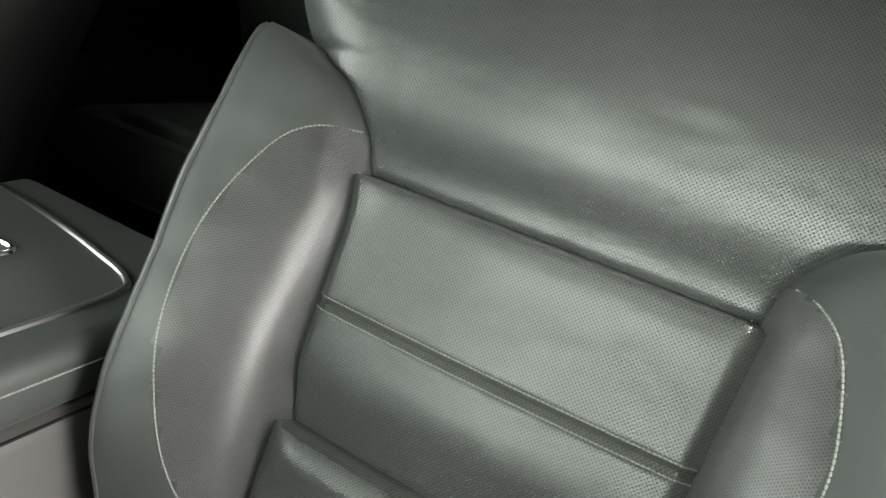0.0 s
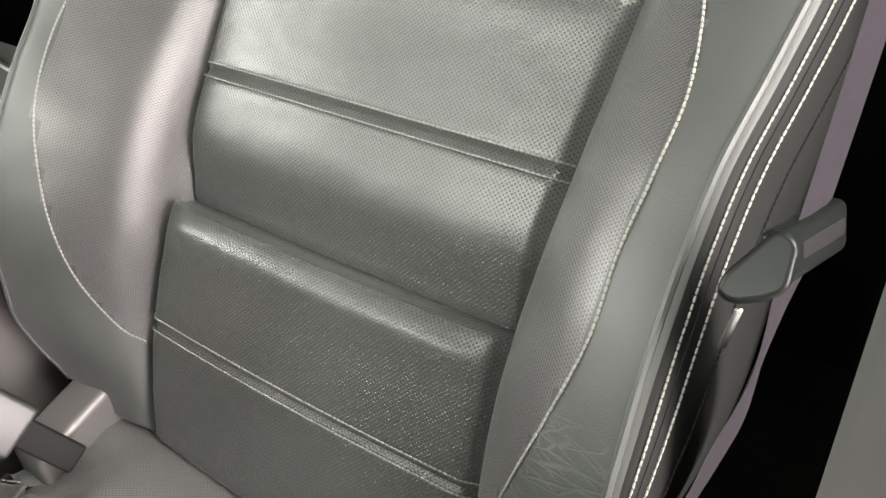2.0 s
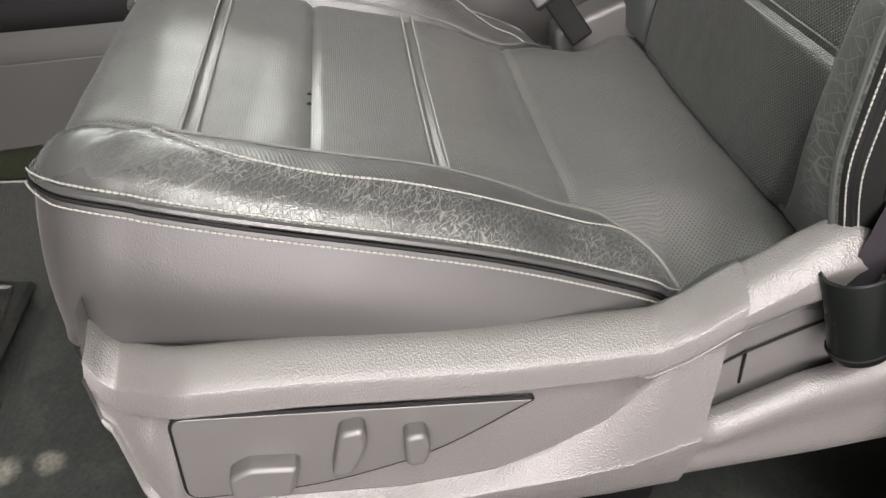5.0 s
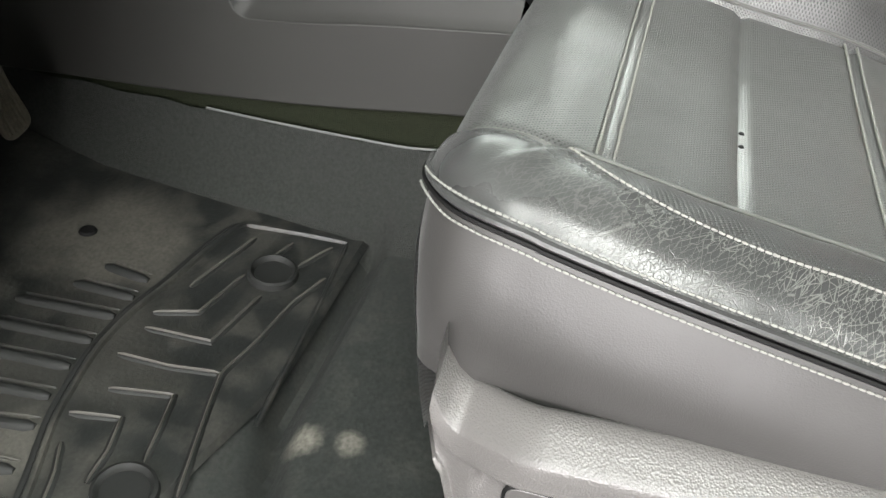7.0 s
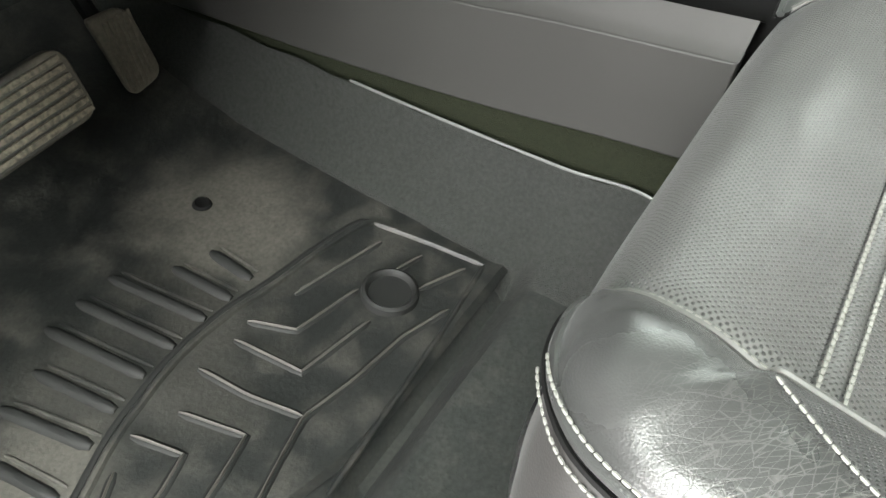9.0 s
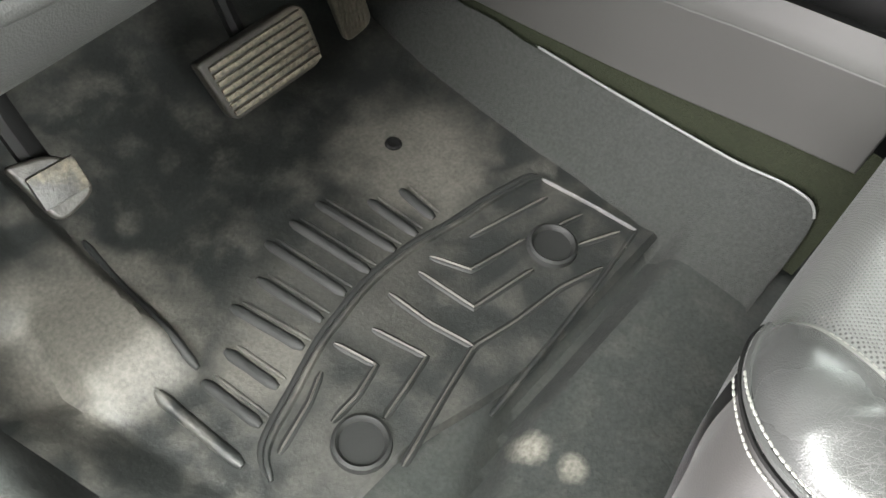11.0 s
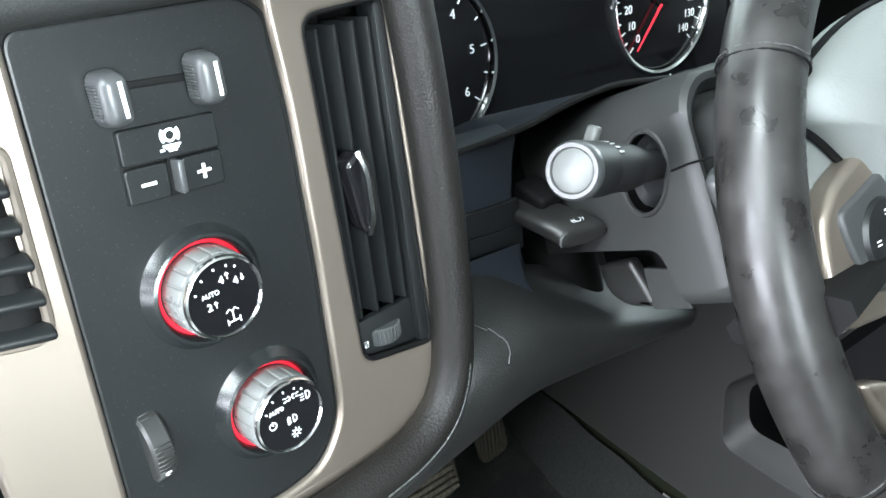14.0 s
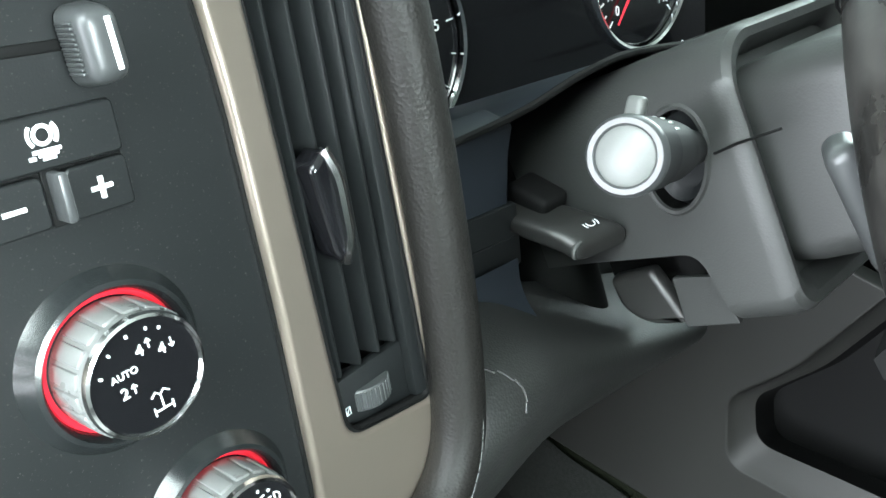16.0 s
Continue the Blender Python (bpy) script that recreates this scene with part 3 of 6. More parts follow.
def floor_height(x, y):
    z = -0.014
    z += 0.34 * max(0.0, y - 1.16) ** 1.35 * 1.2
    z += 0.016 * smooth(0.765, 0.74, y + 0.05 * (0.19 - x) * (1 if x < 0.19 else 0)) * (1 - smooth(0.2, 0.24, x))
    z += 0.012 * smooth(0.205, 0.262, x)
    z += 0.01 * smooth(0.262, 0.40, x)
    z += 0.09 * smooth(-0.47, -0.53, x)
    z -= 0.030 * math.exp(-((y - 0.755 + 0.3 * max(0.0, -0.13 - x)) / 0.016) ** 2) * smooth(0.2, 0.17, x)
    z += 0.004 * noise.noise((x * 14, y * 14, 0))
    return z


fl = part("floor", sheet(lambda s, t: (-0.62 + s * 1.05, -1.35 + t * 2.85, floor_height(-0.62 + s * 1.05, -1.35 + t * 2.85)), 150, 300), M_CARPET_DUST, None)
tagged(fl, "dark dusty carpet on the cab floor", "floor", kind="structure")
fl2 = part("floor", sheet(lambda s, t: (0.42 + s * 1.06, -1.35 + t * 2.85, -0.01 + 0.14 * smooth(0.5, 0, s)), 12, 20), M_CARPET, None)
tagged(fl2, "dark carpet on the far side of the cab", "floor", kind="structure")

# the free-standing edge of the carpet along the tunnel
edge = catmull([(0.188, 1.40, 0.078), (0.184, 1.22, 0.093), (0.182, 1.07, 0.103), (0.181, 0.93, 0.112), (0.181, 0.85, 0.118), (0.181, 0.78, 0.124), (0.181, 0.735, 0.129), (0.182, 0.69, 0.138), (0.182, 0.665, 0.140), (0.182, 0.650, 0.136), (0.180, 0.6390, 0.120), (0.174, 0.6345, 0.085), (0.166, 0.633, 0.045)], 80)
ob = part("carpet_edge", sheet(lambda s, t: (lambda p: (p[0] - 0.050 * (1 - t) ** 2.0, p[1], floor_height(p[0] - 0.05, p[1]) * (1 - t) + p[2] * t ** 1.1 - 0.003 * (1 - t) + 0.002 * math.sin(p[1] * 60) * t))(edge[round(s * 79)]), 79, 14), M_CARPET, None)
tagged(ob, "dark carpet turned up against the console", "carpet", kind="structure")
ob = part("trim", tube([Vector(p) + Vector((0.001, 0, 0.001)) for p in edge[16:66]], 0.0016, 6), M_RUBBER_GREY, None)
tagged(ob, "pale cut edge of the turned-up carpet", "trim", kind="structure")
ob = part("carpet_strip", sheet(lambda s, t: (0.187 + 0.010 * t, 0.62 + 0.83 * s, 0.03 + 0.19 * t + 0.003 * noise.noise((s * 40, t * 8, 1))), 60, 8), M_CARPET_GREEN, None)
tagged(ob, "olive carpet strip under the console side", "carpet", kind="structure")

# ---- floor mat ----
mat_thing = thing("floor_mat", (-0.1, 0.9, 0), "black ribbed rubber floor mat with dried dust", "floor mat")


def mat_height(x, y):
    z = 0.0 + 0.36 * max(0.0, y - 1.14) ** 1.35 * 1.2
    z -= 0.004 * smooth(0.0, 1.0, 0.5 + 0.5 * math.sin(x * 9 + y * 7)) * 0.4
    # raised foot rest by the door side
    z += 0.030 * smooth(-0.330, -0.350, x + 0.05 * (y - 1.10)) * smooth(0.99, 1.06, y) * (1 - smooth(-0.42, -0.455, x))
    return z


def mat_place(s, t):
    y = 0.765 + t * 0.65
    right = 0.158 - 0.01 * smooth(1.0, 1.25, y)
    left = interp([(0.765, -0.40), (0.90, -0.445), (0.98, -0.462), (1.06, -0.478), (1.14, -0.462), (1.21, -0.42), (1.45, -0.40)], y)
    front = 0.025 * smooth(0.2, 0.0, s) * (1 - t)
    x = left + s * (right - left)
    y2 = y + 0.035 * smooth(0.55, 0.2, s) * (1 - t) ** 3 - 0.0 * front
    lip = 0.045 * smooth(0.055, 0.0, s) * smooth(0.80, 1.0, y)
    dip = -0.006 * (smooth(0.0, 0.012, t) < 0.5)
    return (x - 0.03 * smooth(0.05, 0, s), y2, mat_height(x, y) + lip + dip)


part("tray", sheet(mat_place, 110, 90), M_MAT, mat_thing)


def bead(pts, width, height, name="rib", rubber=None):
    """A low rounded bar moulded along a line on the mat."""
    line = resample2(pts, 0.008)
    n = len(line)
    bm = bmesh.new()
    prof = [(-1.0, -0.4), (-0.8, 0.35), (-0.45, 0.88), (0.0, 1.0), (0.45, 0.88), (0.8, 0.35), (1.0, -0.4)]
    rows = []
    for i, (x, y) in enumerate(line):
        ax, ay = line[max(0, i - 1)]
        bx, by = line[min(n - 1, i + 1)]
        d = Vector((bx - ax, by - ay, 0)).normalized()
        side = Vector((d.y, -d.x, 0))
        end = 0.55 if i in (0, n - 1) else 1.0
        wob = 1 + 0.10 * noise.noise((x * 60, y * 60, 4))
        rows.append([bm.verts.new(Vector((x, y, mat_height(x, y))) + side * (width / 2 * a * end * wob) + Vector((0, 0, height * b * end))) for a, b in prof])
    for a, b in zip(rows, rows[1:]):
        for k in range(6):
            bm.faces.new((a[k], a[k + 1], b[k + 1], b[k]))
    bm.faces.new(rows[0])
    bm.faces.new(rows[-1])
    part(name, bm, rubber or M_MAT, mat_thing)


def resample2(pts, step):
    return [(p.x, p.y) for p in resample([(x, y, 0) for x, y in pts], step)]


for pts in (((-0.027, 1.024), (-0.030, 0.968)), ((-0.066, 1.038), (-0.062, 0.966)), ((-0.112, 1.077), (-0.096, 0.968)), ((-0.152, 1.077), (-0.137, 0.968)), ((-0.191, 1.074), (-0.176, 0.966)), ((-0.229, 1.045), (-0.216, 0.960)), ((-0.271, 1.038), (-0.252, 0.950)), ((-0.309, 1.003), (-0.300, 0.936)), ((-0.346, 0.992), (-0.338, 0.918))):
    bead(pts, 0.0145, 0.0056, rubber=M_RIB)
    (xa, ya), (xb, yb) = pts
    bead(((xa + 0.012, ya - 0.004), (xb + 0.012, yb + 0.002)), 0.0050, 0.0024)
for pts in (((0.094, 0.895), (-0.020, 0.921)), ((0.104, 0.849), (0.066, 0.860)), ((0.024, 0.875), (-0.055, 0.891), (-0.074, 0.935)), ((0.116, 0.802), (0.062, 0.826)), ((-0.002, 0.842), (-0.090, 0.857), (-0.098, 0.930)), ((0.058, 0.787), (0.0, 0.805), (-0.072, 0.814), (-0.126, 0.826), (-0.168, 0.817), (-0.206, 0.808), (-0.272, 0.792)), ((-0.126, 0.826), (-0.138, 0.879), (-0.142, 0.934)), ((-0.186, 0.916), (-0.170, 0.854), (-0.207, 0.846), (-0.250, 0.838)), ((-0.226, 0.932), (-0.214, 0.884), (-0.251, 0.874), (-0.288, 0.872)), ((-0.258, 0.918), (-0.290, 0.902), (-0.345, 0.885))):
    bead(pts, 0.0100, 0.0026, rubber=M_RIB)
    # thin pale bead as the painted highlight on the black one
    bead(pts, 0.0036, 0.0052, rubber=M_RIB_EDGE)
edge_line = catmull([(0.113, 0.917), (0.099, 0.926), (0.040, 0.938), (-0.019, 0.945), (-0.083, 0.956), (-0.145, 0.957), (-0.200, 0.948), (-0.239, 0.939), (-0.290, 0.920), (-0.349, 0.897), (-0.368, 0.870)], 60)
bead(edge_line, 0.0090, 0.0042, name="border_rib")
bead([(x, y + 0.0075) for x, y in edge_line], 0.0075, 0.0014, name="border_groove", rubber=M_RIB)
bead([(0.113, 0.917), (0.126, 0.848), (0.134, 0.789)], 0.0085, 0.0048, name="border_rib")
bead([(0.134, 0.789), (0.025, 0.777), (-0.059, 0.771), (-0.173, 0.764)], 0.0070, 0.0020, name="border_rib")
bead([(-0.385, 1.011), (-0.376, 0.90)], 0.016, 0.006, name="border_rib")
bead([(-0.331, 1.20), (-0.337, 1.10), (-0.341, 1.005)], 0.010, 0.004, name="border_rib", rubber=M_RIB)
for x, y in ((0.039, 0.846), (-0.284, 0.836)):
    ring = part("retainer_button", lathe([(0.0, 0.002), (0.0205, 0.0022), (0.0220, 0.0020), (0.0232, 0.0060), (0.0258, 0.0085), (0.0292, 0.0065), (0.0305, -0.002)], Matrix.Translation((x, y, 0)), 48), M_RIB, mat_thing, "round black retaining button")
hole = part("hole", lathe([(0.0, 0.0012), (0.0055, 0.0014), (0.0078, 0.0022), (0.0098, 0.0012), (0.011, -0.001)], Matrix.Translation((0.019, 1.079, 0)), 18), M_BLACK, mat_thing, "small worn hole in the heel area")

# ---- pedals ----
def pedal(name, corners, thick, ridges, label, stem, across=True):
    tl, tr, br, bl = [Vector(c) for c in corners]
    o = (tl + tr + br + bl) / 4
    m = frame_of(o, (tr + br) - (tl + bl), (tl + tr) - (bl + br))
    inv = m.inverted()
    loc = [tuple((inv @ c).xy) for c in (tl, tr, br, bl)]
    th = thing(name, o, label, "pedal")
    part_me = plate([fillet(loc, [0.006, 0.02, 0.018, 0.012])], thick, 0.003, m)
    link_part("pad", part_me, M_PEDAL, th)
    w = ((tr - tl).length + (br - bl).length) / 2
    h = ((tl - bl).length + (tr - br).length) / 2
    for k in range(ridges):
        f = (k + 0.5) / ridges - 0.5
        if across:
            part("ridge", block(w * 0.9, h / ridges * 0.55, 0.006, m @ Matrix.Translation((f * (loc[1][0] + loc[0][0] - loc[2][0] - loc[3][0]) / 2, f * h * 0.86, 0.001)), 0.0012, 2), M_RIDGE, th)
        else:
            part("ridge", block(w / ridges * 0.5, h * 0.84, 0.0025, m @ Matrix.Translation((f * w * 0.8, 0, 0.0005)), 0.0008, 2), M_PEDAL, th)
    part("arm", tube(catmull([o + m.to_3x3() @ Vector((0, 0, -thick)), o + Vector((0, 0.06, 0.03)), Vector(stem)], 12), (0.009, 0.014), 8), M_BLACK, th)
    return th, m


pedal("brake_pedal", ((-0.176, 1.178, 0.178), (-0.036, 1.178, 0.186), (-0.032, 1.147, 0.120), (-0.161, 1.145, 0.113)), 0.016, 7, "wide dusty rubber brake pedal with worn ridges", (-0.10, 1.33, 0.40))
pedal("accelerator_pedal", ((0.014, 1.200, 0.176), (0.062, 1.200, 0.174), (0.079, 1.176, 0.092), (0.034, 1.176, 0.085)), 0.010, 6, "narrow tan-dusted ribbed accelerator pedal", (0.03, 1.36, 0.36), across=False)
pb, pbm = pedal("parking_brake_pedal", ((-0.398, 1.104, 0.270), (-0.356, 1.104, 0.256), (-0.346, 1.072, 0.232), (-0.388, 1.071, 0.222)), 0.012, 1, "small grey parking brake pedal with lettering", (-0.37, 1.30, 0.44))
for txt, dy in (("PUSH OFF", 0.006),):
    link_part("lettering", lettering(txt, 0.0062, pbm @ Matrix.Translation((0, dy, 0.0036))), M_THREAD, pb)

# ---- driver's seat ----
def on_back(x, v, w):
    return Vector((x, 0.02 - 0.339 * v + 0.941 * w, 0.35 + 0.941 * v + 0.339 * w))


def on_cushion(x, v, w):
    return Vector((x, 0.012 + 0.997 * v - 0.0767 * w, 0.352 + 0.0767 * v + 0.997 * w))


INSERT_W = [(0, 0.0), (0.06, 0.018), (0.129, 0.034), (0.2, 0.046), (0.2575, 0.048), (0.32, 0.047), (0.385, 0.043), (0.45, 0.038), (0.521, 0.033), (0.56, 0.028), (0.62, 0.034), (0.70, 0.034), (0.82, 0.022)]
INSERT_X = [(0, 0.188), (0.1, 0.197), (0.25, 0.194), (0.4, 0.2), (0.526, 0.208), (0.558, 0.212), (0.584, 0.228), (0.605, 0.252), (0.618, 0.285), (0.63, 0.315), (0.637, 0.345), (0.66, 0.356), (0.72, 0.364), (0.82, 0.355)]
RIDGE_X = [(0, 0.300), (0.06, 0.314), (0.12, 0.320), (0.2, 0.325), (0.3, 0.324), (0.4, 0.322), (0.5, 0.331), (0.58, 0.338), (0.637, 0.35)]
RIDGE_W = [(0, 0.035), (0.06, 0.076), (0.12, 0.110), (0.2, 0.143), (0.3, 0.150), (0.4, 0.13), (0.5, 0.10), (0.58, 0.078), (0.62, 0.06), (0.637, 0.038)]
STITCH_BACK = [(0.200, 0.103), (0.212, 0.116), (0.238, 0.155), (0.256, 0.2), (0.272, 0.25), (0.286, 0.3), (0.296, 0.35), (0.302, 0.4), (0.302, 0.45), (0.29, 0.5), (0.266, 0.532), (0.238, 0.551), (0.213, 0.559)]


INSERT_W, INSERT_X, RIDGE_X, RIDGE_W = ([tuple(p) for p in catmull(k, 120)] for k in (INSERT_W, INSERT_X, RIDGE_X, RIDGE_W))


def groove(d, depth=0.007, r=0.012):
    return -depth * (1 - smooth(0, r, d))


def insert_edge(v, side):
    return interp(INSERT_X, v) + (0.018 * smooth(0.46, 0.57, v) + 0.030 * smooth(0.62, 0.70, v) if side > 0 else 0.0)


def insert_panel(seat, name, v0, v1, top_fold, bottom_fold, label="", edge_roll=False):
    """One panel of the backrest's middle between two seams. top_fold: it swells under the seam above it; bottom_fold: it dips above the one below."""

    def place(s, t):
        v = v0 + t * (v1 - v0)
        e = insert_edge(v, 2 * s - 1)
        x = (2 * s - 1) * e
        w = interp(INSERT_W, v) + 0.010 * max(0.0, 1 - (x / 0.2) ** 2)
        if v >= 0.53:
            w -= 0.070 * (abs(x) / max(0.36, e)) ** 8 * smooth(0.53, 0.60, v)
        w += groove(v1 - v, 0.004 if not top_fold else 0.007, 0.010 if not top_fold else 0.005) + groove(v - v0, 0.004, 0.008)
        w += groove(e - abs(x), 0.010, 0.014)
        if top_fold:
            w += (0.012 if v1 < 0.3 else 0.002) * math.exp(-(((v1 - v) - 0.024) / 0.020) ** 2) * smooth(0, 0.05, e - abs(x))
        if bottom_fold:
            w -= 0.024 * math.exp(-((v - v0) / 0.045) ** 2)
        if top_fold and t > 0.999:
            w -= 0.034
        w += 0.0011 * noise.noise((x * 12, v * 16, 3)) + 0.0004 * noise.noise((x * 45, v * 60, 5))
        return on_back(x, v, w)

    return part(name, sheet(place, 90, max(20, int((v1 - v0) / 0.0035)), lambda s, t: ((2 * s - 1) * interp(INSERT_X, v0 + t * (v1 - v0)), v0 + t * (v1 - v0))), M_PERF, seat, label)


def bolster_section(v, side, n=88):
    out = 0.024 * smooth(0.30, 0.48, v) if side > 0 else 0.0
    xi, wi = insert_edge(v, side), interp(INSERT_W, v) - 0.004
    xr, wr = max(xi + 0.004, interp(RIDGE_X, v) + out), interp(RIDGE_W, v)
    dx, dw = xr - xi, wr - wi
    g = smooth(0.08, 0.30, v)
    pts = [(xi - 0.012, wi - 0.034), (xi - 0.002, wi - 0.010), (xi + 0.17 * dx, wi + 0.40 * dw), (xi + 0.55 * dx, wi + 0.80 * dw), (xr, wr), (xr + 0.006 + 0.016 * g, wr - 0.030), (xr + 0.030 * g, wr - 0.085), (xr + 0.018 * g - 0.006 * (1 - g), -0.06), (xr - 0.01, -0.13)]
    return [(side * x, w) for x, w in catmull(pts, n)]


def back_bolster(seat, side):
    rows = 120
    secs = [bolster_section(0.0 + 0.637 * i / rows, side) for i in range(rows + 1)]
    line_pts = [(x - (0.018 * smooth(0.27, 0.38, v) * smooth(0.56, 0.50, v) if side < 0 else 0.0), v) for x, v in STITCH_BACK]
    if side > 0:
        line_pts = [(x + 0.015 * smooth(0.50, 0.555, v), v) for x, v in line_pts]
    st = [(v, x) for x, v in line_pts]

    def place(s, t):
        v = 0.637 * s
        x, w = secs[round(s * rows)][round(t * 87)]
        end = smooth(0.10, 0.0, v)
        w2 = w - 0.035 * end * t + 0.0015 * noise.noise((x * 30, v * 25, 7))
        return on_back(x * (1 - 0.05 * end * t), v + 0.02 * end * t, w2)

    def index(s, t):
        v = 0.637 * s
        x = abs(secs[min(rows, round(s * rows))][min(87, round(t * 87))][0])
        if 0.103 < v < 0.559 and x < interp(st, v) - 0.0005 and t < 0.6:
            return 1
        # beyond the ridge the leather turns black in place of its shade
        return 2 if t > 0.512 else 0

    smooth_leather = M_CRACK_BACK if side < 0 else M_LEATHER
    ob = part("bolster", sheet(place, rows, 87, lambda s, t: (t * 0.30, 0.637 * s), index), [smooth_leather, M_PERF_SIDE, M_SHADE_BLACK], seat, "black side bolster with perforated inner face" if side > 0 else "black side bolster with creased worn lower leather")

    def at(v, x):
        sec = secs[min(rows, max(0, round(v / 0.637 * rows)))]
        best = min(range(0, 60), key=lambda k: abs(abs(sec[k][0]) - x))
        k = min(max(best, 1), 56)
        return on_back(side * x, v, np.interp(x, [abs(q[0]) for q in sec[: 52]], [q[1] for q in sec[: 52]]) + 0.0012)

    line = catmull([tuple(at(v, x)) for x, v in line_pts], 120)
    part("stitching", stitches(line, r=0.0011), M_THREAD, ob, "pale stitching")
    groove_line = catmull([tuple(at(v, x - 0.004)) for x, v in line_pts[1:-1]], 100)
    if side < 0:
        part("seam", tube([Vector(p) - Vector((0, 0.0030, 0.0010)) for p in groove_line], 0.0012, 5), M_BLACK, ob)

    def ridge(v, k, lift=0.001):
        x, w = secs[min(rows, round(v / 0.637 * rows))][k]
        return place(v / 0.637, k / 87) + (on_back(0, 0, lift) - on_back(0, 0, 0)) + Vector((side * lift, 0, 0))

    vs = [0.637 * k / rows for k in range(3, rows)]
    part("piping", tube([ridge(v, 43, 0.0) for v in vs], 0.0028, 7), smooth_leather, ob)
    if side < 0:
        for k in (47, 51):
            part("stitching", stitches([ridge(v, k, 0.0006) for v in vs], r=0.0008), M_THREAD, ob, "pale stitching")
        part("seam", tube([ridge(v, 49, -0.0006) for v in vs], 0.0016, 5), M_BLACK, ob)
        part("stitching", stitches([ridge(v, 57, 0.0005) for v in vs], r=0.0010), M_BLACK, ob, "dark stitching")
    return ob


CUSH_W = [(0, -0.004), (0.1, -0.006), (0.19, -0.017), (0.25, -0.007), (0.31, -0.003), (0.41, -0.003), (0.5, 0.0), (0.55, 0.0), (0.62, -0.01)]
CUSH_X = [(0, 0.252), (0.05, 0.256), (0.1, 0.257), (0.1085, 0.2555), (0.127, 0.2337), (0.1485, 0.213), (0.178, 0.190), (0.25, 0.190), (0.35, 0.188), (0.53, 0.187), (0.565, 0.179), (0.588, 0.172), (0.612, 0.168)]
WELT_X = [(0.1085, 0.261), (0.118, 0.267), (0.15, 0.276), (0.25, 0.281), (0.35, 0.283), (0.45, 0.28), (0.53, 0.271), (0.575, 0.257), (0.592, 0.248), (0.600, 0.240)]
WELT_W = [(0.1085, -0.054), (0.118, -0.051), (0.15, -0.036), (0.25, -0.019), (0.35, -0.012), (0.5, -0.011), (0.58, -0.014), (0.600, -0.018)]
CROWN = [(0.1085, 0.0), (0.13, 0.005), (0.15, 0.008), (0.19, 0.010), (0.25, 0.012), (0.35, 0.017), (0.5, 0.018), (0.575, 0.010), (0.600, 0.0)]
STITCH_CUSH = [(0.214, 0.1485), (0.219, 0.165), (0.226, 0.195), (0.231, 0.25), (0.237, 0.3), (0.240, 0.35), (0.242, 0.4), (0.236, 0.45), (0.222, 0.49), (0.196, 0.53)]

CUSH_W, CUSH_X, WELT_X, WELT_W, CROWN = ([tuple(p) for p in catmull(k, 120)] for k in (CUSH_W, CUSH_X, WELT_X, WELT_W, CROWN))

SIDE_DROP = [(0, 0.0), (0.03, 0.004), (0.06, 0.028), (0.09, 0.043), (0.1085, 0.045), (0.127, 0.029), (0.1485, 0.026), (0.178, 0.034), (0.25, 0.016), (0.33, 0.0)]


def cush_height(x, v):
    """The cushion's top, falling away to the sides near the backrest."""
    return interp(CUSH_W, v) - interp(SIDE_DROP, v) * smooth(0.15, 0.255, abs(x))


def cushion_panel(seat, name, v0, v1, front_fold, label=""):
    def place(s, t):
        v = v0 + t * (v1 - v0)
        e = interp(CUSH_X, v)
        x = (2 * s - 1) * e
        w = cush_height(x, v) + groove(v1 - v, 0.0048, 0.008) + groove(v - v0, 0.0035, 0.008) + groove(e - abs(x), 0.005, 0.012)
        w -= 0.006 * (1 - (x / 0.25) ** 2) * smooth(0.0, 0.1, v) * (1 - smooth(0.4, 0.55, v))
        if front_fold:
            w += 0.002 * math.exp(-((v - v0 - 0.022) / 0.020) ** 2)
        w += 0.0015 * noise.noise((x * 12, v * 14, 11)) + 0.0005 * noise.noise((x * 40, v * 55, 13))
        return on_cushion(x, v, w)

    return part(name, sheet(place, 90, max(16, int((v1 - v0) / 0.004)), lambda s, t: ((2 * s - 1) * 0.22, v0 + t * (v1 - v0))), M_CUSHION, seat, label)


def cushion_front(seat):
    path = [(0.512, 0.0, 0.187), (0.545, 0.001, 0.183), (0.570, -0.003, 0.178), (0.592, -0.014, 0.172), (0.606, -0.036, 0.172), (0.612, -0.066, 0.215), (0.606, -0.10, 0.234), (0.590, -0.15, 0.236), (0.56, -0.24, 0.236)]
    cur = catmull(path, 60)
    arc = np.concatenate([[0], np.cumsum(np.hypot(np.diff(cur[:, 0]), np.diff(cur[:, 1])))])

    def place(s, t):
        v, w, e = cur[round(t * 59)]
        x = (2 * s - 1) * e
        bow = -0.012 * (abs(x) / 0.24) ** 4 * smooth(0.56, 0.62, v)
        return on_cushion(x, v + bow, w + groove(e - abs(x), 0.005, 0.010) + 0.0015 * noise.noise((x * 20, arc[round(t * 59)] * 20, 2)))

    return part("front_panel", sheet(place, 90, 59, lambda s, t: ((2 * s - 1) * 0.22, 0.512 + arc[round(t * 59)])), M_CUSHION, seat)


INNER_TIP = [(0.187, 0.53, 0.0), (0.182, 0.552, 0.0), (0.176, 0.575, -0.006), (0.171, 0.592, -0.016), (0.169, 0.603, -0.030)]
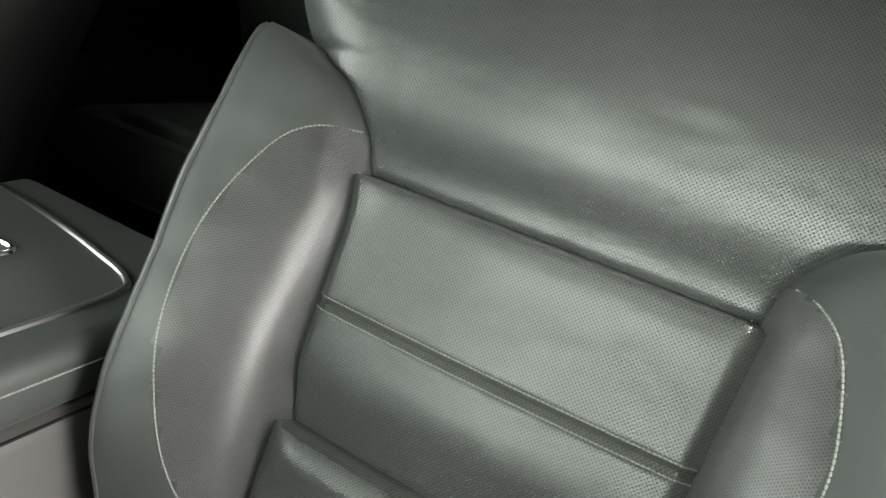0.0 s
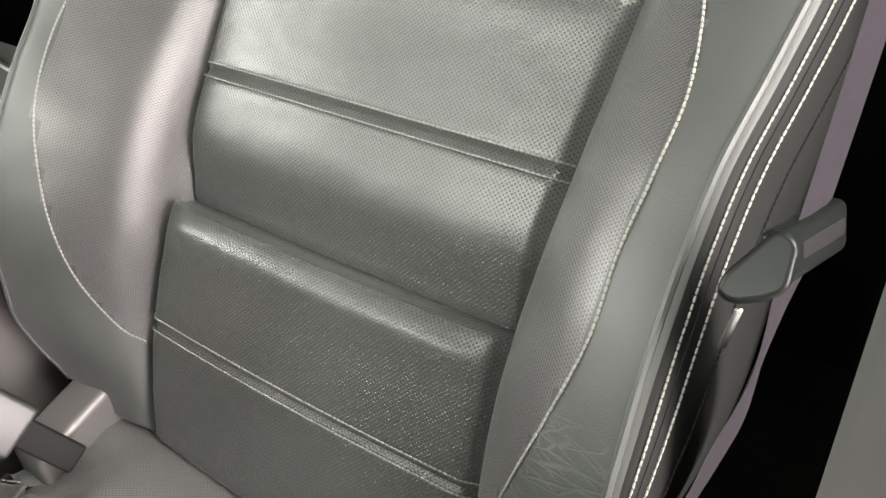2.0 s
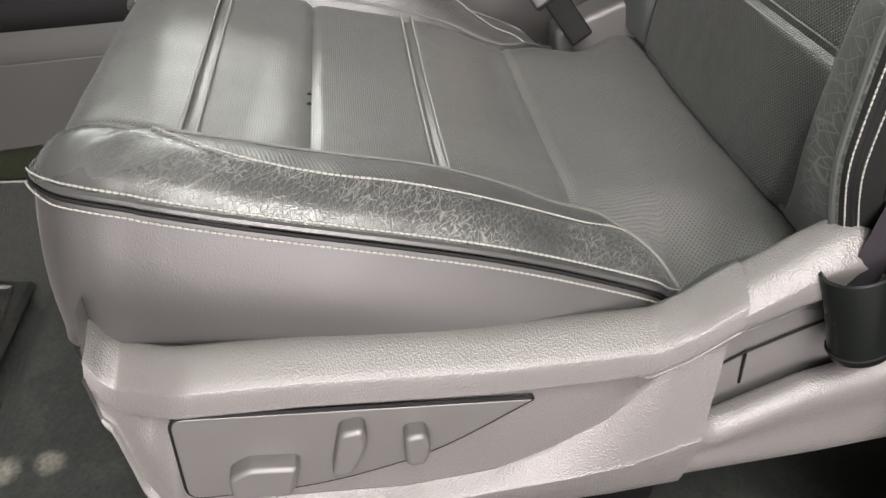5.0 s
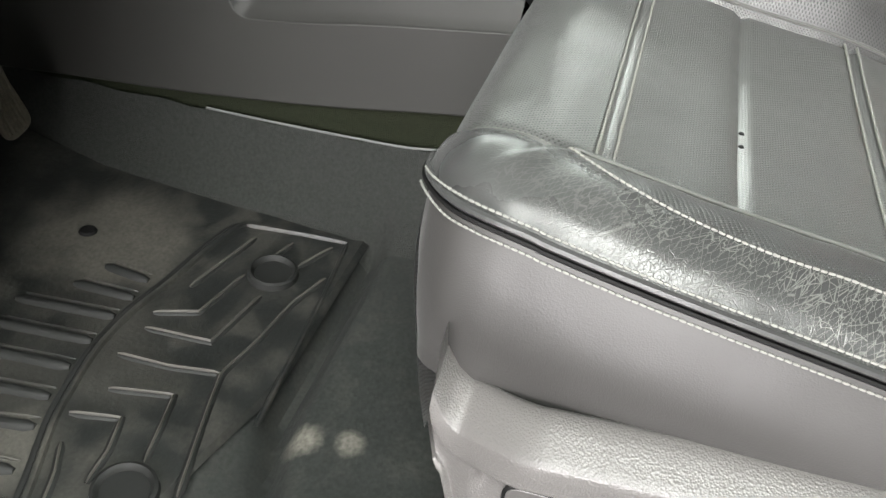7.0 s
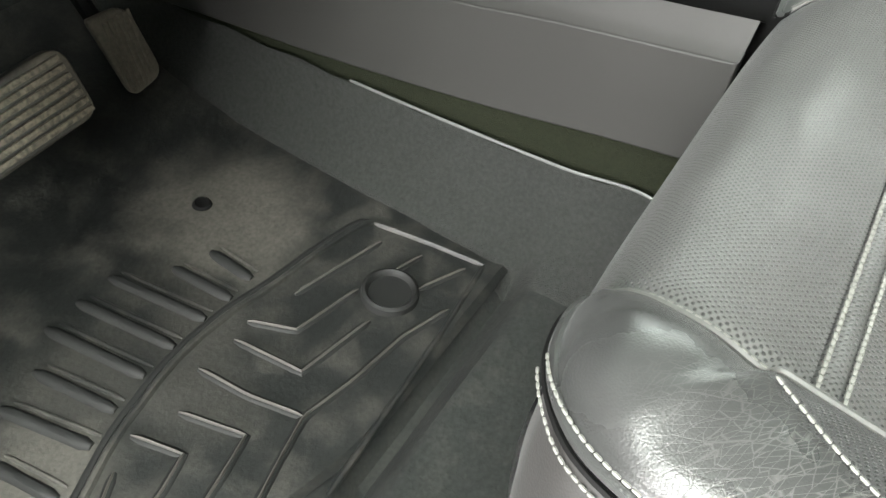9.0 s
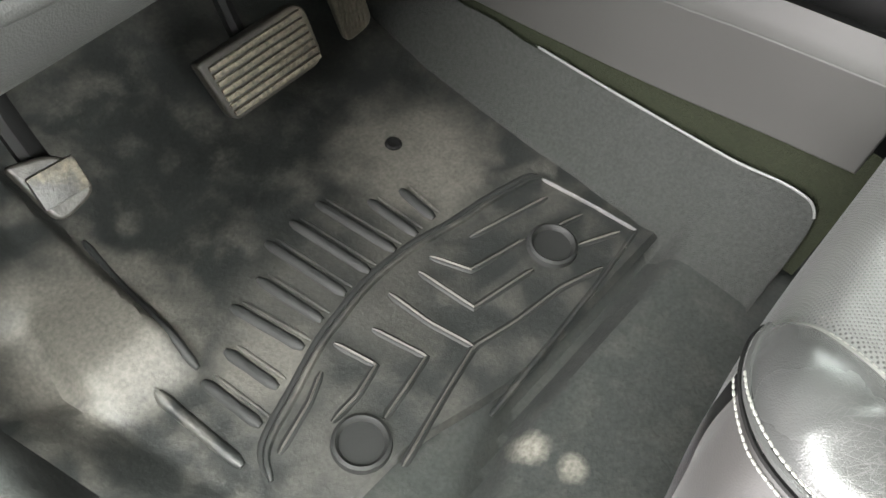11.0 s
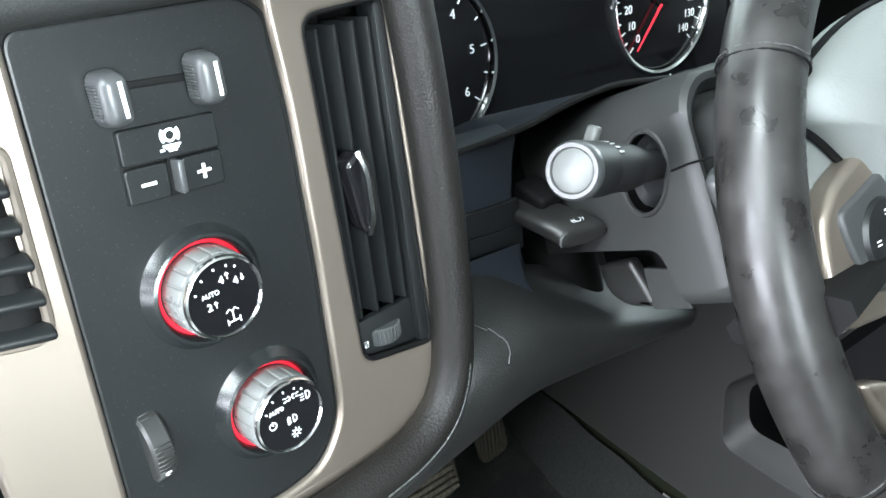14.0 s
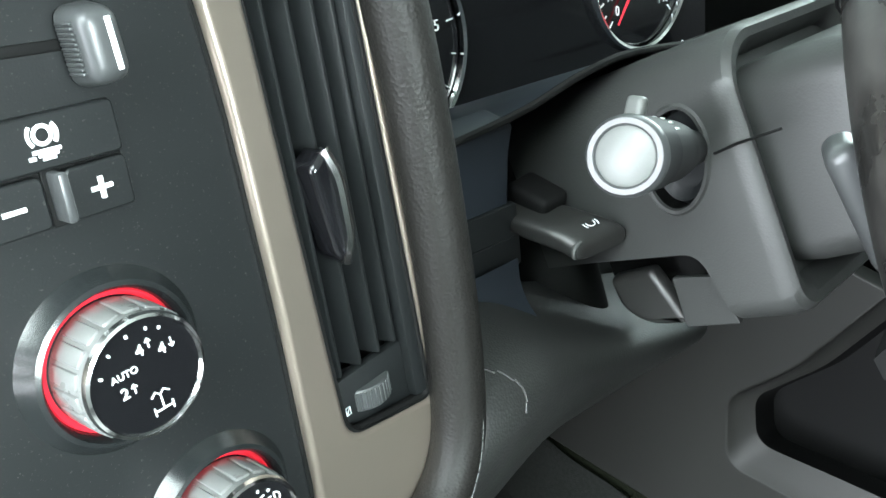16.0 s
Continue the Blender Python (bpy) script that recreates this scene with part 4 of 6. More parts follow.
OUTER_TIP = [(0.271, 0.53, -0.011), (0.266, 0.560, -0.012), (0.257, 0.580, -0.015), (0.239, 0.597, -0.020), (0.216, 0.607, -0.027), (0.190, 0.611, -0.034), (0.171, 0.609, -0.040)]


def cushion_bolster(seat, side):
    rows = 130
    lift = 0.062 if side > 0 else 0.0
    v0, v1 = 0.1085, 0.600
    st = sorted((v, x) for x, v in STITCH_CUSH)
    body = np.linspace(v0, 0.525, 30)
    inner_line = catmull([(interp(CUSH_X, v), v, cush_height(interp(CUSH_X, v), v) + 0.001) for v in body] + [(x, v, w - 0.003) for x, v, w in INNER_TIP], rows + 1)
    outer_line = catmull([(interp(WELT_X, v), v, interp(WELT_W, v)) for v in body] + OUTER_TIP, rows + 1)
    inner_line = np.array([tuple(p) for p in resample(inner_line, 0.002)])
    outer_line = np.array([tuple(p) for p in resample(outer_line, 0.002)])

    def pick(line, f):
        k = f * (len(line) - 1)
        a = min(int(k), len(line) - 2)
        return line[a] * (1 - k + a) + line[a + 1] * (k - a)

    def section(f):
        (xi, vi, wi), (xr, vr, wr) = pick(inner_line, f), pick(outer_line, f)
        v = (vi + vr) / 2
        h = interp(CROWN, v) + lift * smooth(0.19, 0.36, v) * (1 - smooth(0.56, 0.600, v)) + 0.010 * smooth(0.53, 0.57, v) * (1 - smooth(0.985, 1.0, f))
        pts = []
        for g, q in ((-0.10, -0.9), (0, 0), (0.22, 0.62), (0.55, 1.0), (0.84, 0.72), (1, 0)):
            pts.append((xi + (xr - xi) * g, vi + (vr - vi) * g, wi + (wr - wi) * g + (h * q if q >= 0 else 0.022 * q)))
        return [(side * x, v, w) for x, v, w in catmull(pts, 33)]

    secs = [section(i / rows) for i in range(rows + 1)]

    def place(s, t):
        x, v, w = secs[round(s * rows)][round(t * 32)]
        return on_cushion(x, v, w + 0.0012 * noise.noise((x * 40, v * 40, 17)))

    def index(s, t):
        x, v, _w = secs[min(rows, round(s * rows))][min(32, round(t * 32))]
        x = abs(x)
        return 1 if 0.1485 < v < 0.53 and x < interp(st, v) else 0

    smooth_leather = M_CRACK_SEAT if side < 0 else M_LEATHER
    ob = part("cushion_bolster", sheet(place, rows, 32, lambda s, t: (t * 0.11, v0 + (v1 - v0) * s), index), [smooth_leather, M_PERF_SIDE], seat, "black cushion edge with cracked worn leather" if side < 0 else "raised black cushion edge")

    def at(v, x):
        best = min((q for sec in secs for q in sec), key=lambda q: (abs(q[0]) - x) ** 2 + (q[1] - v) ** 2)
        return on_cushion(side * x, v, best[2] + 0.0014)

    line = catmull([tuple(at(v, x)) for x, v in STITCH_CUSH], 120)
    part("stitching", stitches(line, r=0.0010), M_THREAD, ob, "pale stitching")
    part("piping", tube([on_cushion(side * x, v, w + 0.002) for x, v, w in inner_line], 0.0019, 7), M_PIPING, ob, "piping made pale for the light on the fold")
    welt = [on_cushion(side * x, v, w) for x, v, w in outer_line]
    part("stitching", stitches([on_cushion(side * x, v, w + 0.0032) for x, v, w in inner_line if v > 0.528], r=0.0009), M_THREAD, ob, "pale stitching")
    wrap = [p for p in welt if not (p.y > 0.60 and abs(p.x) < 0.232)]
    c = wrap[-1]
    wrap = wrap + [c + Vector((-side * 0.006, 0.002, -0.006)), c + Vector((-side * 0.016, -0.004, -0.014)), c + Vector((-side * 0.03, -0.016, -0.02))]
    wrap = [Vector(p) for p in catmull([tuple(p) for p in wrap[:-4:12] + wrap[-4:]], 141)]
    part("piping", tube(welt, 0.0030, 7), smooth_leather, ob)
    for off, up in ((0.004, 0.007), (0.006, -0.009)):
        part("stitching", stitches([p + Vector((side * off * (0.3 if up > 0 else 1) * (1 - smooth(0.59, 0.62, p.y)), off * smooth(0.58, 0.62, p.y), up * (1 - 0.3 * smooth(0.59, 0.62, p.y)))) for p in welt if abs(p.x) > 0.222], r=0.0009), M_THREAD, ob, "pale stitching")
    part("seam", tube([p + Vector((side * 0.0035 * (1 - smooth(0.59, 0.62, p.y)), 0.003 * smooth(0.58, 0.62, p.y), -0.004)) for p in welt], 0.0016, 5), M_BLACK, ob)

    def side_place(s, t):
        p = wrap[round(s * 140)]
        drop = 0.096 + 0.036 * s
        k = smooth(0.80, 0.97, s)
        bulge = (0.012 * math.sin(math.pi * min(1, t * 1.1)) + 0.010 * t) * (1 - 0.75 * k)
        return Vector((p.x + side * (bulge + 0.0025 * (1 - k)), p.y + (0.004 * math.sin(math.pi * t) - 0.034 * t * t) * k, p.z - 0.0035 - drop * t + 0.001 * noise.noise((p.y * 30, t * 6, 3))))

    part("side_panel", sheet(side_place, 140, 24, lambda s, t: (s * 0.5, t * 0.1)), M_SIDE_LEATHER, seat, "plain grey-black leather cushion side")
    return ob


def seat_trim(seat):
    """The plastic side shield below the cushion, with its power switches."""
    top = [(0.045, 0.408), (0.06, 0.406), (0.10, 0.374), (0.14, 0.338), (0.165, 0.322), (0.29, 0.302), (0.42, 0.290), (0.50, 0.279), (0.545, 0.268), (0.556, 0.265), (0.566, 0.272), (0.576, 0.290)]
    bottom = [(0.045, 0.348), (0.085, 0.304), (0.10, 0.158), (0.108, 0.156), (0.164, 0.142), (0.33, 0.110), (0.51, 0.100), (0.54, 0.140), (0.565, 0.215), (0.576, 0.262)]

    ledge_top = [(0.108, 0.300), (0.146, 0.288), (0.162, 0.260), (0.186, 0.229), (0.225, 0.200), (0.267, 0.177), (0.336, 0.159), (0.406, 0.152), (0.471, 0.145), (0.509, 0.140), (0.576, 0.135)]
    ledge_low = [(0.103, 0.225), (0.159, 0.194), (0.221, 0.175), (0.312, 0.151), (0.432, 0.133), (0.502, 0.122), (0.576, 0.117)]

    def place(s, t):
        y = 0.108 + 0.468 * s
        zt, zb = interp(top, y), interp(bottom, y)
        turn = smooth(0.50, 0.576, y) * 0.022
        groove_z = zt - 0.040
        l2 = max(interp(ledge_low, y), zb + 0.016)
        l1 = min(max(interp(ledge_top, y), l2 + 0.010), groove_z - 0.006)
        l2 = min(l2, l1 - 0.006)

        def recess(z):
            y_in = 0.535 - 0.26 * (0.223 - z)
            return -0.3335 + 0.0085 * smooth(y_in + 0.006, y_in - 0.008, y)

        k = smooth(0.16, 0.21, y)
        pts = [(-0.288, zt - 0.012), (-0.296, zt), (-0.308, zt - 0.0005), (-0.3235, zt - 0.0085), (-0.3305, zt - 0.0135), (-0.3325, zt - 0.0175), (-0.3340, zt - 0.032), (-0.3335, zt - 0.0365), (recess(groove_z) * k - 0.3335 * (1 - k), groove_z), (recess(l1), (groove_z + l1) / 2), (recess(l1), l1 + 0.002), (recess(l1) - 0.001, l1 - 0.002), (-0.3375, l2 + 0.003), (-0.3390, l2 - 0.002), (-0.3365, l2 * 0.6 + zb * 0.4), (-0.328, zb + 0.004), (-0.310, zb)]
        x, z = catmull(pts, 73)[round(t * 72)]
        z = max(z, zb) if t > 0.5 else z
        return (x + turn, y, z)

    ob = part("side_shield", sheet(place, 150, 72), M_PLASTIC, seat, "grained grey plastic seat side shield")

    def front(s, t):
        zt, zb = 0.316 - 0.03 * s, 0.262 - 0.16 * min(1, s * 1.3)
        return (-0.309 + 0.16 * s, 0.576 + 0.010 * math.sin(math.pi * s * 0.5) - 0.05 * (1 - t) * s, zb + (zt - zb) * t)

    part("front_shield", sheet(front, 20, 16), M_PLASTIC, seat)
    m = frame_of((-0.3300, 0, 0), (0, -1, 0), (0, 0, 1))
    outline = [(-0.518, 0.236), (-0.507, 0.150), (-0.41, 0.163), (-0.32, 0.200), (-0.25, 0.258)]
    me = plate([fillet(outline, [0.012, 0.012, 0.06, 0.06, 0.004])], 0.008, 0.0015, m)
    pan = link_part("switch_plate", me, M_PLASTIC_SMOOTH, seat, "smooth grey switch plate")
    part("seam", tube([m @ Vector((x, z, -0.0022)) for x, z in fillet(outline, [0.012, 0.012, 0.06, 0.06, 0.004])], 0.0022, 5, closed=True), M_BLACK, pan)
    for pts, lab in ((((-0.476, 0.188), (-0.462, 0.199), (-0.424, 0.201), (-0.427, 0.170), (-0.472, 0.164)), "wide seat slide switch"), (((-0.396, 0.236), (-0.378, 0.241), (-0.374, 0.222), (-0.383, 0.192), (-0.399, 0.190)), "upright backrest switch"), (((-0.348, 0.232), (-0.332, 0.236), (-0.326, 0.220), (-0.328, 0.202), (-0.343, 0.200)), "small lumbar switch")):
        me = plate([fillet(pts, 0.006)], 0.020, 0.004, m @ Matrix.Translation((0, 0, 0.015)), 3)
        link_part("switch", me, M_PLASTIC_SMOOTH, pan, lab)
    # the arm that rises beside the cushion's rear end, over the well for the belt end
    arm_top = [(0.012, 0.384), (0.016, 0.398), (0.024, 0.409), (0.036, 0.413), (0.050, 0.408), (0.070, 0.394), (0.10, 0.370), (0.14, 0.338)]
    arm_low = [(0.012, 0.378), (0.024, 0.369), (0.064, 0.348), (0.10, 0.326), (0.122, 0.309), (0.14, 0.290)]
    lip_top = [(-0.12, 0.325), (-0.05, 0.305), (0.031, 0.272), (0.095, 0.232), (0.112, 0.236)]
    lip_low = [(-0.12, 0.222), (-0.005, 0.190), (0.112, 0.162)]

    def arm_place(s, t):
        y = 0.012 + 0.100 * s
        zt, zb = interp(arm_top, y), interp(arm_low, y)
        x, z = catmull([(-0.286, zt - 0.020), (-0.294, zt - 0.003), (-0.306, zt), (-0.320, zt - 0.006), (-0.329, zt - 0.020), (-0.331, (zt + zb) / 2 - 0.004), (-0.329, zb + 0.003), (-0.318, zb), (-0.296, zb + 0.002)], 33)[round(t * 32)]
        return (x, y, z)

    part("shield_arm", sheet(arm_place, 40, 32), M_PLASTIC, seat)

    def lip_place(s, t):
        y = -0.12 + 0.230 * s
        zt, zb = interp(lip_top, y), interp(lip_low, y)
        x, z = catmull([(-0.300, zt - 0.030), (-0.310, zt - 0.004), (-0.320, zt), (-0.330, zt - 0.006), (-0.334, zt - 0.020), (-0.331, (zt + zb) / 2), (-0.332, zb + 0.018), (-0.326, zb + 0.004), (-0.310, zb)], 33)[round(t * 32)]
        return (x, y, z)

    part("shield_lip", sheet(lip_place, 40, 32), M_PLASTIC, seat)
    well = part("well_floor", sheet(lambda s, t: (-0.302 + 0.004 * t, -0.06 + 0.178 * s, (interp(lip_top, -0.06 + 0.178 * s) - 0.02) * (1 - t) + (interp(arm_low, -0.06 + 0.178 * s) + 0.012) * t), 20, 6), M_PLASTIC_SMOOTH, seat, "smooth grey inside of the belt well")
    for a, b in (((0.075, 0.284), (0.102, 0.262)), ((0.075, 0.284), (0.012, 0.322)), ((0.075, 0.284), (0.070, 0.250))):
        part("seam", tube([(-0.3025, *a), (-0.3025, *b)], 0.0012, 5), M_BLACK, well)
    for x in (-0.261, 0.261):
        rail = part("track", block(0.012, 0.120, 0.005, Matrix.Translation((x, 0.5130, 0.048)), 0.0015), M_STEEL, seat, "bare steel seat track")
        part("flange", block(0.003, 0.120, 0.040, Matrix.Translation((x - math.copysign(0.0045, x), 0.5130, 0.026)), 0.001), M_STEEL, rail)
        part("slider", block(0.007, 0.100, 0.012, Matrix.Translation((x + math.copysign(0.003, x), 0.505, 0.018)), 0.003), M_ZINC, rail, "yellow zinc-plated slider")
    part("seat_base", block(0.50, 0.46, 0.17, Matrix.Translation((0, 0.25, 0.160)), 0.02), M_BLACK, seat)
    part("seat_riser", block(0.44, 0.42, 0.08, Matrix.Translation((0, 0.26, 0.025)), 0.01), M_BLACK, seat)


def build_seat():
    seat = thing("driver_seat", (0, 0.25, 0.0), "black leather driver seat with pale stitching, worn edges", "seat", group="front seats")
    insert_panel(seat, "back_panel", 0.0, 0.129, False, False)
    insert_panel(seat, "back_panel", 0.129, 0.2575, True, False)
    insert_panel(seat, "back_panel", 0.2575, 0.385, False, True)
    insert_panel(seat, "back_panel", 0.385, 0.521, True, False)
    insert_panel(seat, "shoulder_panel", 0.521, 0.82, False, True, "wide perforated upper back panel")
    for v in (0.129, 0.385):
        for d in (-0.0065, 0.0065):
            pts = []
            for s in np.linspace(-1, 1, 70):
                x = s * (interp(INSERT_X, v) - 0.001)
                pts.append(on_back(x, v + d, interp(INSERT_W, v + d) + 0.010 * max(0.0, 1 - (x / 0.2) ** 2) + groove(abs(d), 0.004, 0.008) + groove(interp(INSERT_X, v) - abs(x), 0.010, 0.014) + 0.0012))
            part("stitching", stitches(pts, r=0.00095), M_THREAD, seat, "pale stitching")
    for side in (1, -1):
        back_bolster(seat, side)
    # shell behind the backrest
    part("back_shell", sheet(lambda s, t: on_back((2 * s - 1) * (0.345 - 0.02 * (1 - t)), 0.02 + 0.80 * t, -0.125 + 0.10 * (abs(2 * s - 1)) ** 8 + 0.05 * smooth(0.85, 1, t)), 30, 20), M_LEATHER, seat)
    cushion_panel(seat, "cushion_panel", 0.0, 0.187, False)
    cushion_panel(seat, "cushion_panel", 0.187, 0.305, False)
    cushion_panel(seat, "cushion_panel", 0.305, 0.412, False)
    cushion_panel(seat, "cushion_panel", 0.412, 0.512, True)
    cushion_front(seat)
    for v in (0.305, 0.504):
        for d in (-0.006, 0.006):
            pts = []
            for s in np.linspace(-1, 1, 70):
                x = s * (interp(CUSH_X, v) - 0.001)
                sag = -0.006 * (1 - (x / 0.25) ** 2) * (1 - smooth(0.4, 0.55, v))
                pts.append(on_cushion(x, v + d, cush_height(x, v) + sag + (0.0018 if v < 0.4 else 0.0036)))
            part("stitching", stitches(pts, r=0.0014), M_THREAD, seat, "pale stitching")
    rear = [on_cushion(x, 0.0 - 0.004 * (abs(x) / 0.25) ** 2, -0.002 - 0.004 * (abs(x) / 0.25) ** 6) for x in np.linspace(-0.25, 0.25, 60)]
    part("piping", tube(rear, 0.0035, 7), M_LEATHER, seat)
    part("cushion_rear", sheet(lambda s, t: on_cushion((2 * s - 1) * 0.25, -0.002 - 0.03 * t, -0.006 - 0.10 * t), 20, 8), M_LEATHER, seat)
    for side in (1, -1):
        cushion_bolster(seat, side)
        corner = catmull([(0.264, 0.113), (0.249, 0.0965), (0.2365, 0.073), (0.238, 0.046), (0.250, 0.020)], 31)

        def gusset_place(s, t):
            x, v = corner[round(s * 30)]
            return on_cushion(side * (x + (0.302 - x) * t), v - 0.004 * t, cush_height(x, v) + 0.003 - 0.004 * (1 - t) ** 6 + 0.005 * math.sin(math.pi * t) - 0.022 * t * t)

        piece = part("corner_gusset", sheet(gusset_place, 30, 12), M_LEATHER, seat, "small plain leather corner piece")
        part("stitching", stitches([gusset_place(s, 0.17) + Vector((0, 0, 0.0006)) for s in np.linspace(0.06, 1, 31)], r=0.0008), M_THREAD_DARK, piece, "dark stitching")
    for x in (-0.104, -0.084):
        part("worn_hole", lathe([(0.0, 0.0012), (0.0014, 0.0012), (0.0022, 0.0)], Matrix.Translation(on_cushion(x, 0.414, 0.0005)), 10), M_BLACK, seat, "small dark worn spot in the seam")
    seat_trim(seat)
    return seat


driver_seat = build_seat()
far_seat = copy_thing(driver_seat, Matrix.Translation((1.14, 0.28, 0.0)))
far_seat.name = "passenger_seat"
tagged(far_seat, "black leather front passenger seat beyond the console", "seat")

# ---- dashboard ----
DASH = frame_of((-0.40, 0.99, 0.66), (0.995, 0.0995, 0), (0, 0.31, 0.95))


def on_dash(u, v, w=0.0):
    return DASH @ Vector((u, v, w))


def dash_at(u, v, w=0.0, turn=0.0):
    return DASH @ Matrix.Translation((u, v, w)) @ pose(0, 0, 0, 0, 0, turn)


dash = thing("dashboard", (-0.25, 1.05, 0.5), "dark dashboard with champagne trim round a black switch panel", "dashboard")
panel_pts = [(-0.0465, 0.1600), (0.056, 0.1565), (0.0690, 0.146), (0.0720, 0.099), (0.0710, 0.012), (0.0675, -0.077), (0.050, -0.1005), (0.022, -0.1045), (-0.050, -0.0945), (-0.0555, -0.086)]
panel_outline = fillet(panel_pts, [0.010, 0.012, 0.006, 0.02, 0.02, 0.014, 0.012, 0.02, 0.006, 0.006])
vent_outline = fillet([(0.0870, 0.141), (0.1375, 0.1425), (0.141, -0.063), (0.0895, -0.0535)], [0.010, 0.006, 0.006, 0.010])
side_vent_outline = fillet([(-0.110, 0.118), (-0.0585, 0.118), (-0.0625, 0.036), (-0.110, 0.042)], [0.004, 0.006, 0.010, 0.004])
# the trim is open above the switch panel, where the dash pad closes it
notch = [(-0.0460, 0.176)] + fillet(panel_pts[2:] + panel_pts[:1], [0, 0.02, 0.02, 0.014, 0.012, 0.02, 0.006, 0.006, 0])[::-1] + [(0.0680, 0.176)]
bezel_outline = [(-0.098, 0.176)] + notch + [(0.0730, 0.190), (0.145, 0.190)] + fillet([(0.145, 0.188), (0.150, -0.075), (0.128, -0.114), (0.045, -0.116), (-0.05, -0.112), (-0.098, -0.107)], [0, 0.02, 0.03, 0.01, 0.01, 0])
link_part("bezel", plate([bezel_outline, vent_outline], 0.018, 0.0030, DASH, 4), M_BEIGE, dash, "champagne satin trim round the panel")
def bend_out(ob):
    """Turns what lies outside the panel back towards the door."""
    inv = DASH.inverted()
    for v in ob.data.vertices:
        p = inv @ v.co
        p.z -= 0.014 * smooth(-0.056, -0.130, p.x)
        v.co = DASH @ p


bend_out(dash.children[-1])
sw = link_part("switch_panel", plate([panel_outline], 0.010, 0.0025, DASH @ Matrix.Translation((0, 0, -0.0040)), 4), M_PANEL, dash, "black switch panel")
part("panel_seam", tube([on_dash(x, y, -0.0050) for x, y in panel_outline], 0.0016, 6, closed=True), M_BLACK, sw)


def pad_place(s, t):
    """The soft dash pad that overhangs the switch panel."""
    u = -0.11 + 0.187 * s
    v, w = catmull([(0.158, -0.012), (0.1600, 0.001), (0.1625, 0.010), (0.170, 0.016), (0.190, 0.016), (0.24, 0.004)], 31)[round(t * 30)]
    return on_dash(u, v - 0.003 * s, w)


part("pad_edge", sheet(pad_place, 30, 30), M_DASH, dash, "dark grained pad over the panel")
W0 = -0.0045


def rotary(u, v, label, turn):
    k = 1.09
    seat_ring = part("knob_seat", lathe([(0.0215 * k, 0.0), (0.0222 * k, 0.0045), (0.0235 * k, 0.0068), (0.0250 * k, 0.0062), (0.0268 * k, 0.003), (0.0285 * k, 0.0006), (0.030 * k, -0.0015)], dash_at(u, v, W0), 64), M_PANEL_GLOSS, sw, "domed black surround")
    part("light_ring", lathe([(0.0190 * k, -0.001), (0.0198 * k, 0.0010), (0.0212 * k, 0.0020), (0.0218 * k, 0.0010)], dash_at(u, v, W0), 64), M_NEEDLE, seat_ring, "lit red ring")
    knob = part("knob", lathe([(0.0192 * k, 0.001), (0.0190 * k, 0.006), (0.0184 * k, 0.015), (0.0181 * k, 0.0195), (0.0176 * k, 0.0213)], dash_at(u, v, W0), 64), M_KNOB, sw, label)
    for i in range(18):
        a = 2 * math.pi * i / 18
        m = dash_at(u, v, W0) @ pose(0, 0, 0, 0, 0, math.degrees(a) + turn) @ Matrix.Translation((0.0186 * k, 0, 0.0098)) @ pose(0, 0, 0, 0, -2.0, 0)
        part("grip", block(0.0018, 0.0058, 0.0150, m, 0.0008, 2), M_KNOB, knob)
    part("rim", lathe([(0.0178 * k, 0.0185), (0.0186 * k, 0.0201), (0.0181 * k, 0.0217), (0.0172 * k, 0.0222), (0.0166 * k, 0.0206)], dash_at(u, v, W0), 64), M_CHROME, knob, "chrome rim")
    part("face", lathe([(0.0, 0.0208), (0.0168 * k, 0.0208), (0.0170 * k, 0.0195)], dash_at(u, v, W0), 64), M_FACE, knob, "gloss black face")
    return knob


def mark(parent, me):
    return link_part("marking", me, M_WHITE, parent)


def strokes(parent, u, v, w, lines, r=0.00033, m=None):
    """Thin white strokes of a symbol; lines of points in millimetres round its middle."""
    bm = bmesh.new()
    m = m or dash_at(u, v, w)
    for ln in lines:
        tube([m @ Vector((x / 1000, y / 1000, 0)) for x, y in ln], r, 5, bm=bm)
    return part("marking", bm, M_WHITE, parent)


def arc(cx, cy, r, a0, a1, n=14):
    return [(cx + r * math.cos(radians(a0 + (a1 - a0) * k / n)), cy + r * math.sin(radians(a0 + (a1 - a0) * k / n))) for k in range(n + 1)]


FW = W0 + 0.0211
K1, K2 = (0.0083, 0.0292), (0.0274, -0.0470)
k1 = rotary(K1[0], K1[1], "grey ribbed four-wheel-drive knob with chrome rim", 0)
for txt, du, dv, size in (("AUTO", -6.6, 3.8, 0.0032), ("2", -8.2, -2.0, 0.0052), ("4", 0.0, 8.6, 0.0052), ("4", 7.0, 5.8, 0.0052)):
    mark(k1, lettering(txt, size, dash_at(K1[0] + du / 1000, K1[1] + dv / 1000, FW)))
for du, dv, s in ((-5.0, -1.8, 1), (3.2, 9.8, 1), (10.4, 6.6, -1)):
    strokes(k1, K1[0] + du / 1000, K1[1] + dv / 1000, FW, [[(0, -1.5), (0, 1.5)], [(-0.9, 0.5 * s), (0, 1.6 * s), (0.9, 0.5 * s)]], 0.0003)
strokes(k1, K1[0] + 0.002, K1[1] - 0.0105, FW, [[(-3.2, 2.6), (-1.4, 4), (0, 2.6), (1.4, 4), (3.2, 2.6)], [(0, 2.6), (0, -2.4)], [(-3.2, -2.4), (3.2, -2.4)], [(-3.2, -3.8), (-3.2, -1)], [(3.2, -3.8), (3.2, -1)]])
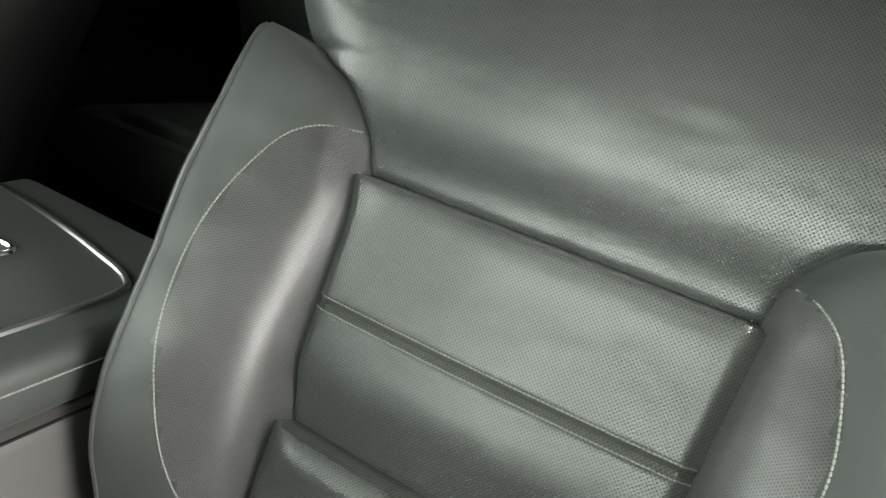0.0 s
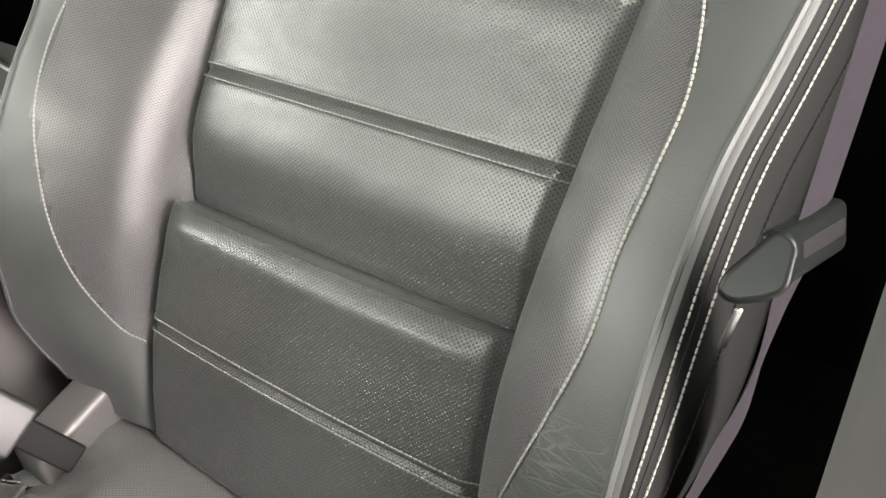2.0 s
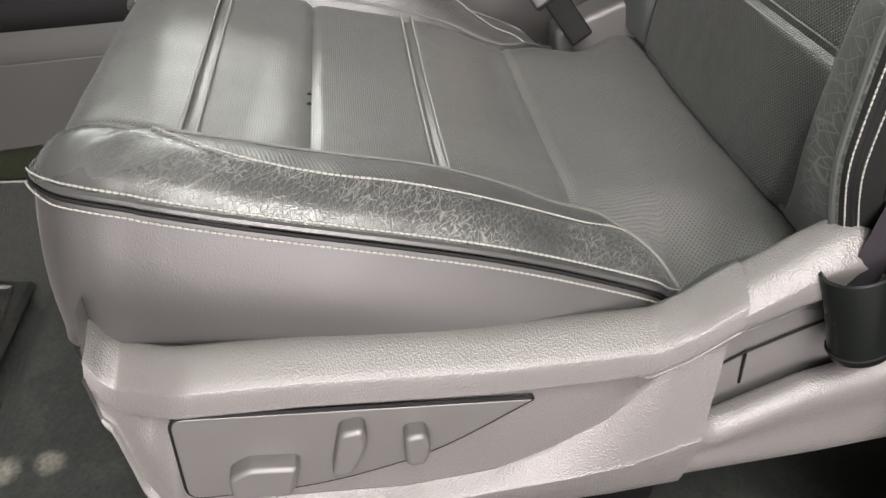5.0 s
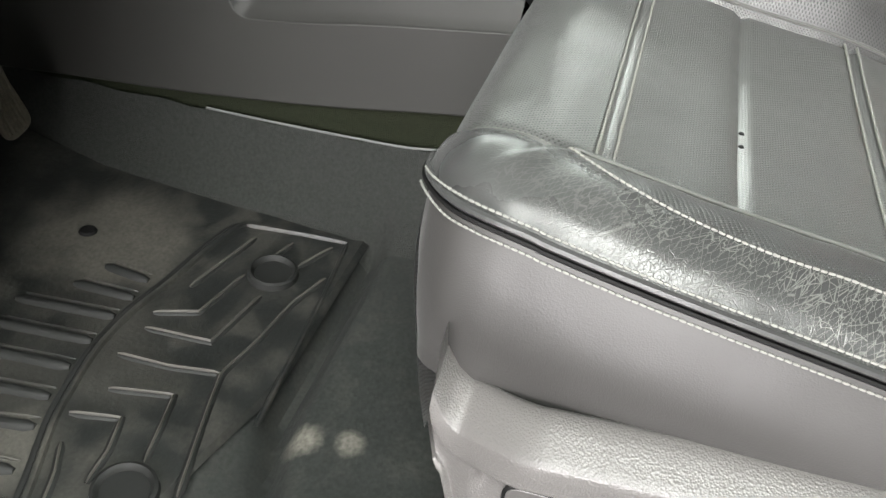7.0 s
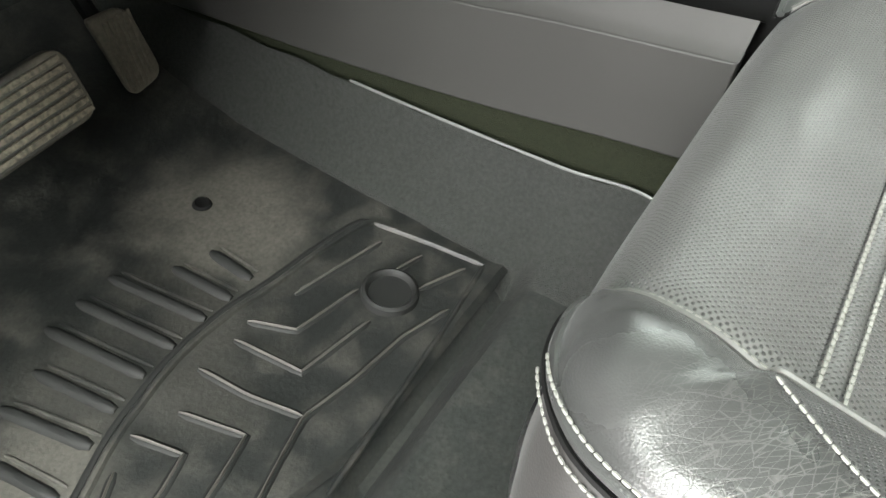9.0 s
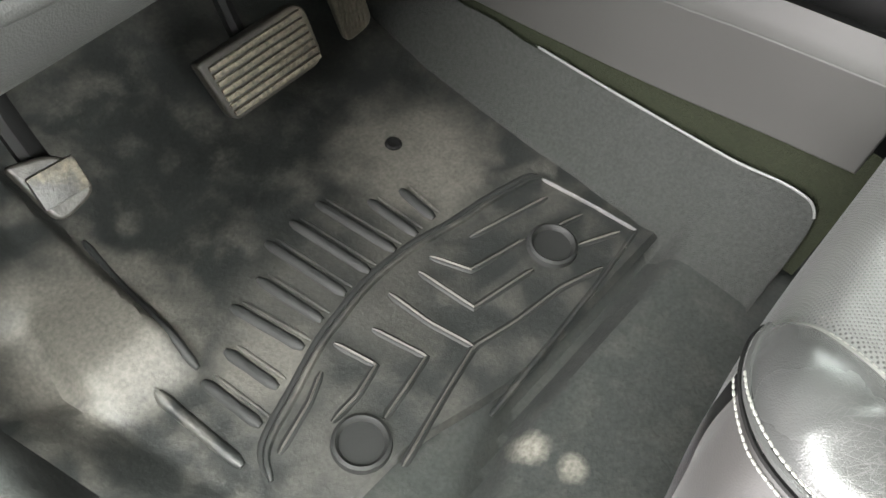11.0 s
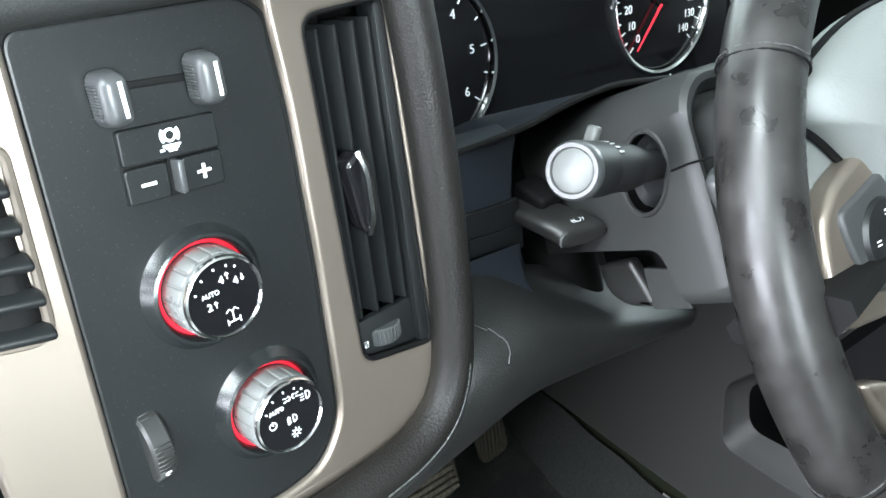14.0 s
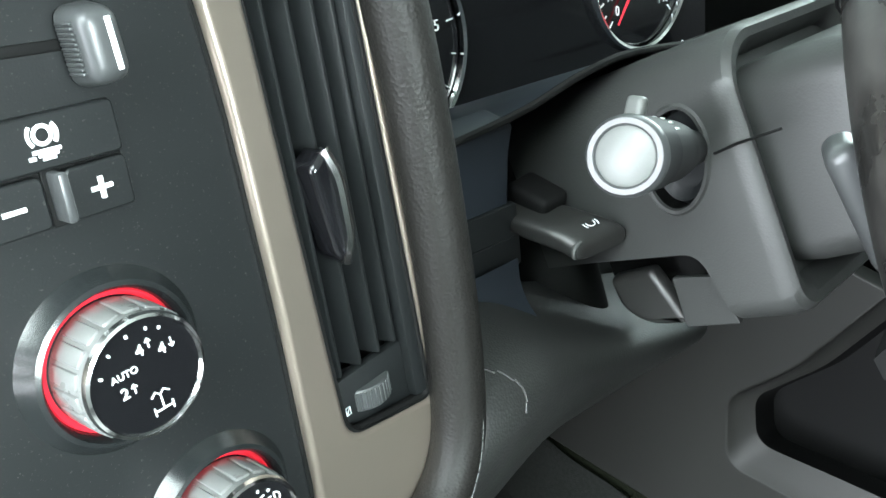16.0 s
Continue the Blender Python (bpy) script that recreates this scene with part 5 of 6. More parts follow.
for a in (155, 128, 100, 75, 58):
    strokes(k1, K1[0], K1[1], FW, [[(14.6 * math.cos(radians(a)), 14.6 * math.sin(radians(a))), (15.6 * math.cos(radians(a)), 15.6 * math.sin(radians(a)))]], 0.0005)
k2 = rotary(K2[0], K2[1], "grey ribbed headlamp knob with chrome rim", 0)
mark(k2, lettering("AUTO", 0.0031, dash_at(K2[0] - 0.0070, K2[1] + 0.0065, FW)))
strokes(k2, K2[0] -0.0105, K2[1] -0.0005, FW, [arc(0, 0, 2.0, 110, 430), [(0, 0.4), (0, 2.6)]])
strokes(k2, K2[0] +0.0025, K2[1] +0.0100, FW, [arc(-2.0, 0, 1.3, -90, 90), arc(2.0, 0, 1.3, 90, 270), [(-4.6, 1.2), (-2.6, 0.6)], [(-4.6, -1.2), (-2.6, -0.6)], [(4.6, 1.2), (2.6, 0.6)], [(4.6, -1.2), (2.6, -0.6)]])
strokes(k2, K2[0] +0.0105, K2[1] +0.0070, FW, [arc(0.5, 0, 2.3, -90, 90) + [(0.5, 2.3), (0.5, -2.3)], [(-0.8, 1.6), (-3, 1.6)], [(-0.8, 0), (-3, 0)], [(-0.8, -1.6), (-3, -1.6)]])
strokes(k2, K2[0] +0.0005, K2[1] -0.0020, FW, [arc(0.8, 0, 2.1, -90, 90) + [(0.8, 2.1), (0.8, -2.1)], [(-0.6, 1.4), (-2.8, 1.0)], [(-0.6, 0), (-2.8, -0.4)], [(-0.6, -1.4), (-2.8, -1.8)], [(-1.8, 2.2), (-1.8, -2.4)]])
strokes(k2, K2[0] +0.0015, K2[1] -0.0105, FW, [arc(0, 0, 1.3, 0, 360)] + [[(2.0 * math.cos(radians(a)), 2.0 * math.sin(radians(a))), (2.9 * math.cos(radians(a)), 2.9 * math.sin(radians(a)))] for a in range(0, 360, 45)])
for a in (150, 122, 95, 70, 52):
    strokes(k2, K2[0], K2[1], FW, [[(14.4 * math.cos(radians(a)), 14.4 * math.sin(radians(a))), (15.4 * math.cos(radians(a)), 15.4 * math.sin(radians(a)))]], 0.0005)
# dimmer wheel
wheel_m = dash_at(-0.0345, -0.038, W0)
part("wheel_recess", block(0.0135, 0.041, 0.003, wheel_m @ Matrix.Translation((0, 0, -0.0012)), 0.0014, 3), M_BLACK, sw)
dim = part("dimmer_wheel", lathe([(0.0, -0.0055), (0.019, -0.0055), (0.0205, -0.004), (0.0205, 0.004), (0.019, 0.0055), (0.0, 0.0055)], wheel_m @ Matrix.Translation((0, 0, -0.009)) @ pose(0, 0, 0, 0, 90, 0), 60), M_HANDLE, sw, "ribbed grey dimmer wheel")
for k in range(23):
    a = radians(-78 + 156 * k / 22)
    if -50 < math.degrees(a) < -20:
        continue
    part("rib", block(0.009, 0.0010, 0.0012, wheel_m @ Matrix.Translation((0, 0, -0.009)) @ pose(0, 0, 0, math.degrees(a), 0, 0) @ Matrix.Translation((0, 0, 0.0206)), 0.0003, 1), M_HANDLE, dim)
strokes(dim, 0, 0, 0, [arc(0, 0, 1.5, 30, 300), [(0, 0), (1.4, 1.4)]], m=wheel_m @ Matrix.Translation((0, 0, -0.009)) @ pose(0, 0, 0, 36, 0, 0) @ Matrix.Translation((0, 0, 0.0209)))
# two slide knobs in their slot
part("slot", block(0.052, 0.0034, 0.002, dash_at(0.009, 0.1275, W0 + 0.0004, -5), 0.0008, 2), M_BLACK, sw)
for u, v in ((-0.0138, 0.1262), (0.0292, 0.1250)):
    sk = part("slide_knob", block(0.0145, 0.0250, 0.017, dash_at(u, v, W0 + 0.009), 0.0048, 5, 0.84), M_SLIDER, sw, "slate slide knob with a white line")
    part("line", block(0.0018, 0.0150, 0.0006, dash_at(u + 0.0018, v, W0 + 0.0176), 0.0002, 1), M_WHITE, sk)
    for k in range(11):
        part("rib", block(0.0012, 0.0009, 0.009, dash_at(u - 0.0068, v - 0.007 + 0.0014 * k, W0 + 0.0085), 0.0003, 1), M_SLIDER, sk)
# trailer brake buttons
BT = dash_at(0.0082, 0.0935, W0, -3.6)
part("button_frame", block(0.0485, 0.0350, 0.003, BT @ Matrix.Translation((0, 0, -0.0008)), 0.0014, 2), M_BLACK, sw)
for (u0, u1, v0, v1), mk in (((-0.0232, 0.0232, 0.0005, 0.0165), "t"), ((-0.0232, -0.0034, -0.0165, -0.0007), "-"), ((0.0034, 0.0232, -0.0165, -0.0007), "+")):
    b = link_part("button", plate([fillet([(u0, v0), (u1, v0), (u1, v1), (u0, v1)], 0.0022)], 0.006, 0.0008, BT @ Matrix.Translation((0, 0, 0.0038)), 2), M_PANEL, sw, "black push button")
    cu, cv = (u0 + u1) / 2, (v0 + v1) / 2
    face = BT @ Matrix.Translation((cu, cv, 0.0039))
    if mk == "t":
        strokes(b, 0, 0, 0, [arc(0, 2.2, 2.6, 0, 360), arc(0, 2.2, 4.2, 140, 220), arc(0, 2.2, 4.2, -40, 40), [(-4, -2.4), (4.4, -2.4)], [(-2.5, -3.5), (3.4, -3.5)], [(-1.5, -4.6), (2.4, -4.6)], [(-5.4, -4.0), (-3.4, -4.0)]], 0.0007, m=face)
    else:
        bars = [[(-3.4, 0), (3.4, 0)]] + ([[(0, -3.4), (0, 3.4)]] if mk == "+" else [])
        strokes(b, 0, 0, 0, bars, 0.0009, m=face)
part("lever_slot", block(0.0062, 0.0185, 0.001, BT @ Matrix.Translation((0, -0.0075, 0.0022)), 0.0004, 1), M_BLACK, sw)
part("lever", block(0.0032, 0.0150, 0.009, BT @ Matrix.Translation((0, -0.0075, 0.006)), 0.0010, 2), M_SLIDER, sw, "small slide lever")

# air vent
vent = thing("air_vent", on_dash(0.11, -0.06), "tall black dashboard air vent with upright blades", "air vent")
part("vent_box", sheet(lambda s, t: on_dash(*((lambda p: (0.1105 + (p[0] - 0.1105) * 0.975, 0.04 + (p[1] - 0.04) * 0.992))(vent_outline[round(s * (len(vent_outline) - 1))])), 0.0 - 0.06 * t), len(vent_outline) - 1, 4), M_BLACK, vent)
part("vent_back", block(0.05, 0.20, 0.004, dash_at(0.11, 0.04, -0.058), 0.001, 1), M_BLACK, vent)
part("vent_frame", tube([on_dash(x, y, -0.003) for x, y in vent_outline], 0.0020, 6, closed=True), M_BLACK, vent)
for u in (0.0945, 0.1060, 0.1175, 0.1275):
    part("blade", block(0.0022, 0.162, 0.022, dash_at(u, 0.052, -0.016) @ pose(0, 0, 0, 0, 12, -0.6), 0.0009, 2), M_VENT, vent, "upright blade")
for v in (0.10, 0.055, 0.01):
    part("rear_blade", block(0.044, 0.0018, 0.016, dash_at(0.110, v, -0.040), 0.0006, 1), M_BLACK, vent)
tab = link_part("vent_tab", plate([fillet([(0.0960, 0.0640), (0.1050, 0.0700), (0.1085, 0.0600), (0.1085, 0.0300), (0.1050, 0.0210), (0.1000, 0.0260)], 0.003)], 0.014, 0.003, DASH @ Matrix.Translation((0, 0, 0.0045)), 3), M_FACE, vent, "gloss black adjusting tab")
part("tab_strip", tube(catmull([on_dash(0.1048, 0.0690, 0.002), on_dash(0.1078, 0.0580, 0.0038), on_dash(0.1080, 0.0450, 0.0042), on_dash(0.1076, 0.0320, 0.0038), on_dash(0.1046, 0.0220, 0.002)], 24), [(0.0030 + 0.0012 * math.sin(math.pi * k / 23), 0.0026) for k in range(24)], 8), M_CHROME, tab, "chrome edge")
part("vent_sill", block(0.048, 0.030, 0.006, dash_at(0.116, -0.046, -0.010), 0.002, 2), M_VENT, vent)
part("vent_side", block(0.010, 0.20, 0.016, dash_at(0.1375, 0.04, -0.010), 0.002, 2), M_VENT, vent)
tw = part("thumb_wheel", lathe([(0.0, -0.0052), (0.0118, -0.0052), (0.0126, -0.0044), (0.0126, 0.0044), (0.0118, 0.0052), (0.0, 0.0052)], dash_at(0.112, -0.0455, -0.0145) @ pose(0, 0, 0, 90, 0, 0), 40), M_SLIDER, vent, "ribbed grey thumb wheel")
for k in range(15):
    a = -75 + 150 * k / 14
    part("rib", block(0.0008, 0.0090, 0.001, dash_at(0.112, -0.0455, -0.0145) @ pose(0, 0, 0, 0, a, 0) @ Matrix.Translation((0, 0, 0.0126)), 0.0002, 1), M_SLIDER, tw)
strokes(vent, 0.0965, -0.0465, -0.0068, [[(-1.2, -1.8), (1.2, -1.8), (1.2, 1.8), (-1.2, 1.8), (-1.2, -1.8)], [(-1.2, -1.8), (1.2, 1.8)]], 0.0002)
# second vent on the far left of the trim
lv = thing("air_vent", on_dash(-0.086, 0.037), "black side air vent with flat blades", "air vent")
part("vent_box", block(0.046, 0.080, 0.030, dash_at(-0.0845, 0.0770, -0.0125), 0.010, 4), M_BLACK, lv)
part("vent_frame", tube([on_dash(x, y, 0.0012) for x, y in side_vent_outline], 0.0022, 8, closed=True), M_BEIGE, lv)
for k in range(5):
    part("blade", block(0.048, 0.0042, 0.010, dash_at(-0.086, 0.0440 + 0.0155 * k, 0.0045, -6) @ pose(0, 0, 0, 24, 0, 0), 0.0016, 3), M_VENT, lv)

for ob in lv.children:
    bend_out(ob)

# padded roll round the trim
roll = catmull([(0.147, 0.20, -0.004), (0.1505, 0.10, 0.002), (0.1520, 0.02, 0.003), (0.1505, -0.048, 0.002), (0.1410, -0.092, 0.002), (0.1130, -0.1155, 0.003), (0.060, -0.1225, 0.004), (-0.01, -0.1210, 0.004), (-0.08, -0.1135, 0.002), (-0.105, -0.108, -0.004)], 110)
roll[:, 2] += [0.006 - 0.010 * smooth(-0.056, -0.130, u) for u in roll[:, 0]]
part("padded_roll", tube([on_dash(*p) for p in roll], (0.0128, 0.0132), 20), M_PADDED, dash, "padded grained roll with stitching")
part("stitching", stitches([on_dash(p[0] + 0.0128, p[1] - 0.002, p[2] + 0.004) for p in roll[:34]], r=0.0006, pitch=0.004), M_THREAD_DARK, dash)
part("padded_lip", tube([on_dash(p[0] + 0.006 * smooth(0.05, 0.14, p[0]), p[1] - 0.0150, p[2] - 0.0055) for p in roll[42:]], (0.0095, 0.0105), 14), M_DASH, dash, "smooth dark lip under the roll")
part("seam", tube([on_dash(p[0] + 0.005 * smooth(0.05, 0.14, p[0]), p[1] - 0.0108, p[2] + 0.0062) for p in roll[42:]], 0.0007, 5), M_HANDLE, dash)
low = [p for p in roll[42:72]]
part("stitching", stitches([on_dash(p[0] + 0.002, p[1] - 0.0045, p[2] + 0.0124) for p in low], r=0.0006, pitch=0.005), M_RUBBER_GREY, dash, "grey stitching")


# lower dash under the roll, bending back to the kick area
KNEE_TOP = [tuple(p) for p in catmull([(-0.60, 0.542), (-0.45, 0.541), (-0.30, 0.548), (-0.262, 0.566), (-0.234, 0.586), (-0.20, 0.588), (-0.17, 0.580), (-0.13, 0.560), (-0.09, 0.541), (-0.03, 0.515), (0.04, 0.488), (0.09, 0.466), (0.125, 0.449)], 100)]
KNEE_LOW = [tuple(p) for p in catmull([(-0.60, 0.440), (-0.45, 0.442), (-0.30, 0.449), (-0.20, 0.460), (-0.10, 0.456), (0.0, 0.446), (0.08, 0.437), (0.125, 0.441)], 60)]


def lower(s, t):
    x = -0.60 + 0.725 * s
    zt, zb = interp(KNEE_TOP, x), interp(KNEE_LOW, x)
    h = zt - zb
    fy = 0.950 + 0.040 * (x + 0.45) + 0.014 * smooth(-0.24, -0.12, x)
    tip = smooth(0.03, 0.125, x)
    path = [(fy + 0.075, zt + 0.006), (fy + 0.040, zt + 0.003), (fy + 0.014, zt - 0.002), (fy + 0.001, zt - 0.16 * h), (fy + 0.002, zt - 0.45 * h), (fy + 0.016, zt - 0.78 * h), (fy + 0.040, zb + 0.05 * h), (fy + 0.075, zb), (fy + 0.25, zb + 0.02)]
    y, z = catmull(path, 41)[round(t * 40)]
    return (x, y + 0.05 * tip * tip, z)


part("lower_panel", sheet(lower, 110, 40), M_DASH, dash, "dark grained lower dash panel")
arc_seam = catmull([(-0.236, 0.588, 3), (-0.214, 0.570, 8), (-0.206, 0.545, 12), (-0.218, 0.515, 17), (-0.245, 0.495, 22), (-0.285, 0.485, 25), (-0.33, 0.478, 27)], 40)
seamc = [Vector(lower((p[0] + 0.60) / 0.725, p[2] / 40)) + Vector((0, -0.0006, 0.0002)) for p in arc_seam]
part("cover_seam", tube(seamc[:17], 0.0007, 6), M_HANDLE, dash, "pale rounded seam of the fuse cover")

# dark filler piece beside the column, with two blank switch plates
fill_m = frame_of((0, 1.040, 0), (1, 0, 0), (0, 0, 1))
link_part("filler_panel", plate([fillet([(-0.27, 0.500), (-0.165, 0.516), (-0.103, 0.524), (-0.130, 0.584), (-0.150, 0.635), (-0.157, 0.672), (-0.157, 0.690), (-0.27, 0.692)], 0.006)], 0.02, 0.003, fill_m, 3), M_NAVY, dash, "blue-black filler panel")
for z0, z1 in ((0.6175, 0.640), (0.5935, 0.616)):
    f = lambda z: -0.196 + (0.640 - z) * 0.28
    g = lambda z: -0.147 + (0.640 - z) * 0.33
    link_part("blank_plate", plate([fillet([(f(z0), z0), (g(z0), z0 - 0.004), (g(z1), z1 - 0.002), (f(z1), z1)], 0.003)], 0.004, 0.0008, fill_m @ Matrix.Translation((0, 0, 0.0022))), M_PANEL, dash, "blank switch plate")
LEDGE = catmull([(1.034, 0.604), (1.028, 0.588), (1.016, 0.574), (1.007, 0.563), (1.006, 0.552), (1.011, 0.543), (1.030, 0.537), (1.06, 0.536)], 31)
part("filler_ledge", sheet(lambda s, t: (-0.27 + (0.128 + 0.030 * smooth(0.58, 0.53, LEDGE[round(t * 30)][1])) * s, LEDGE[round(t * 30)][0], LEDGE[round(t * 30)][1] - 0.004 * s), 20, 30), M_NAVY, dash, "blue-black rounded ledge")
rel = thing("brake_release_handle", (-0.16, 1.02, 0.645), "black pull handle with a worn brake symbol", "handle")


def grip_place(s, t):
    """A flattened pull grip that widens towards its end."""
    c, wide, thick = (catmull([(-0.135, 1.046, 0.6235), (-0.133, 1.030, 0.6250), (-0.129, 1.012, 0.6265), (-0.1245, 1.000, 0.6255), (-0.1225, 0.9925, 0.6240)], 21)[round(s * 20)], interp([(0, 0.0145), (0.3, 0.0165), (0.8, 0.0180), (0.94, 0.0175), (1, 0.0150)], s), interp([(0, 0.0055), (0.3, 0.0072), (0.8, 0.0070), (0.94, 0.0062), (1, 0.0042)], s))
    a = 2 * math.pi * t
    ca, sa = math.cos(a), math.sin(a)
    p = math.copysign(abs(ca) ** 0.55, ca) * wide
    q = math.copysign(abs(sa) ** 0.60, sa) * thick
    side, up = Vector((0.96, -0.24, 0.14)).normalized(), Vector((-0.12, 0.10, 0.99)).normalized()
    return Vector(c) + side * p + up * q


bm = sheet(grip_place, 20, 48)
bmesh.ops.remove_doubles(bm, verts=bm.verts, dist=1e-5)
bmesh.ops.holes_fill(bm, edges=bm.edges, sides=0)
part("grip", bm, M_HANDLE, rel, "black grip with worn corners")
part("neck", block(0.030, 0.022, 0.013, frame_of((-0.126, 1.040, 0.634), (0, 1, 0), (1, 0, 0.1)), 0.004, 3), M_BLACK, rel)
TOP = frame_of((-0.1235, 1.003, 0.6335), (0.96, -0.24, 0.14), (0.24, 0.96, -0.06))
strokes(rel, 0, 0, 0, [arc(0, 0, 2.6, 0, 360), arc(0, 0, 4.4, 140, 220), arc(0, 0, 4.4, -40, 40)], 0.0003, m=TOP)
part("worn_edge", tube([grip_place(0.90, t) + Vector((-0.0003, -0.0006, 0.0004)) for t in np.linspace(0.34, 0.60, 12)], [0.0006 + 0.0010 * math.sin(math.pi * k / 11) for k in range(12)], 6), M_RUBBER_GREY, rel, "rubbed pale corner")
# black sheet stands in for the deep shade behind the column
part("column_well", block(0.44, 0.012, 0.17, Matrix.Translation((0.02, 1.105, 0.565)), 0.002, 1), M_BLACK, dash, "black sheet for the shade round the steering column")

# ---- instrument cluster ----
clus = thing("instrument_cluster", (0, 1.17, 0.60), "black instrument cluster with chrome-ringed dials and red needles", "instruments")
CL = frame_of((0.0, 1.165, 0.69), (1, 0, 0), (0, 0.30, 0.954))
link_part("cluster_face", plate([fillet([(-0.24, -0.10), (0.24, -0.10), (0.24, 0.13), (-0.24, 0.13)], 0.02)], 0.01, 0.001, CL), M_FACE, clus)


def dial(u, v, r, labels, a0, a1, needle, name):
    m = CL @ Matrix.Translation((u, v, 0.001))
    d = part(name, lathe([(0.0, 0.0), (r * 0.93, 0.0), (r * 0.94, 0.001)], m, 56), M_FACE, clus, "round black dial")
    part("bezel", lathe([(r * 0.955, 0.0), (r * 0.965, 0.005), (r, 0.006), (r * 1.025, 0.003), (r * 1.03, -0.001)], m, 64), M_CHROME, d, "chrome ring")
    n = len(labels)
    for k, txt in enumerate(labels):
        a = radians(a0 + (a1 - a0) * k / (n - 1))
        link_part("numeral", lettering(txt, r * 0.155, m @ Matrix.Translation((r * 0.68 * math.cos(a), r * 0.68 * math.sin(a), 0.0008))), M_WHITE, d)
    bm = bmesh.new()
    for k in range(2 * n - 1):
        a = radians(a0 + (a1 - a0) * k / (2 * n - 2))
        tube([m @ Vector((q * r * math.cos(a), q * r * math.sin(a), 0.0008)) for q in ((0.82 if k % 2 == 0 else 0.86), 0.91)], 0.0006, 4, bm=bm)
    part("scale", bm, M_WHITE, d)
    a = radians(needle)
    part("needle", tube([m @ Vector((q * r * math.cos(a), q * r * math.sin(a), 0.005)) for q in (0.0, 0.5, 0.84)], [0.0014, 0.0011, 0.0007], 6), M_NEEDLE, d, "red needle")
    part("hub", lathe([(0.0, 0.008), (r * 0.10, 0.007), (r * 0.12, 0.002)], m, 24), M_BLACK, d)


dial(-0.139, -0.009, 0.066, ["0", "1", "2", "3", "4", "5", "6"], 225, -35, 225, "tachometer")
dial(0.135, 0.006, 0.068, ["0", "10", "20", "30", "40", "50", "60", "70", "80", "90", "100", "110", "120", "130", "140"], 225, -45, 228, "speedometer")
hood = catmull([(-0.27, 1.04, 0.690), (-0.21, 1.04, 0.690), (-0.157, 1.035, 0.698), (-0.122, 1.03, 0.710), (-0.078, 1.03, 0.713), (0.0, 1.03, 0.704), (0.08, 1.03, 0.700), (0.13, 1.033, 0.697), (0.175, 1.04, 0.694)], 50)
part("cluster_shelf", sheet(lambda s, t: Vector(hood[round(s * 49)]) + Vector((0, 0.128 * t, -0.085 * t)), 49, 8), M_NAVY, clus, "dark sloping shelf under the dials")
part("shelf_lip", tube([Vector(p) for p in hood], 0.0022, 8), M_BLACK, clus)

# ---- steering column ----
WC = Vector((-0.03, 0.814, 0.730))
WHEEL = frame_of(WC, (1, 0, 0), (0, math.sin(radians(38)), math.cos(radians(38))))
whl = thing("steering_wheel", WC, "worn dark leather steering wheel with champagne spoke trim", "steering wheel")
col = thing("steering_column", (-0.02, 1.0, 0.55), "dark grey steering column shroud with stalk and levers", "steering column")


def shroud_ring(d, grow=0.0, n=20):
    """Rounded-box section of the shroud, d behind the wheel."""
    x0, x1, y0, y1, r = -0.075 - grow, 0.085 + grow, -0.034 - grow, 0.114 + grow, 0.030 + grow * 0.5
    pts = []
    for cx, cy, a0 in ((x1 - r, y1 - r, 0), (x0 + r, y1 - r, 90), (x0 + 0.014, y0 + 0.014, 180), (x1 - r, y0 + r, 270)):
        q = 0.014 if a0 == 180 else r
        for k in range(n + 1):
            a = radians(a0 + 90 * k / n)
            pts.append(WHEEL @ Vector((cx + q * math.cos(a), cy + q * math.sin(a), -d)))
    return pts


def tube_of_rings(rings):
    bm = bmesh.new()
    vs = [[bm.verts.new(p) for p in r] for r in rings]
    for a, b in zip(vs, vs[1:]):
        for k in range(len(a)):
            bm.faces.new((a[k], a[(k + 1) % len(a)], b[(k + 1) % len(a)], b[k]))
    bm.faces.new(vs[0])
    bm.faces.new(vs[-1])
    bmesh.ops.recalc_face_normals(bm, faces=bm.faces)
    return bm


def carved(bm, mats, cutters):
    """A mesh with closed shapes cut out of it; what the cut lays bare takes the last material."""
    obs = []
    for b in [bm] + cutters:
        bmesh.ops.recalc_face_normals(b, faces=b.faces)
        me = bpy.data.meshes.new("carving")
        b.to_mesh(me)
        b.free()
        me.materials.append(mats[0] if not obs else mats[-1])
        ob = bpy.data.objects.new("carving", me)
        scene.collection.objects.link(ob)
        obs.append(ob)
    for c in obs[1:]:
        mod = obs[0].modifiers.new("cut", "BOOLEAN")
        mod.operation, mod.object, mod.solver, mod.material_mode = "DIFFERENCE", c, "EXACT", "TRANSFER"
    bpy.context.view_layer.update()
    me = bpy.data.meshes.new_from_object(obs[0].evaluated_get(bpy.context.evaluated_depsgraph_get()))
    for ob in obs:
        old = ob.data
        bpy.data.objects.remove(ob)
        bpy.data.meshes.remove(old)
    me.shade_smooth()
    me.set_sharp_from_angle(angle=radians(32))
    return me


def prism(pts, x0, x1):
    bm = bmesh.new()
    a = [bm.verts.new((x0, y, z)) for y, z in pts]
    b = [bm.verts.new((x1, y, z)) for y, z in pts]
    for k in range(len(pts)):
        bm.faces.new((a[k], a[(k + 1) % len(pts)], b[(k + 1) % len(pts)], b[k]))
    bm.faces.new(a)
    bm.faces.new(b)
    return bm


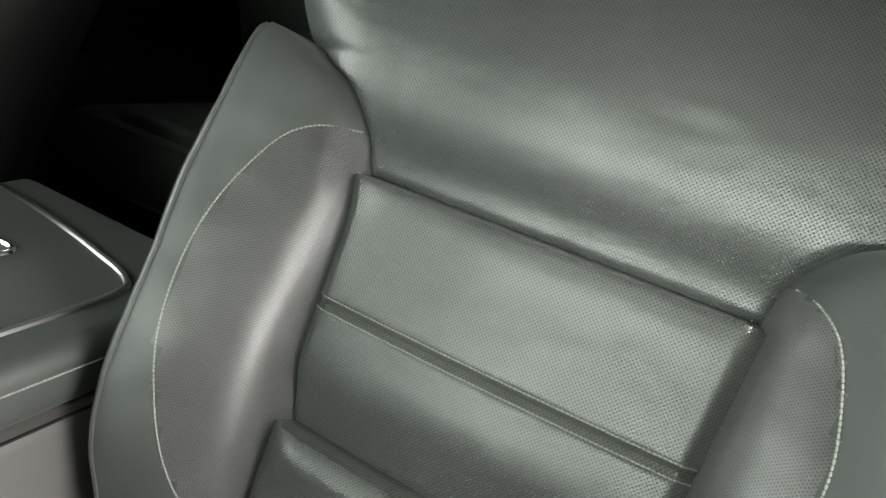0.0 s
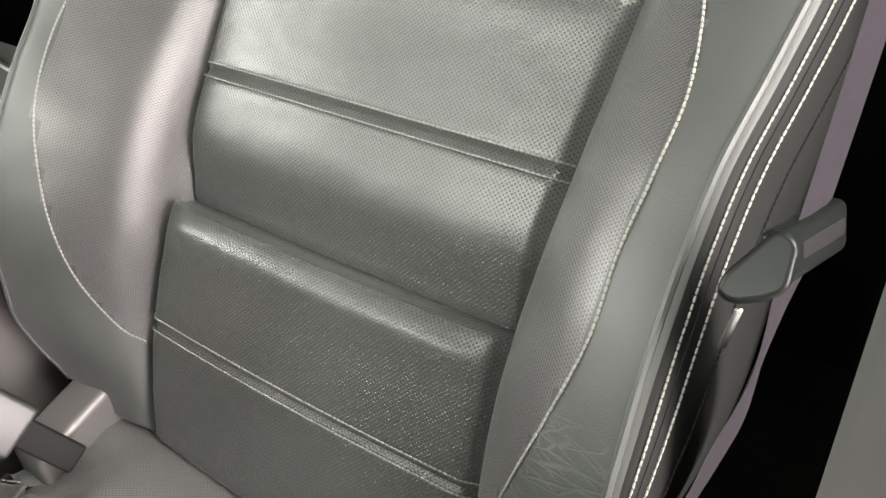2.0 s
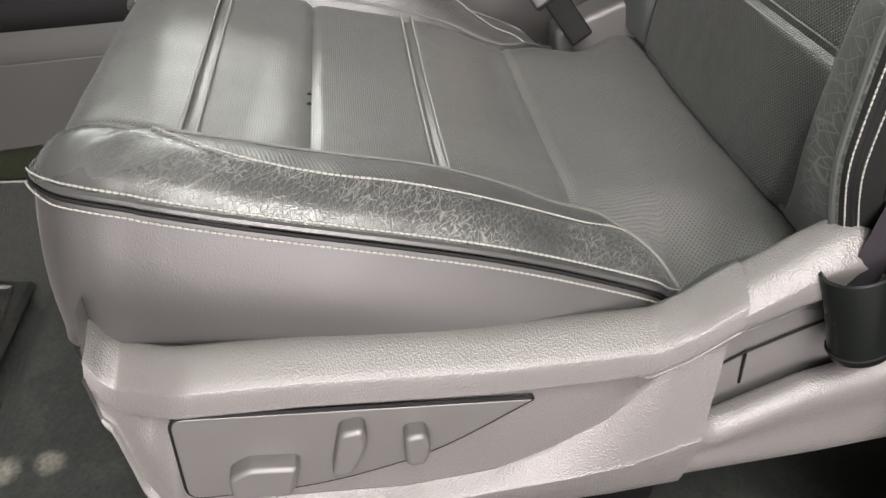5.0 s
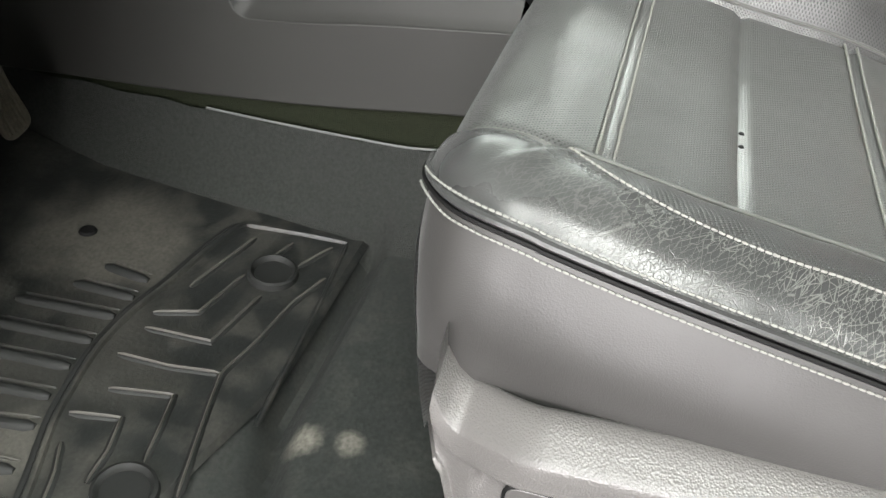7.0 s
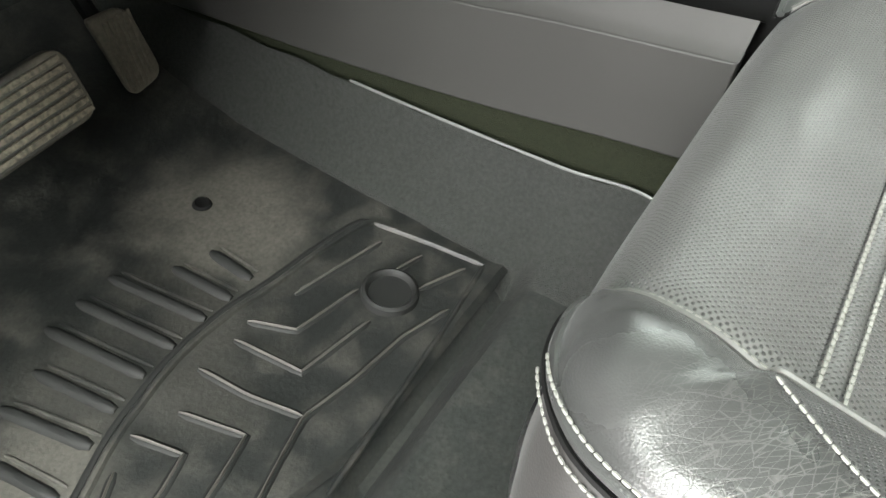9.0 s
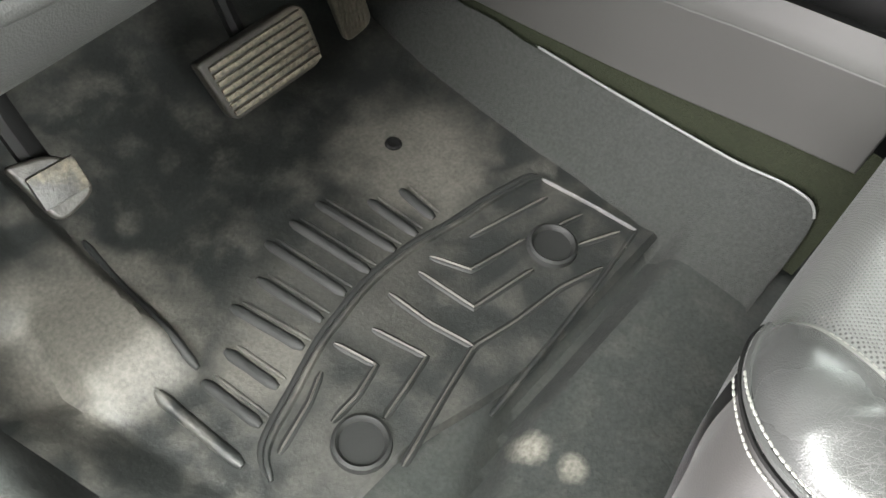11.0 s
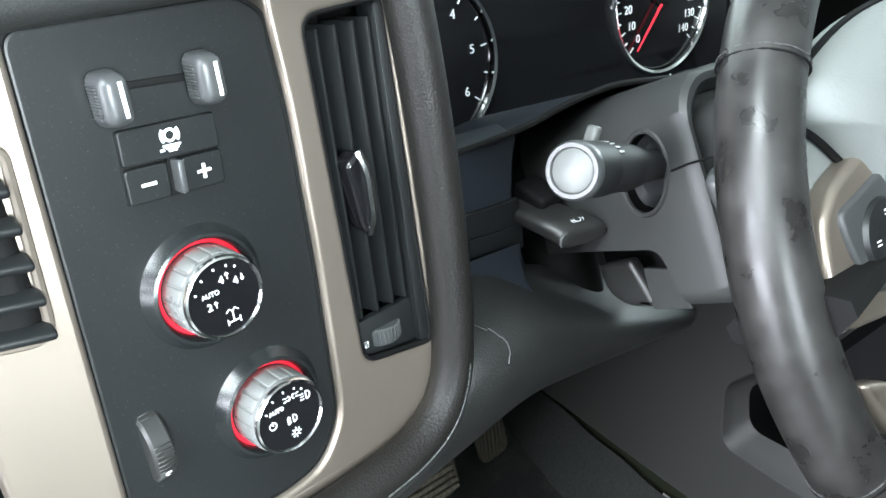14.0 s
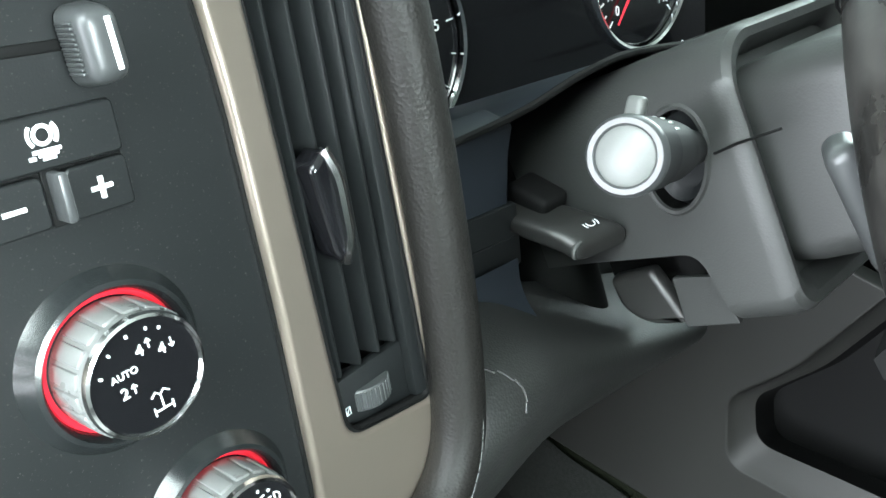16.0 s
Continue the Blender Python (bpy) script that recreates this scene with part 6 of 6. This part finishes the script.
rings = [shroud_ring(d, g) for d, g in ((0.128, -0.016), (0.121, -0.0135), (0.1155, -0.0085), (0.1145, -0.0040), (0.118, -0.0012), (0.126, 0.0), (0.150, 0.0), (0.20, 0.0), (0.27, 0.0))]
slot_cut = prism(fillet([(1.06, 0.557), (1.015, 0.590), (0.9475, 0.6365), (0.9300, 0.6235), (0.9060, 0.6020), (0.95, 0.52), (1.08, 0.45)], [0, 0.01, 0.010, 0.01, 0.004, 0, 0], 6), -0.16, -0.050)
boot_c, boot_u = (0.9735, 0.6805), Vector((0.22, 0.975)).normalized()
boot_loop = [(boot_c[0] + 0.0285 * math.cos(a) * boot_u.x + 0.0185 * math.sin(a) * boot_u.y, boot_c[1] + 0.0285 * math.cos(a) * boot_u.y - 0.0185 * math.sin(a) * boot_u.x) for a in [2 * math.pi * k / 48 for k in range(48)]]
# the cut faces are black, which paints the shade inside the openings
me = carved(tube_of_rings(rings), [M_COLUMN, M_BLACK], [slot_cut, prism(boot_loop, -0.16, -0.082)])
sh = bpy.data.objects.new("shroud", me)
scene.collection.objects.link(sh)
sh.parent, sh.matrix_parent_inverse = col, Matrix.Translation(-col.location)
tagged(sh, "dark grey plastic shroud")
# the parting line and the rounded lip of the stalk opening
part("parting_line", tube([(-0.1056, y, z) for y, z in ((0.9545, 0.6935), (0.945, 0.7035), (0.937, 0.7105))] + [(-0.102, 0.9285, 0.7175)], 0.0008, 5), M_BLACK, sh)
part("opening_lip", tube([(-0.1048, y, z) for y, z in boot_loop], 0.0019, 6, closed=True), M_COLUMN, sh)
part("boot", tube_of_rings([[(x, boot_c[0] + (y - boot_c[0]) * k, boot_c[1] + (z - boot_c[1]) * k) for y, z in boot_loop] for x, k in ((-0.090, 1.0), (-0.098, 0.86), (-0.094, 0.66))]), M_VENT, col, "black stalk boot")
# the wheel's back cover in front of the shroud, behind a narrow gap
part("hub_cover", tube_of_rings([shroud_ring(d, g) for d, g in ((0.135, -0.022), (0.112, -0.0205), (0.080, -0.022), (0.050, -0.030), (0.030, -0.045))]), M_COLUMN, whl, "dark plastic cover behind the hub")
# lever, shelf and jacket in the cut-away
link_part("tilt_lever", plate([fillet([(-1.0080, 0.5720), (-0.9825, 0.5950), (-0.9480, 0.5745), (-0.9720, 0.5570), (-0.9920, 0.5560)], [0.006, 0.004, 0.003, 0.010, 0.010])], 0.012, 0.0045, frame_of((-0.0800, 0, 0), (0, -1, 0), (0, 0, 1)), 4), M_HANDLE, col, "dark flat tilt lever")
link_part("shelf", plate([fillet([(-0.9640, 0.6030), (-0.9410, 0.6175), (-0.9180, 0.5990), (-0.9460, 0.5780)], 0.002)], 0.004, 0.0006, frame_of((-0.0880, 0, 0), (0, -1, 0), (0, 0, 1))), M_COLUMN, col, "dark grey inner shelf")
part("column_jacket", lathe([(0.024, 0.0), (0.030, 0.010), (0.032, 0.05), (0.030, 0.16)], frame_of((-0.060, 1.035, 0.500), (1, 0, 0), (0, 0.5, -0.35)), 36), M_SHADE_BLACK, col, "black column jacket")
# multi-function stalk
S0, S1 = Vector((-0.224, 0.936, 0.738)), Vector((-0.105, 0.968, 0.690))
ST = frame_of(S0, (0, 1, 0.2), (S0 - S1).cross(Vector((0, 1, 0.2))))
SZ = (S0 - S1).normalized()
ST = frame_of(S0, SZ.orthogonal(), SZ.cross(SZ.orthogonal()))
stalk = part("stalk", lathe([(0.0118, 0.0), (0.0135, 0.001), (0.0150, -0.001), (0.0155, -0.004), (0.0150, -0.009), (0.0150, -0.030), (0.0150, -0.034), (0.0140, -0.036), (0.0140, -0.070), (0.0130, -0.085), (0.0110, -0.10), (0.0085, -0.15)], ST, 40), M_VENT, col, "dark multi-function stalk")
part("end_ring", lathe([(0.0112, 0.0006), (0.0120, 0.0018), (0.0140, 0.0018), (0.0152, 0.0), (0.0155, -0.004)], ST, 40), M_SLIDER, stalk, "grey end ring")
part("end_cap", lathe([(0.0, 0.0012), (0.0100, 0.0010), (0.0113, 0.0002), (0.0115, -0.002)], ST, 40), M_RUBBER_GREY, stalk, "grey end button")
for a in range(-40, 60, 14):
    q = ST @ pose(0, 0, 0, 0, 0, a + 150) @ Matrix.Translation((0.01475, 0, -0.040))
    part("marking", block(0.0006, 0.0012, 0.006, q, 0.0002, 1), M_WHITE, stalk)
part("flash_tab", block(0.0085, 0.006, 0.0130, frame_of((-0.190, 0.9555, 0.7385), (0.1, 0.95, -0.3), (0.93, -0.1, -0.37)) , 0.0022, 3), M_RUBBER_GREY, col, "small grey flash tab")
# gear indicator mark on top of the shroud
strokes(col, 0, 0, 0, [[(-4, 0), (4, 2.4), (4, -2.4), (-4, 0)]], 0.0005, m=Matrix.Translation((-0.0215, 1.0300, 0.7065)) @ pose(0, 0, 0, 20, 0, 0))

# ---- steering wheel ----
ring = [WHEEL @ Vector((0.187 * math.cos(a), 0.187 * math.sin(a), 0)) for a in [2 * math.pi * k / 120 for k in range(120)]]
rim = part("rim", tube(ring, (0.0185, 0.0195), 22, closed=True), M_WHEEL, whl, "worn shiny dark leather rim")
for a in (147, 205, 33, -25):
    c, s = math.cos(radians(a)), math.sin(radians(a))
    m = frame_of(WHEEL @ Vector((0.187 * c, 0.187 * s, 0)), WHEEL.to_3x3() @ Vector((c, s, 0)), WHEEL.to_3x3() @ Vector((0, 0, 1)))
    pts = [m @ Vector((0.0188 * math.cos(q), 0.0197 * math.sin(q), 0)) for q in [2 * math.pi * k / 30 for k in range(30)]]
    part("seam", tube(pts, 0.0006, 5, closed=True), M_BLACK, rim)
    part("stitching", stitches([p + (m.to_3x3() @ Vector((0, 0, 0.004))) * 0.7 for p in pts] , r=0.0005, pitch=0.004), M_THREAD_DARK, rim)
half = [(0.0, -0.078), (-0.055, -0.066), (-0.086, -0.034), (-0.100, 0.006), (-0.115, 0.041), (-0.138, 0.066), (-0.152, 0.076), (-0.150, 0.092), (-0.095, 0.113), (0.0, 0.122)]
hub_loop = fillet(half + [(-x, y) for x, y in half[-2:0:-1]], [0.02, 0.02, 0.02, 0.02, 0.02, 0.02, 0.006, 0.012, 0.03, 0.05, 0.03, 0.012, 0.006, 0.02, 0.02, 0.02, 0.02, 0.02], 5)
dome = [(1.0, -0.004), (0.995, 0.008), (0.975, 0.015), (0.93, 0.020), (0.80, 0.026), (0.55, 0.031), (0.25, 0.033), (0.02, 0.0335)]
part("airbag_cover", tube_of_rings([[WHEEL @ Vector((x * k, 0.018 + (y - 0.018) * k, z)) for x, y in hub_loop] for k, z in dome]), M_AIRBAG, whl, "grey airbag cover")
part("cover_gap", tube([WHEEL @ Vector((x, y, 0.0045)) for x, y in hub_loop], 0.0022, 6, closed=True), M_BLACK, whl)
for sgn in (-1, 1):
    back = [(-0.070, 0.085), (-0.150, 0.094), (-0.180, 0.070), (-0.184, 0.020), (-0.176, -0.022), (-0.120, -0.024), (-0.070, -0.040)]
    base = link_part("spoke_base", plate([fillet([(-sgn * x, y) for x, y in (back if sgn < 0 else back[::-1])], 0.008)], 0.018, 0.004, WHEEL @ Matrix.Translation((0, 0, 0.0015)), 3), M_AIRBAG, whl, "grey spoke")
    sp = [(-0.085, 0.052), (-0.118, 0.0545), (-0.146, 0.0465), (-0.1615, 0.033), (-0.1675, 0.010), (-0.1655, -0.006), (-0.1600, -0.0175), (-0.128, -0.0215), (-0.090, -0.026)]
    spoke = link_part("spoke", plate([fillet([(-sgn * x, y) for x, y in (sp if sgn < 0 else sp[::-1])], 0.007)], 0.014, 0.004, WHEEL @ Matrix.Translation((0, 0, 0.0125)), 4), M_BEIGE, whl, "champagne spoke trim")
    pad = [(-0.096, 0.040), (-0.115, 0.0425), (-0.1525, 0.0335), (-0.1500, 0.015), (-0.1395, -0.0065), (-0.120, -0.0125), (-0.098, -0.012)]
    link_part("button_pad", plate([fillet([(-sgn * x, y) for x, y in (pad if sgn < 0 else pad[::-1])], 0.006)], 0.010, 0.002, WHEEL @ Matrix.Translation((0, 0, 0.0150)), 3), M_SLIDER, spoke, "slate button pad")
    disc = WHEEL @ Matrix.Translation((sgn * 0.1225, 0.0140, 0.0150))
    part("rocker", lathe([(0.0, 0.0012), (0.0045, 0.0010), (0.0055, 0.0030), (0.012, 0.0032), (0.0172, 0.0022), (0.0185, 0.0)], disc, 36), M_PANEL, spoke, "round black rocker")
    for dx, dy in ((0, 0.0115), (0, -0.0115), (-0.0115, 0), (0.0115, 0)):
        strokes(spoke, 0, 0, 0, [[(-1.5, 0.9), (1.5, 0.9)], [(-1.5, -0.9), (1.5, -0.9)]], 0.0004, m=disc @ Matrix.Translation((dx, dy, 0.0032)))
    lowsp = [(-0.160, -0.042), (-0.142, -0.047), (-0.118, -0.062), (-0.080, -0.070), (-0.080, -0.094), (-0.112, -0.090), (-0.146, -0.072)]
    link_part("lower_spoke", plate([fillet([(-sgn * x, y) for x, y in (lowsp if sgn < 0 else lowsp[::-1])], 0.006)], 0.014, 0.004, WHEEL @ Matrix.Translation((0, 0, 0.010)), 3), M_BEIGE, whl, "worn champagne lower spoke")
    part("paddle", block(0.020, 0.050, 0.012, WHEEL @ Matrix.Translation((sgn * 0.160, 0.040, -0.030)) @ pose(0, 0, 0, 0, -sgn * 25, -sgn * 14), 0.005, 4), M_SLIDER, whl, "slate button behind the spoke")
    part("arm", tube([WHEEL @ Vector((sgn * 0.06, 0.0, -0.012)), WHEEL @ Vector((sgn * 0.13, 0.0, -0.010)), WHEEL @ Vector((sgn * 0.185, -0.004, 0))], (0.012, 0.030), 10), M_BLACK, whl)

# ---- console ----
con = thing("center_console", (0.45, 0.3, 0.0), "grey plastic center console with a stitched padded lid", "console")
CW = frame_of((0.185, 0, 0), (0, -1, 0), (0, 0, 1))
lip_out = [(0.636, 0.302), (0.69, 0.292), (0.80, 0.272), (0.886, 0.252), (0.965, 0.240), (0.988, 0.314), (0.943, 0.386), (0.90, 0.50)]
lip_in = [(0.636, 0.332), (0.69, 0.322), (0.80, 0.303), (0.886, 0.284), (0.952, 0.268), (0.971, 0.318), (0.925, 0.392), (0.885, 0.50)]
wall_pts = [(-1.48, 0.055), (-1.23, 0.095), (-1.05, 0.117), (-0.90, 0.142), (-0.82, 0.157), (-0.726, 0.178), (-0.636, 0.195)] + [(-y, z) for y, z in lip_out] + [(-1.48, 0.52)]
round_out, round_in = (fillet([(y, z) for y, z in lp], [0, 0.05, 0.05, 0.05, 0.020, 0.016, 0.02, 0], 6) for lp in (lip_out, lip_in))
wall_loop = fillet(wall_pts, [0, 0.1, 0.1, 0.1, 0.1, 0.1, 0, 0, 0.05, 0.05, 0.05, 0.020, 0.016, 0.02, 0, 0], 6)
link_part("side_wall", plate([wall_loop], 0.02, 0.003, CW, 3), M_SIDE, con, "smooth grey console side")
nr = len(round_out) - 1
part("pocket_rim", sheet(lambda s, t: (0.1855 + 0.018 * t ** 0.7, round_out[round(s * nr)][0] * (1 - t) + round_in[round(s * nr)][0] * t, round_out[round(s * nr)][1] * (1 - t) + round_in[round(s * nr)][1] * t + 0.0015 * math.sin(math.pi * t)), nr, 6), M_SIDE, con, "bevelled grey rim of the side pocket")
# lining and back are black, so the recess carries its shade as colour
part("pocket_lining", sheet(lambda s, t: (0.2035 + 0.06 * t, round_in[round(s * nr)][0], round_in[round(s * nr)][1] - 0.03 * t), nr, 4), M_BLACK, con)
part("pocket_back", block(0.01, 0.62, 0.42, Matrix.Translation((0.268, 0.90, 0.36)), 0.002, 1), M_BLACK, con, "black back that paints the side pocket's shade")
part("console_body", block(0.40, 0.62, 0.50, Matrix.Translation((0.57, 0.12, 0.32)), 0.02), M_PLASTIC_SMOOTH, con, "smooth grey console box")
part("console_front", block(0.30, 0.70, 0.30, Matrix.Translation((0.54, 0.77, 0.10)), 0.02), M_DASH, con)
lid = part("lid", block(0.43, 0.54, 0.075, Matrix.Translation((0.582, 0.10, 0.612)), 0.022, 5), M_LEATHER, con, "padded black lid")
part("stitching", stitches([(0.3665, y, 0.622) for y in np.linspace(-0.16, 0.34, 60)], r=0.0013), M_THREAD, lid, "pale stitching")
part("seam", tube([(0.368, y, 0.568) for y in np.linspace(-0.18, 0.36, 10)], 0.002, 5), M_BLACK, con)
chr_pts = catmull([(0.425, 0.34, 0.649), (0.425, 0.08, 0.650), (0.430, -0.02, 0.650), (0.455, -0.055, 0.650), (0.53, -0.074, 0.650), (0.615, -0.089, 0.650), (0.70, -0.10, 0.650), (0.775, -0.108, 0.648)], 60)
part("chrome_strip", tube(chr_pts, 0.0045, 8), M_STEEL, lid, "satin metal strip round the lid")
hdl = fillet([(-0.03, -0.05), (0.03, -0.05), (0.03, 0.05), (-0.03, 0.05)], 0.015)
part("latch_rim", tube([(0.61 + x, 0.045 + y, 0.650) for x, y in hdl], 0.004, 8, closed=True), M_CHROME, lid, "chrome latch rim")

# ---- belt, buckle, pillar ----
belt = thing("seat_belt", (-0.37, 0.09, 0.42), "grey seat belt webbing with latch plate beside the seat", "seat belt")
path = catmull([(-0.332, 0.030, 0.370), (-0.328, 0.024, 0.405), (-0.327, 0.006, 0.450), (-0.333, 0.006, 0.490), (-0.351, 0.018, 0.56), (-0.368, 0.034, 0.64), (-0.380, 0.052, 0.74), (-0.386, 0.060, 0.85), (-0.388, 0.050, 0.98), (-0.39, -0.01, 1.22)], 80)
bm = bmesh.new()
rows_b = []
for i, p in enumerate(path):
    p = Vector(p)
    d = Vector((-0.10, -0.99, 0.0)).normalized()
    hw = interp([(0.37, 0.011), (0.41, 0.014), (0.445, 0.026), (0.52, 0.0255), (0.70, 0.0225), (1.3, 0.0235)], p.z)
    nrm = Vector((-0.99, 0.10, 0))
    wave = 0.004 * math.sin(i * 0.35) * smooth(0.60, 0.70, p.z) * smooth(0.80, 0.72, p.z)
    rows_b.append([bm.verts.new(p + d * (hw * k) + nrm * (0.0012 * e + wave * k)) for k, e in ((-1, 0), (-0.5, 1), (0.5, 1), (1, 0), (0.5, -1), (-0.5, -1))])
for a, b in zip(rows_b, rows_b[1:]):
    for k in range(6):
        bm.faces.new((a[k], a[(k + 1) % 6], b[(k + 1) % 6], b[k]))
part("webbing", bm, M_WEB, belt, "grey woven webbing")
for k in range(9):
    q = Vector((-0.3318, 0.005, 0.470)) + Vector((-0.10, -0.99, -0.24)) * (0.0055 * (k - 4))
    part("stitching", tube([q + Vector((0, 0.0015, -0.004)), q + Vector((-0.0006, 0, 0)), q + Vector((0, -0.0015, 0.004))], 0.0009, 5), M_THREAD, belt)
TAB = frame_of((-0.380, 0.0987, 0.791), (1.0, 0.10, 0.0), (0.06, -0.40, 0.91))
tongue = link_part("latch_plate", plate([fillet([(0.003, 0.002), (-0.008, -0.002), (-0.009, -0.024), (0.000, -0.031), (0.012, -0.036), (0.020, -0.033), (0.019, -0.024)], [0.008, 0.006, 0.006, 0.006, 0.006, 0.006, 0.010])], 0.008, 0.0030, TAB @ Matrix.Translation((0, 0, 0.005)), 4), M_LATCH, belt, "glossy dark plastic latch plate")
BAR = frame_of((-0.384, 0.066, 0.778), (-0.15, -0.98, 0.0), (0.25, 0.0, 0.96))
part("bar", block(0.076, 0.027, 0.013, BAR, 0.0055, 4), M_LATCH, tongue, "glossy bar with the belt slot")
part("slot", block(0.050, 0.009, 0.003, BAR @ Matrix.Translation((0.006, 0.001, 0.0058)), 0.0012, 2), M_BLACK, tongue)
part("tongue", block(0.036, 0.0045, 0.0022, frame_of((-0.3625, 0.070, 0.724), (0.19, -0.44, -0.88), (0.85, 0.5, -0.1)), 0.0011, 2), M_STEEL, tongue, "chrome tongue")
part("rivet", lathe([(0.0, 0.0022), (0.0028, 0.0020), (0.0040, 0)], TAB @ Matrix.Translation((0.004, -0.022, 0.005)), 16), M_BRASS, tongue, "small brass rivet")
anchor = thing("belt_anchor", (-0.352, 0.03, 0.27), "black plastic cup for the belt end", "belt anchor")
CUP = frame_of((-0.334, 0.022, 0.352), (1, 0, 0), (0, 0.92, -0.40)) @ Matrix.Diagonal((0.80, 1.0, 1.0, 1.0))
part("cup", lathe([(0.0, -0.044), (0.020, -0.044), (0.0235, -0.041), (0.0245, -0.036), (0.0255, 0.010), (0.0285, 0.038), (0.0282, 0.0425), (0.0262, 0.0435), (0.0245, 0.041), (0.0220, 0.010), (0.0, -0.010)], CUP, 40), M_LATCH, anchor, "black cup with a flared rim")
part("rim", tube([CUP @ Vector((0.0250 * math.cos(radians(a)), 0.0250 * math.sin(radians(a)), -0.033)) for a in range(0, 360, 12)], 0.0012, 6, closed=True), M_BLACK, anchor)
buckle = thing("belt_buckle", (0.262, 0.15, 0.36), "black belt buckle with an orange release button", "buckle")
BM = frame_of((0.2645, 0.151, 0.4135), (0, -0.73, 0.68), (0.52, 0.58, 0.61))
part("buckle_body", block(0.054, 0.084, 0.026, BM @ Matrix.Translation((0, -0.002, 0)), 0.005, 3), M_DASH, buckle, "black buckle body")
part("release_button", block(0.046, 0.016, 0.022, BM @ Matrix.Translation((0, 0.041, 0.003)), 0.003, 2), M_ORANGE, buckle, "orange release button")
part("ridge", block(0.050, 0.002, 0.025, BM @ Matrix.Translation((0, 0.026, 0)), 0.0008, 1), M_PANEL, buckle)
part("emblem", block(0.016, 0.012, 0.0008, BM @ Matrix.Translation((0, -0.005, 0.0122)), 0.0003, 1), M_PANEL, buckle)
part("stem", block(0.030, 0.07, 0.010, BM @ Matrix.Translation((0, -0.07, -0.004)), 0.003), M_BLACK, buckle)
arm = thing("seat_side_cover", (0.262, 0.03, 0.33), "smooth grey plastic cover beside the backrest hinge", "cover")
link_part("cover", plate([fillet([(0.02, 0.310), (0.015, 0.350), (-0.034, 0.394), (-0.075, 0.372), (-0.118, 0.346), (-0.11, 0.310)], [0.004, 0.02, 0.008, 0.03, 0.010, 0.004])], 0.052, 0.008, frame_of((0.236, 0, 0), (0, -1, 0), (0, 0, 1)), 4), M_PLASTIC_SMOOTH, arm)
pil = part("pillar_trim", sheet(lambda s, t: (-0.425 - 0.10 * smooth(0, 1, s) + 0.02 * t, -0.02 - 0.42 * s - 0.10 * t, -0.10 + 1.34 * t), 16, 30), M_PILLAR, None)
tagged(pil, "dark plastic lower pillar trim beside the seat", "trim", kind="structure")
sill = slab("door_sill", (-0.62, -1.0, -0.14), (-0.52, 1.30, 0.075), M_DASH, "dark plastic door sill trim", "trim", 0.02)
# rear bench far behind
rb = thing("rear_bench", (0.55, -0.75, 0), "dark leather rear bench in the shade", "seat")
part("cushion", block(1.3, 0.46, 0.16, Matrix.Translation((0.62, -0.78, 0.50)) @ pose(0, 0, 0, 4, 0, 0), 0.05, 5), M_LEATHER, rb)
part("piping", tube([(0.02 + 1.2 * k / 20, -0.566, 0.588) for k in range(21)], 0.004, 7), M_LEATHER, rb)
part("bolster", block(0.40, 0.36, 0.05, Matrix.Translation((0.95, -0.77, 0.585)) @ pose(0, 0, 0, 4, 0, 0), 0.022, 4), M_LEATHER, rb)
part("backrest", block(1.3, 0.16, 0.62, Matrix.Translation((0.62, -1.10, 0.82)) @ pose(0, 0, 0, -14, 0, 0), 0.05, 5), M_LEATHER, rb)
part("base", block(1.2, 0.36, 0.42, Matrix.Translation((0.62, -0.85, 0.21)), 0.02), M_BLACK, rb)
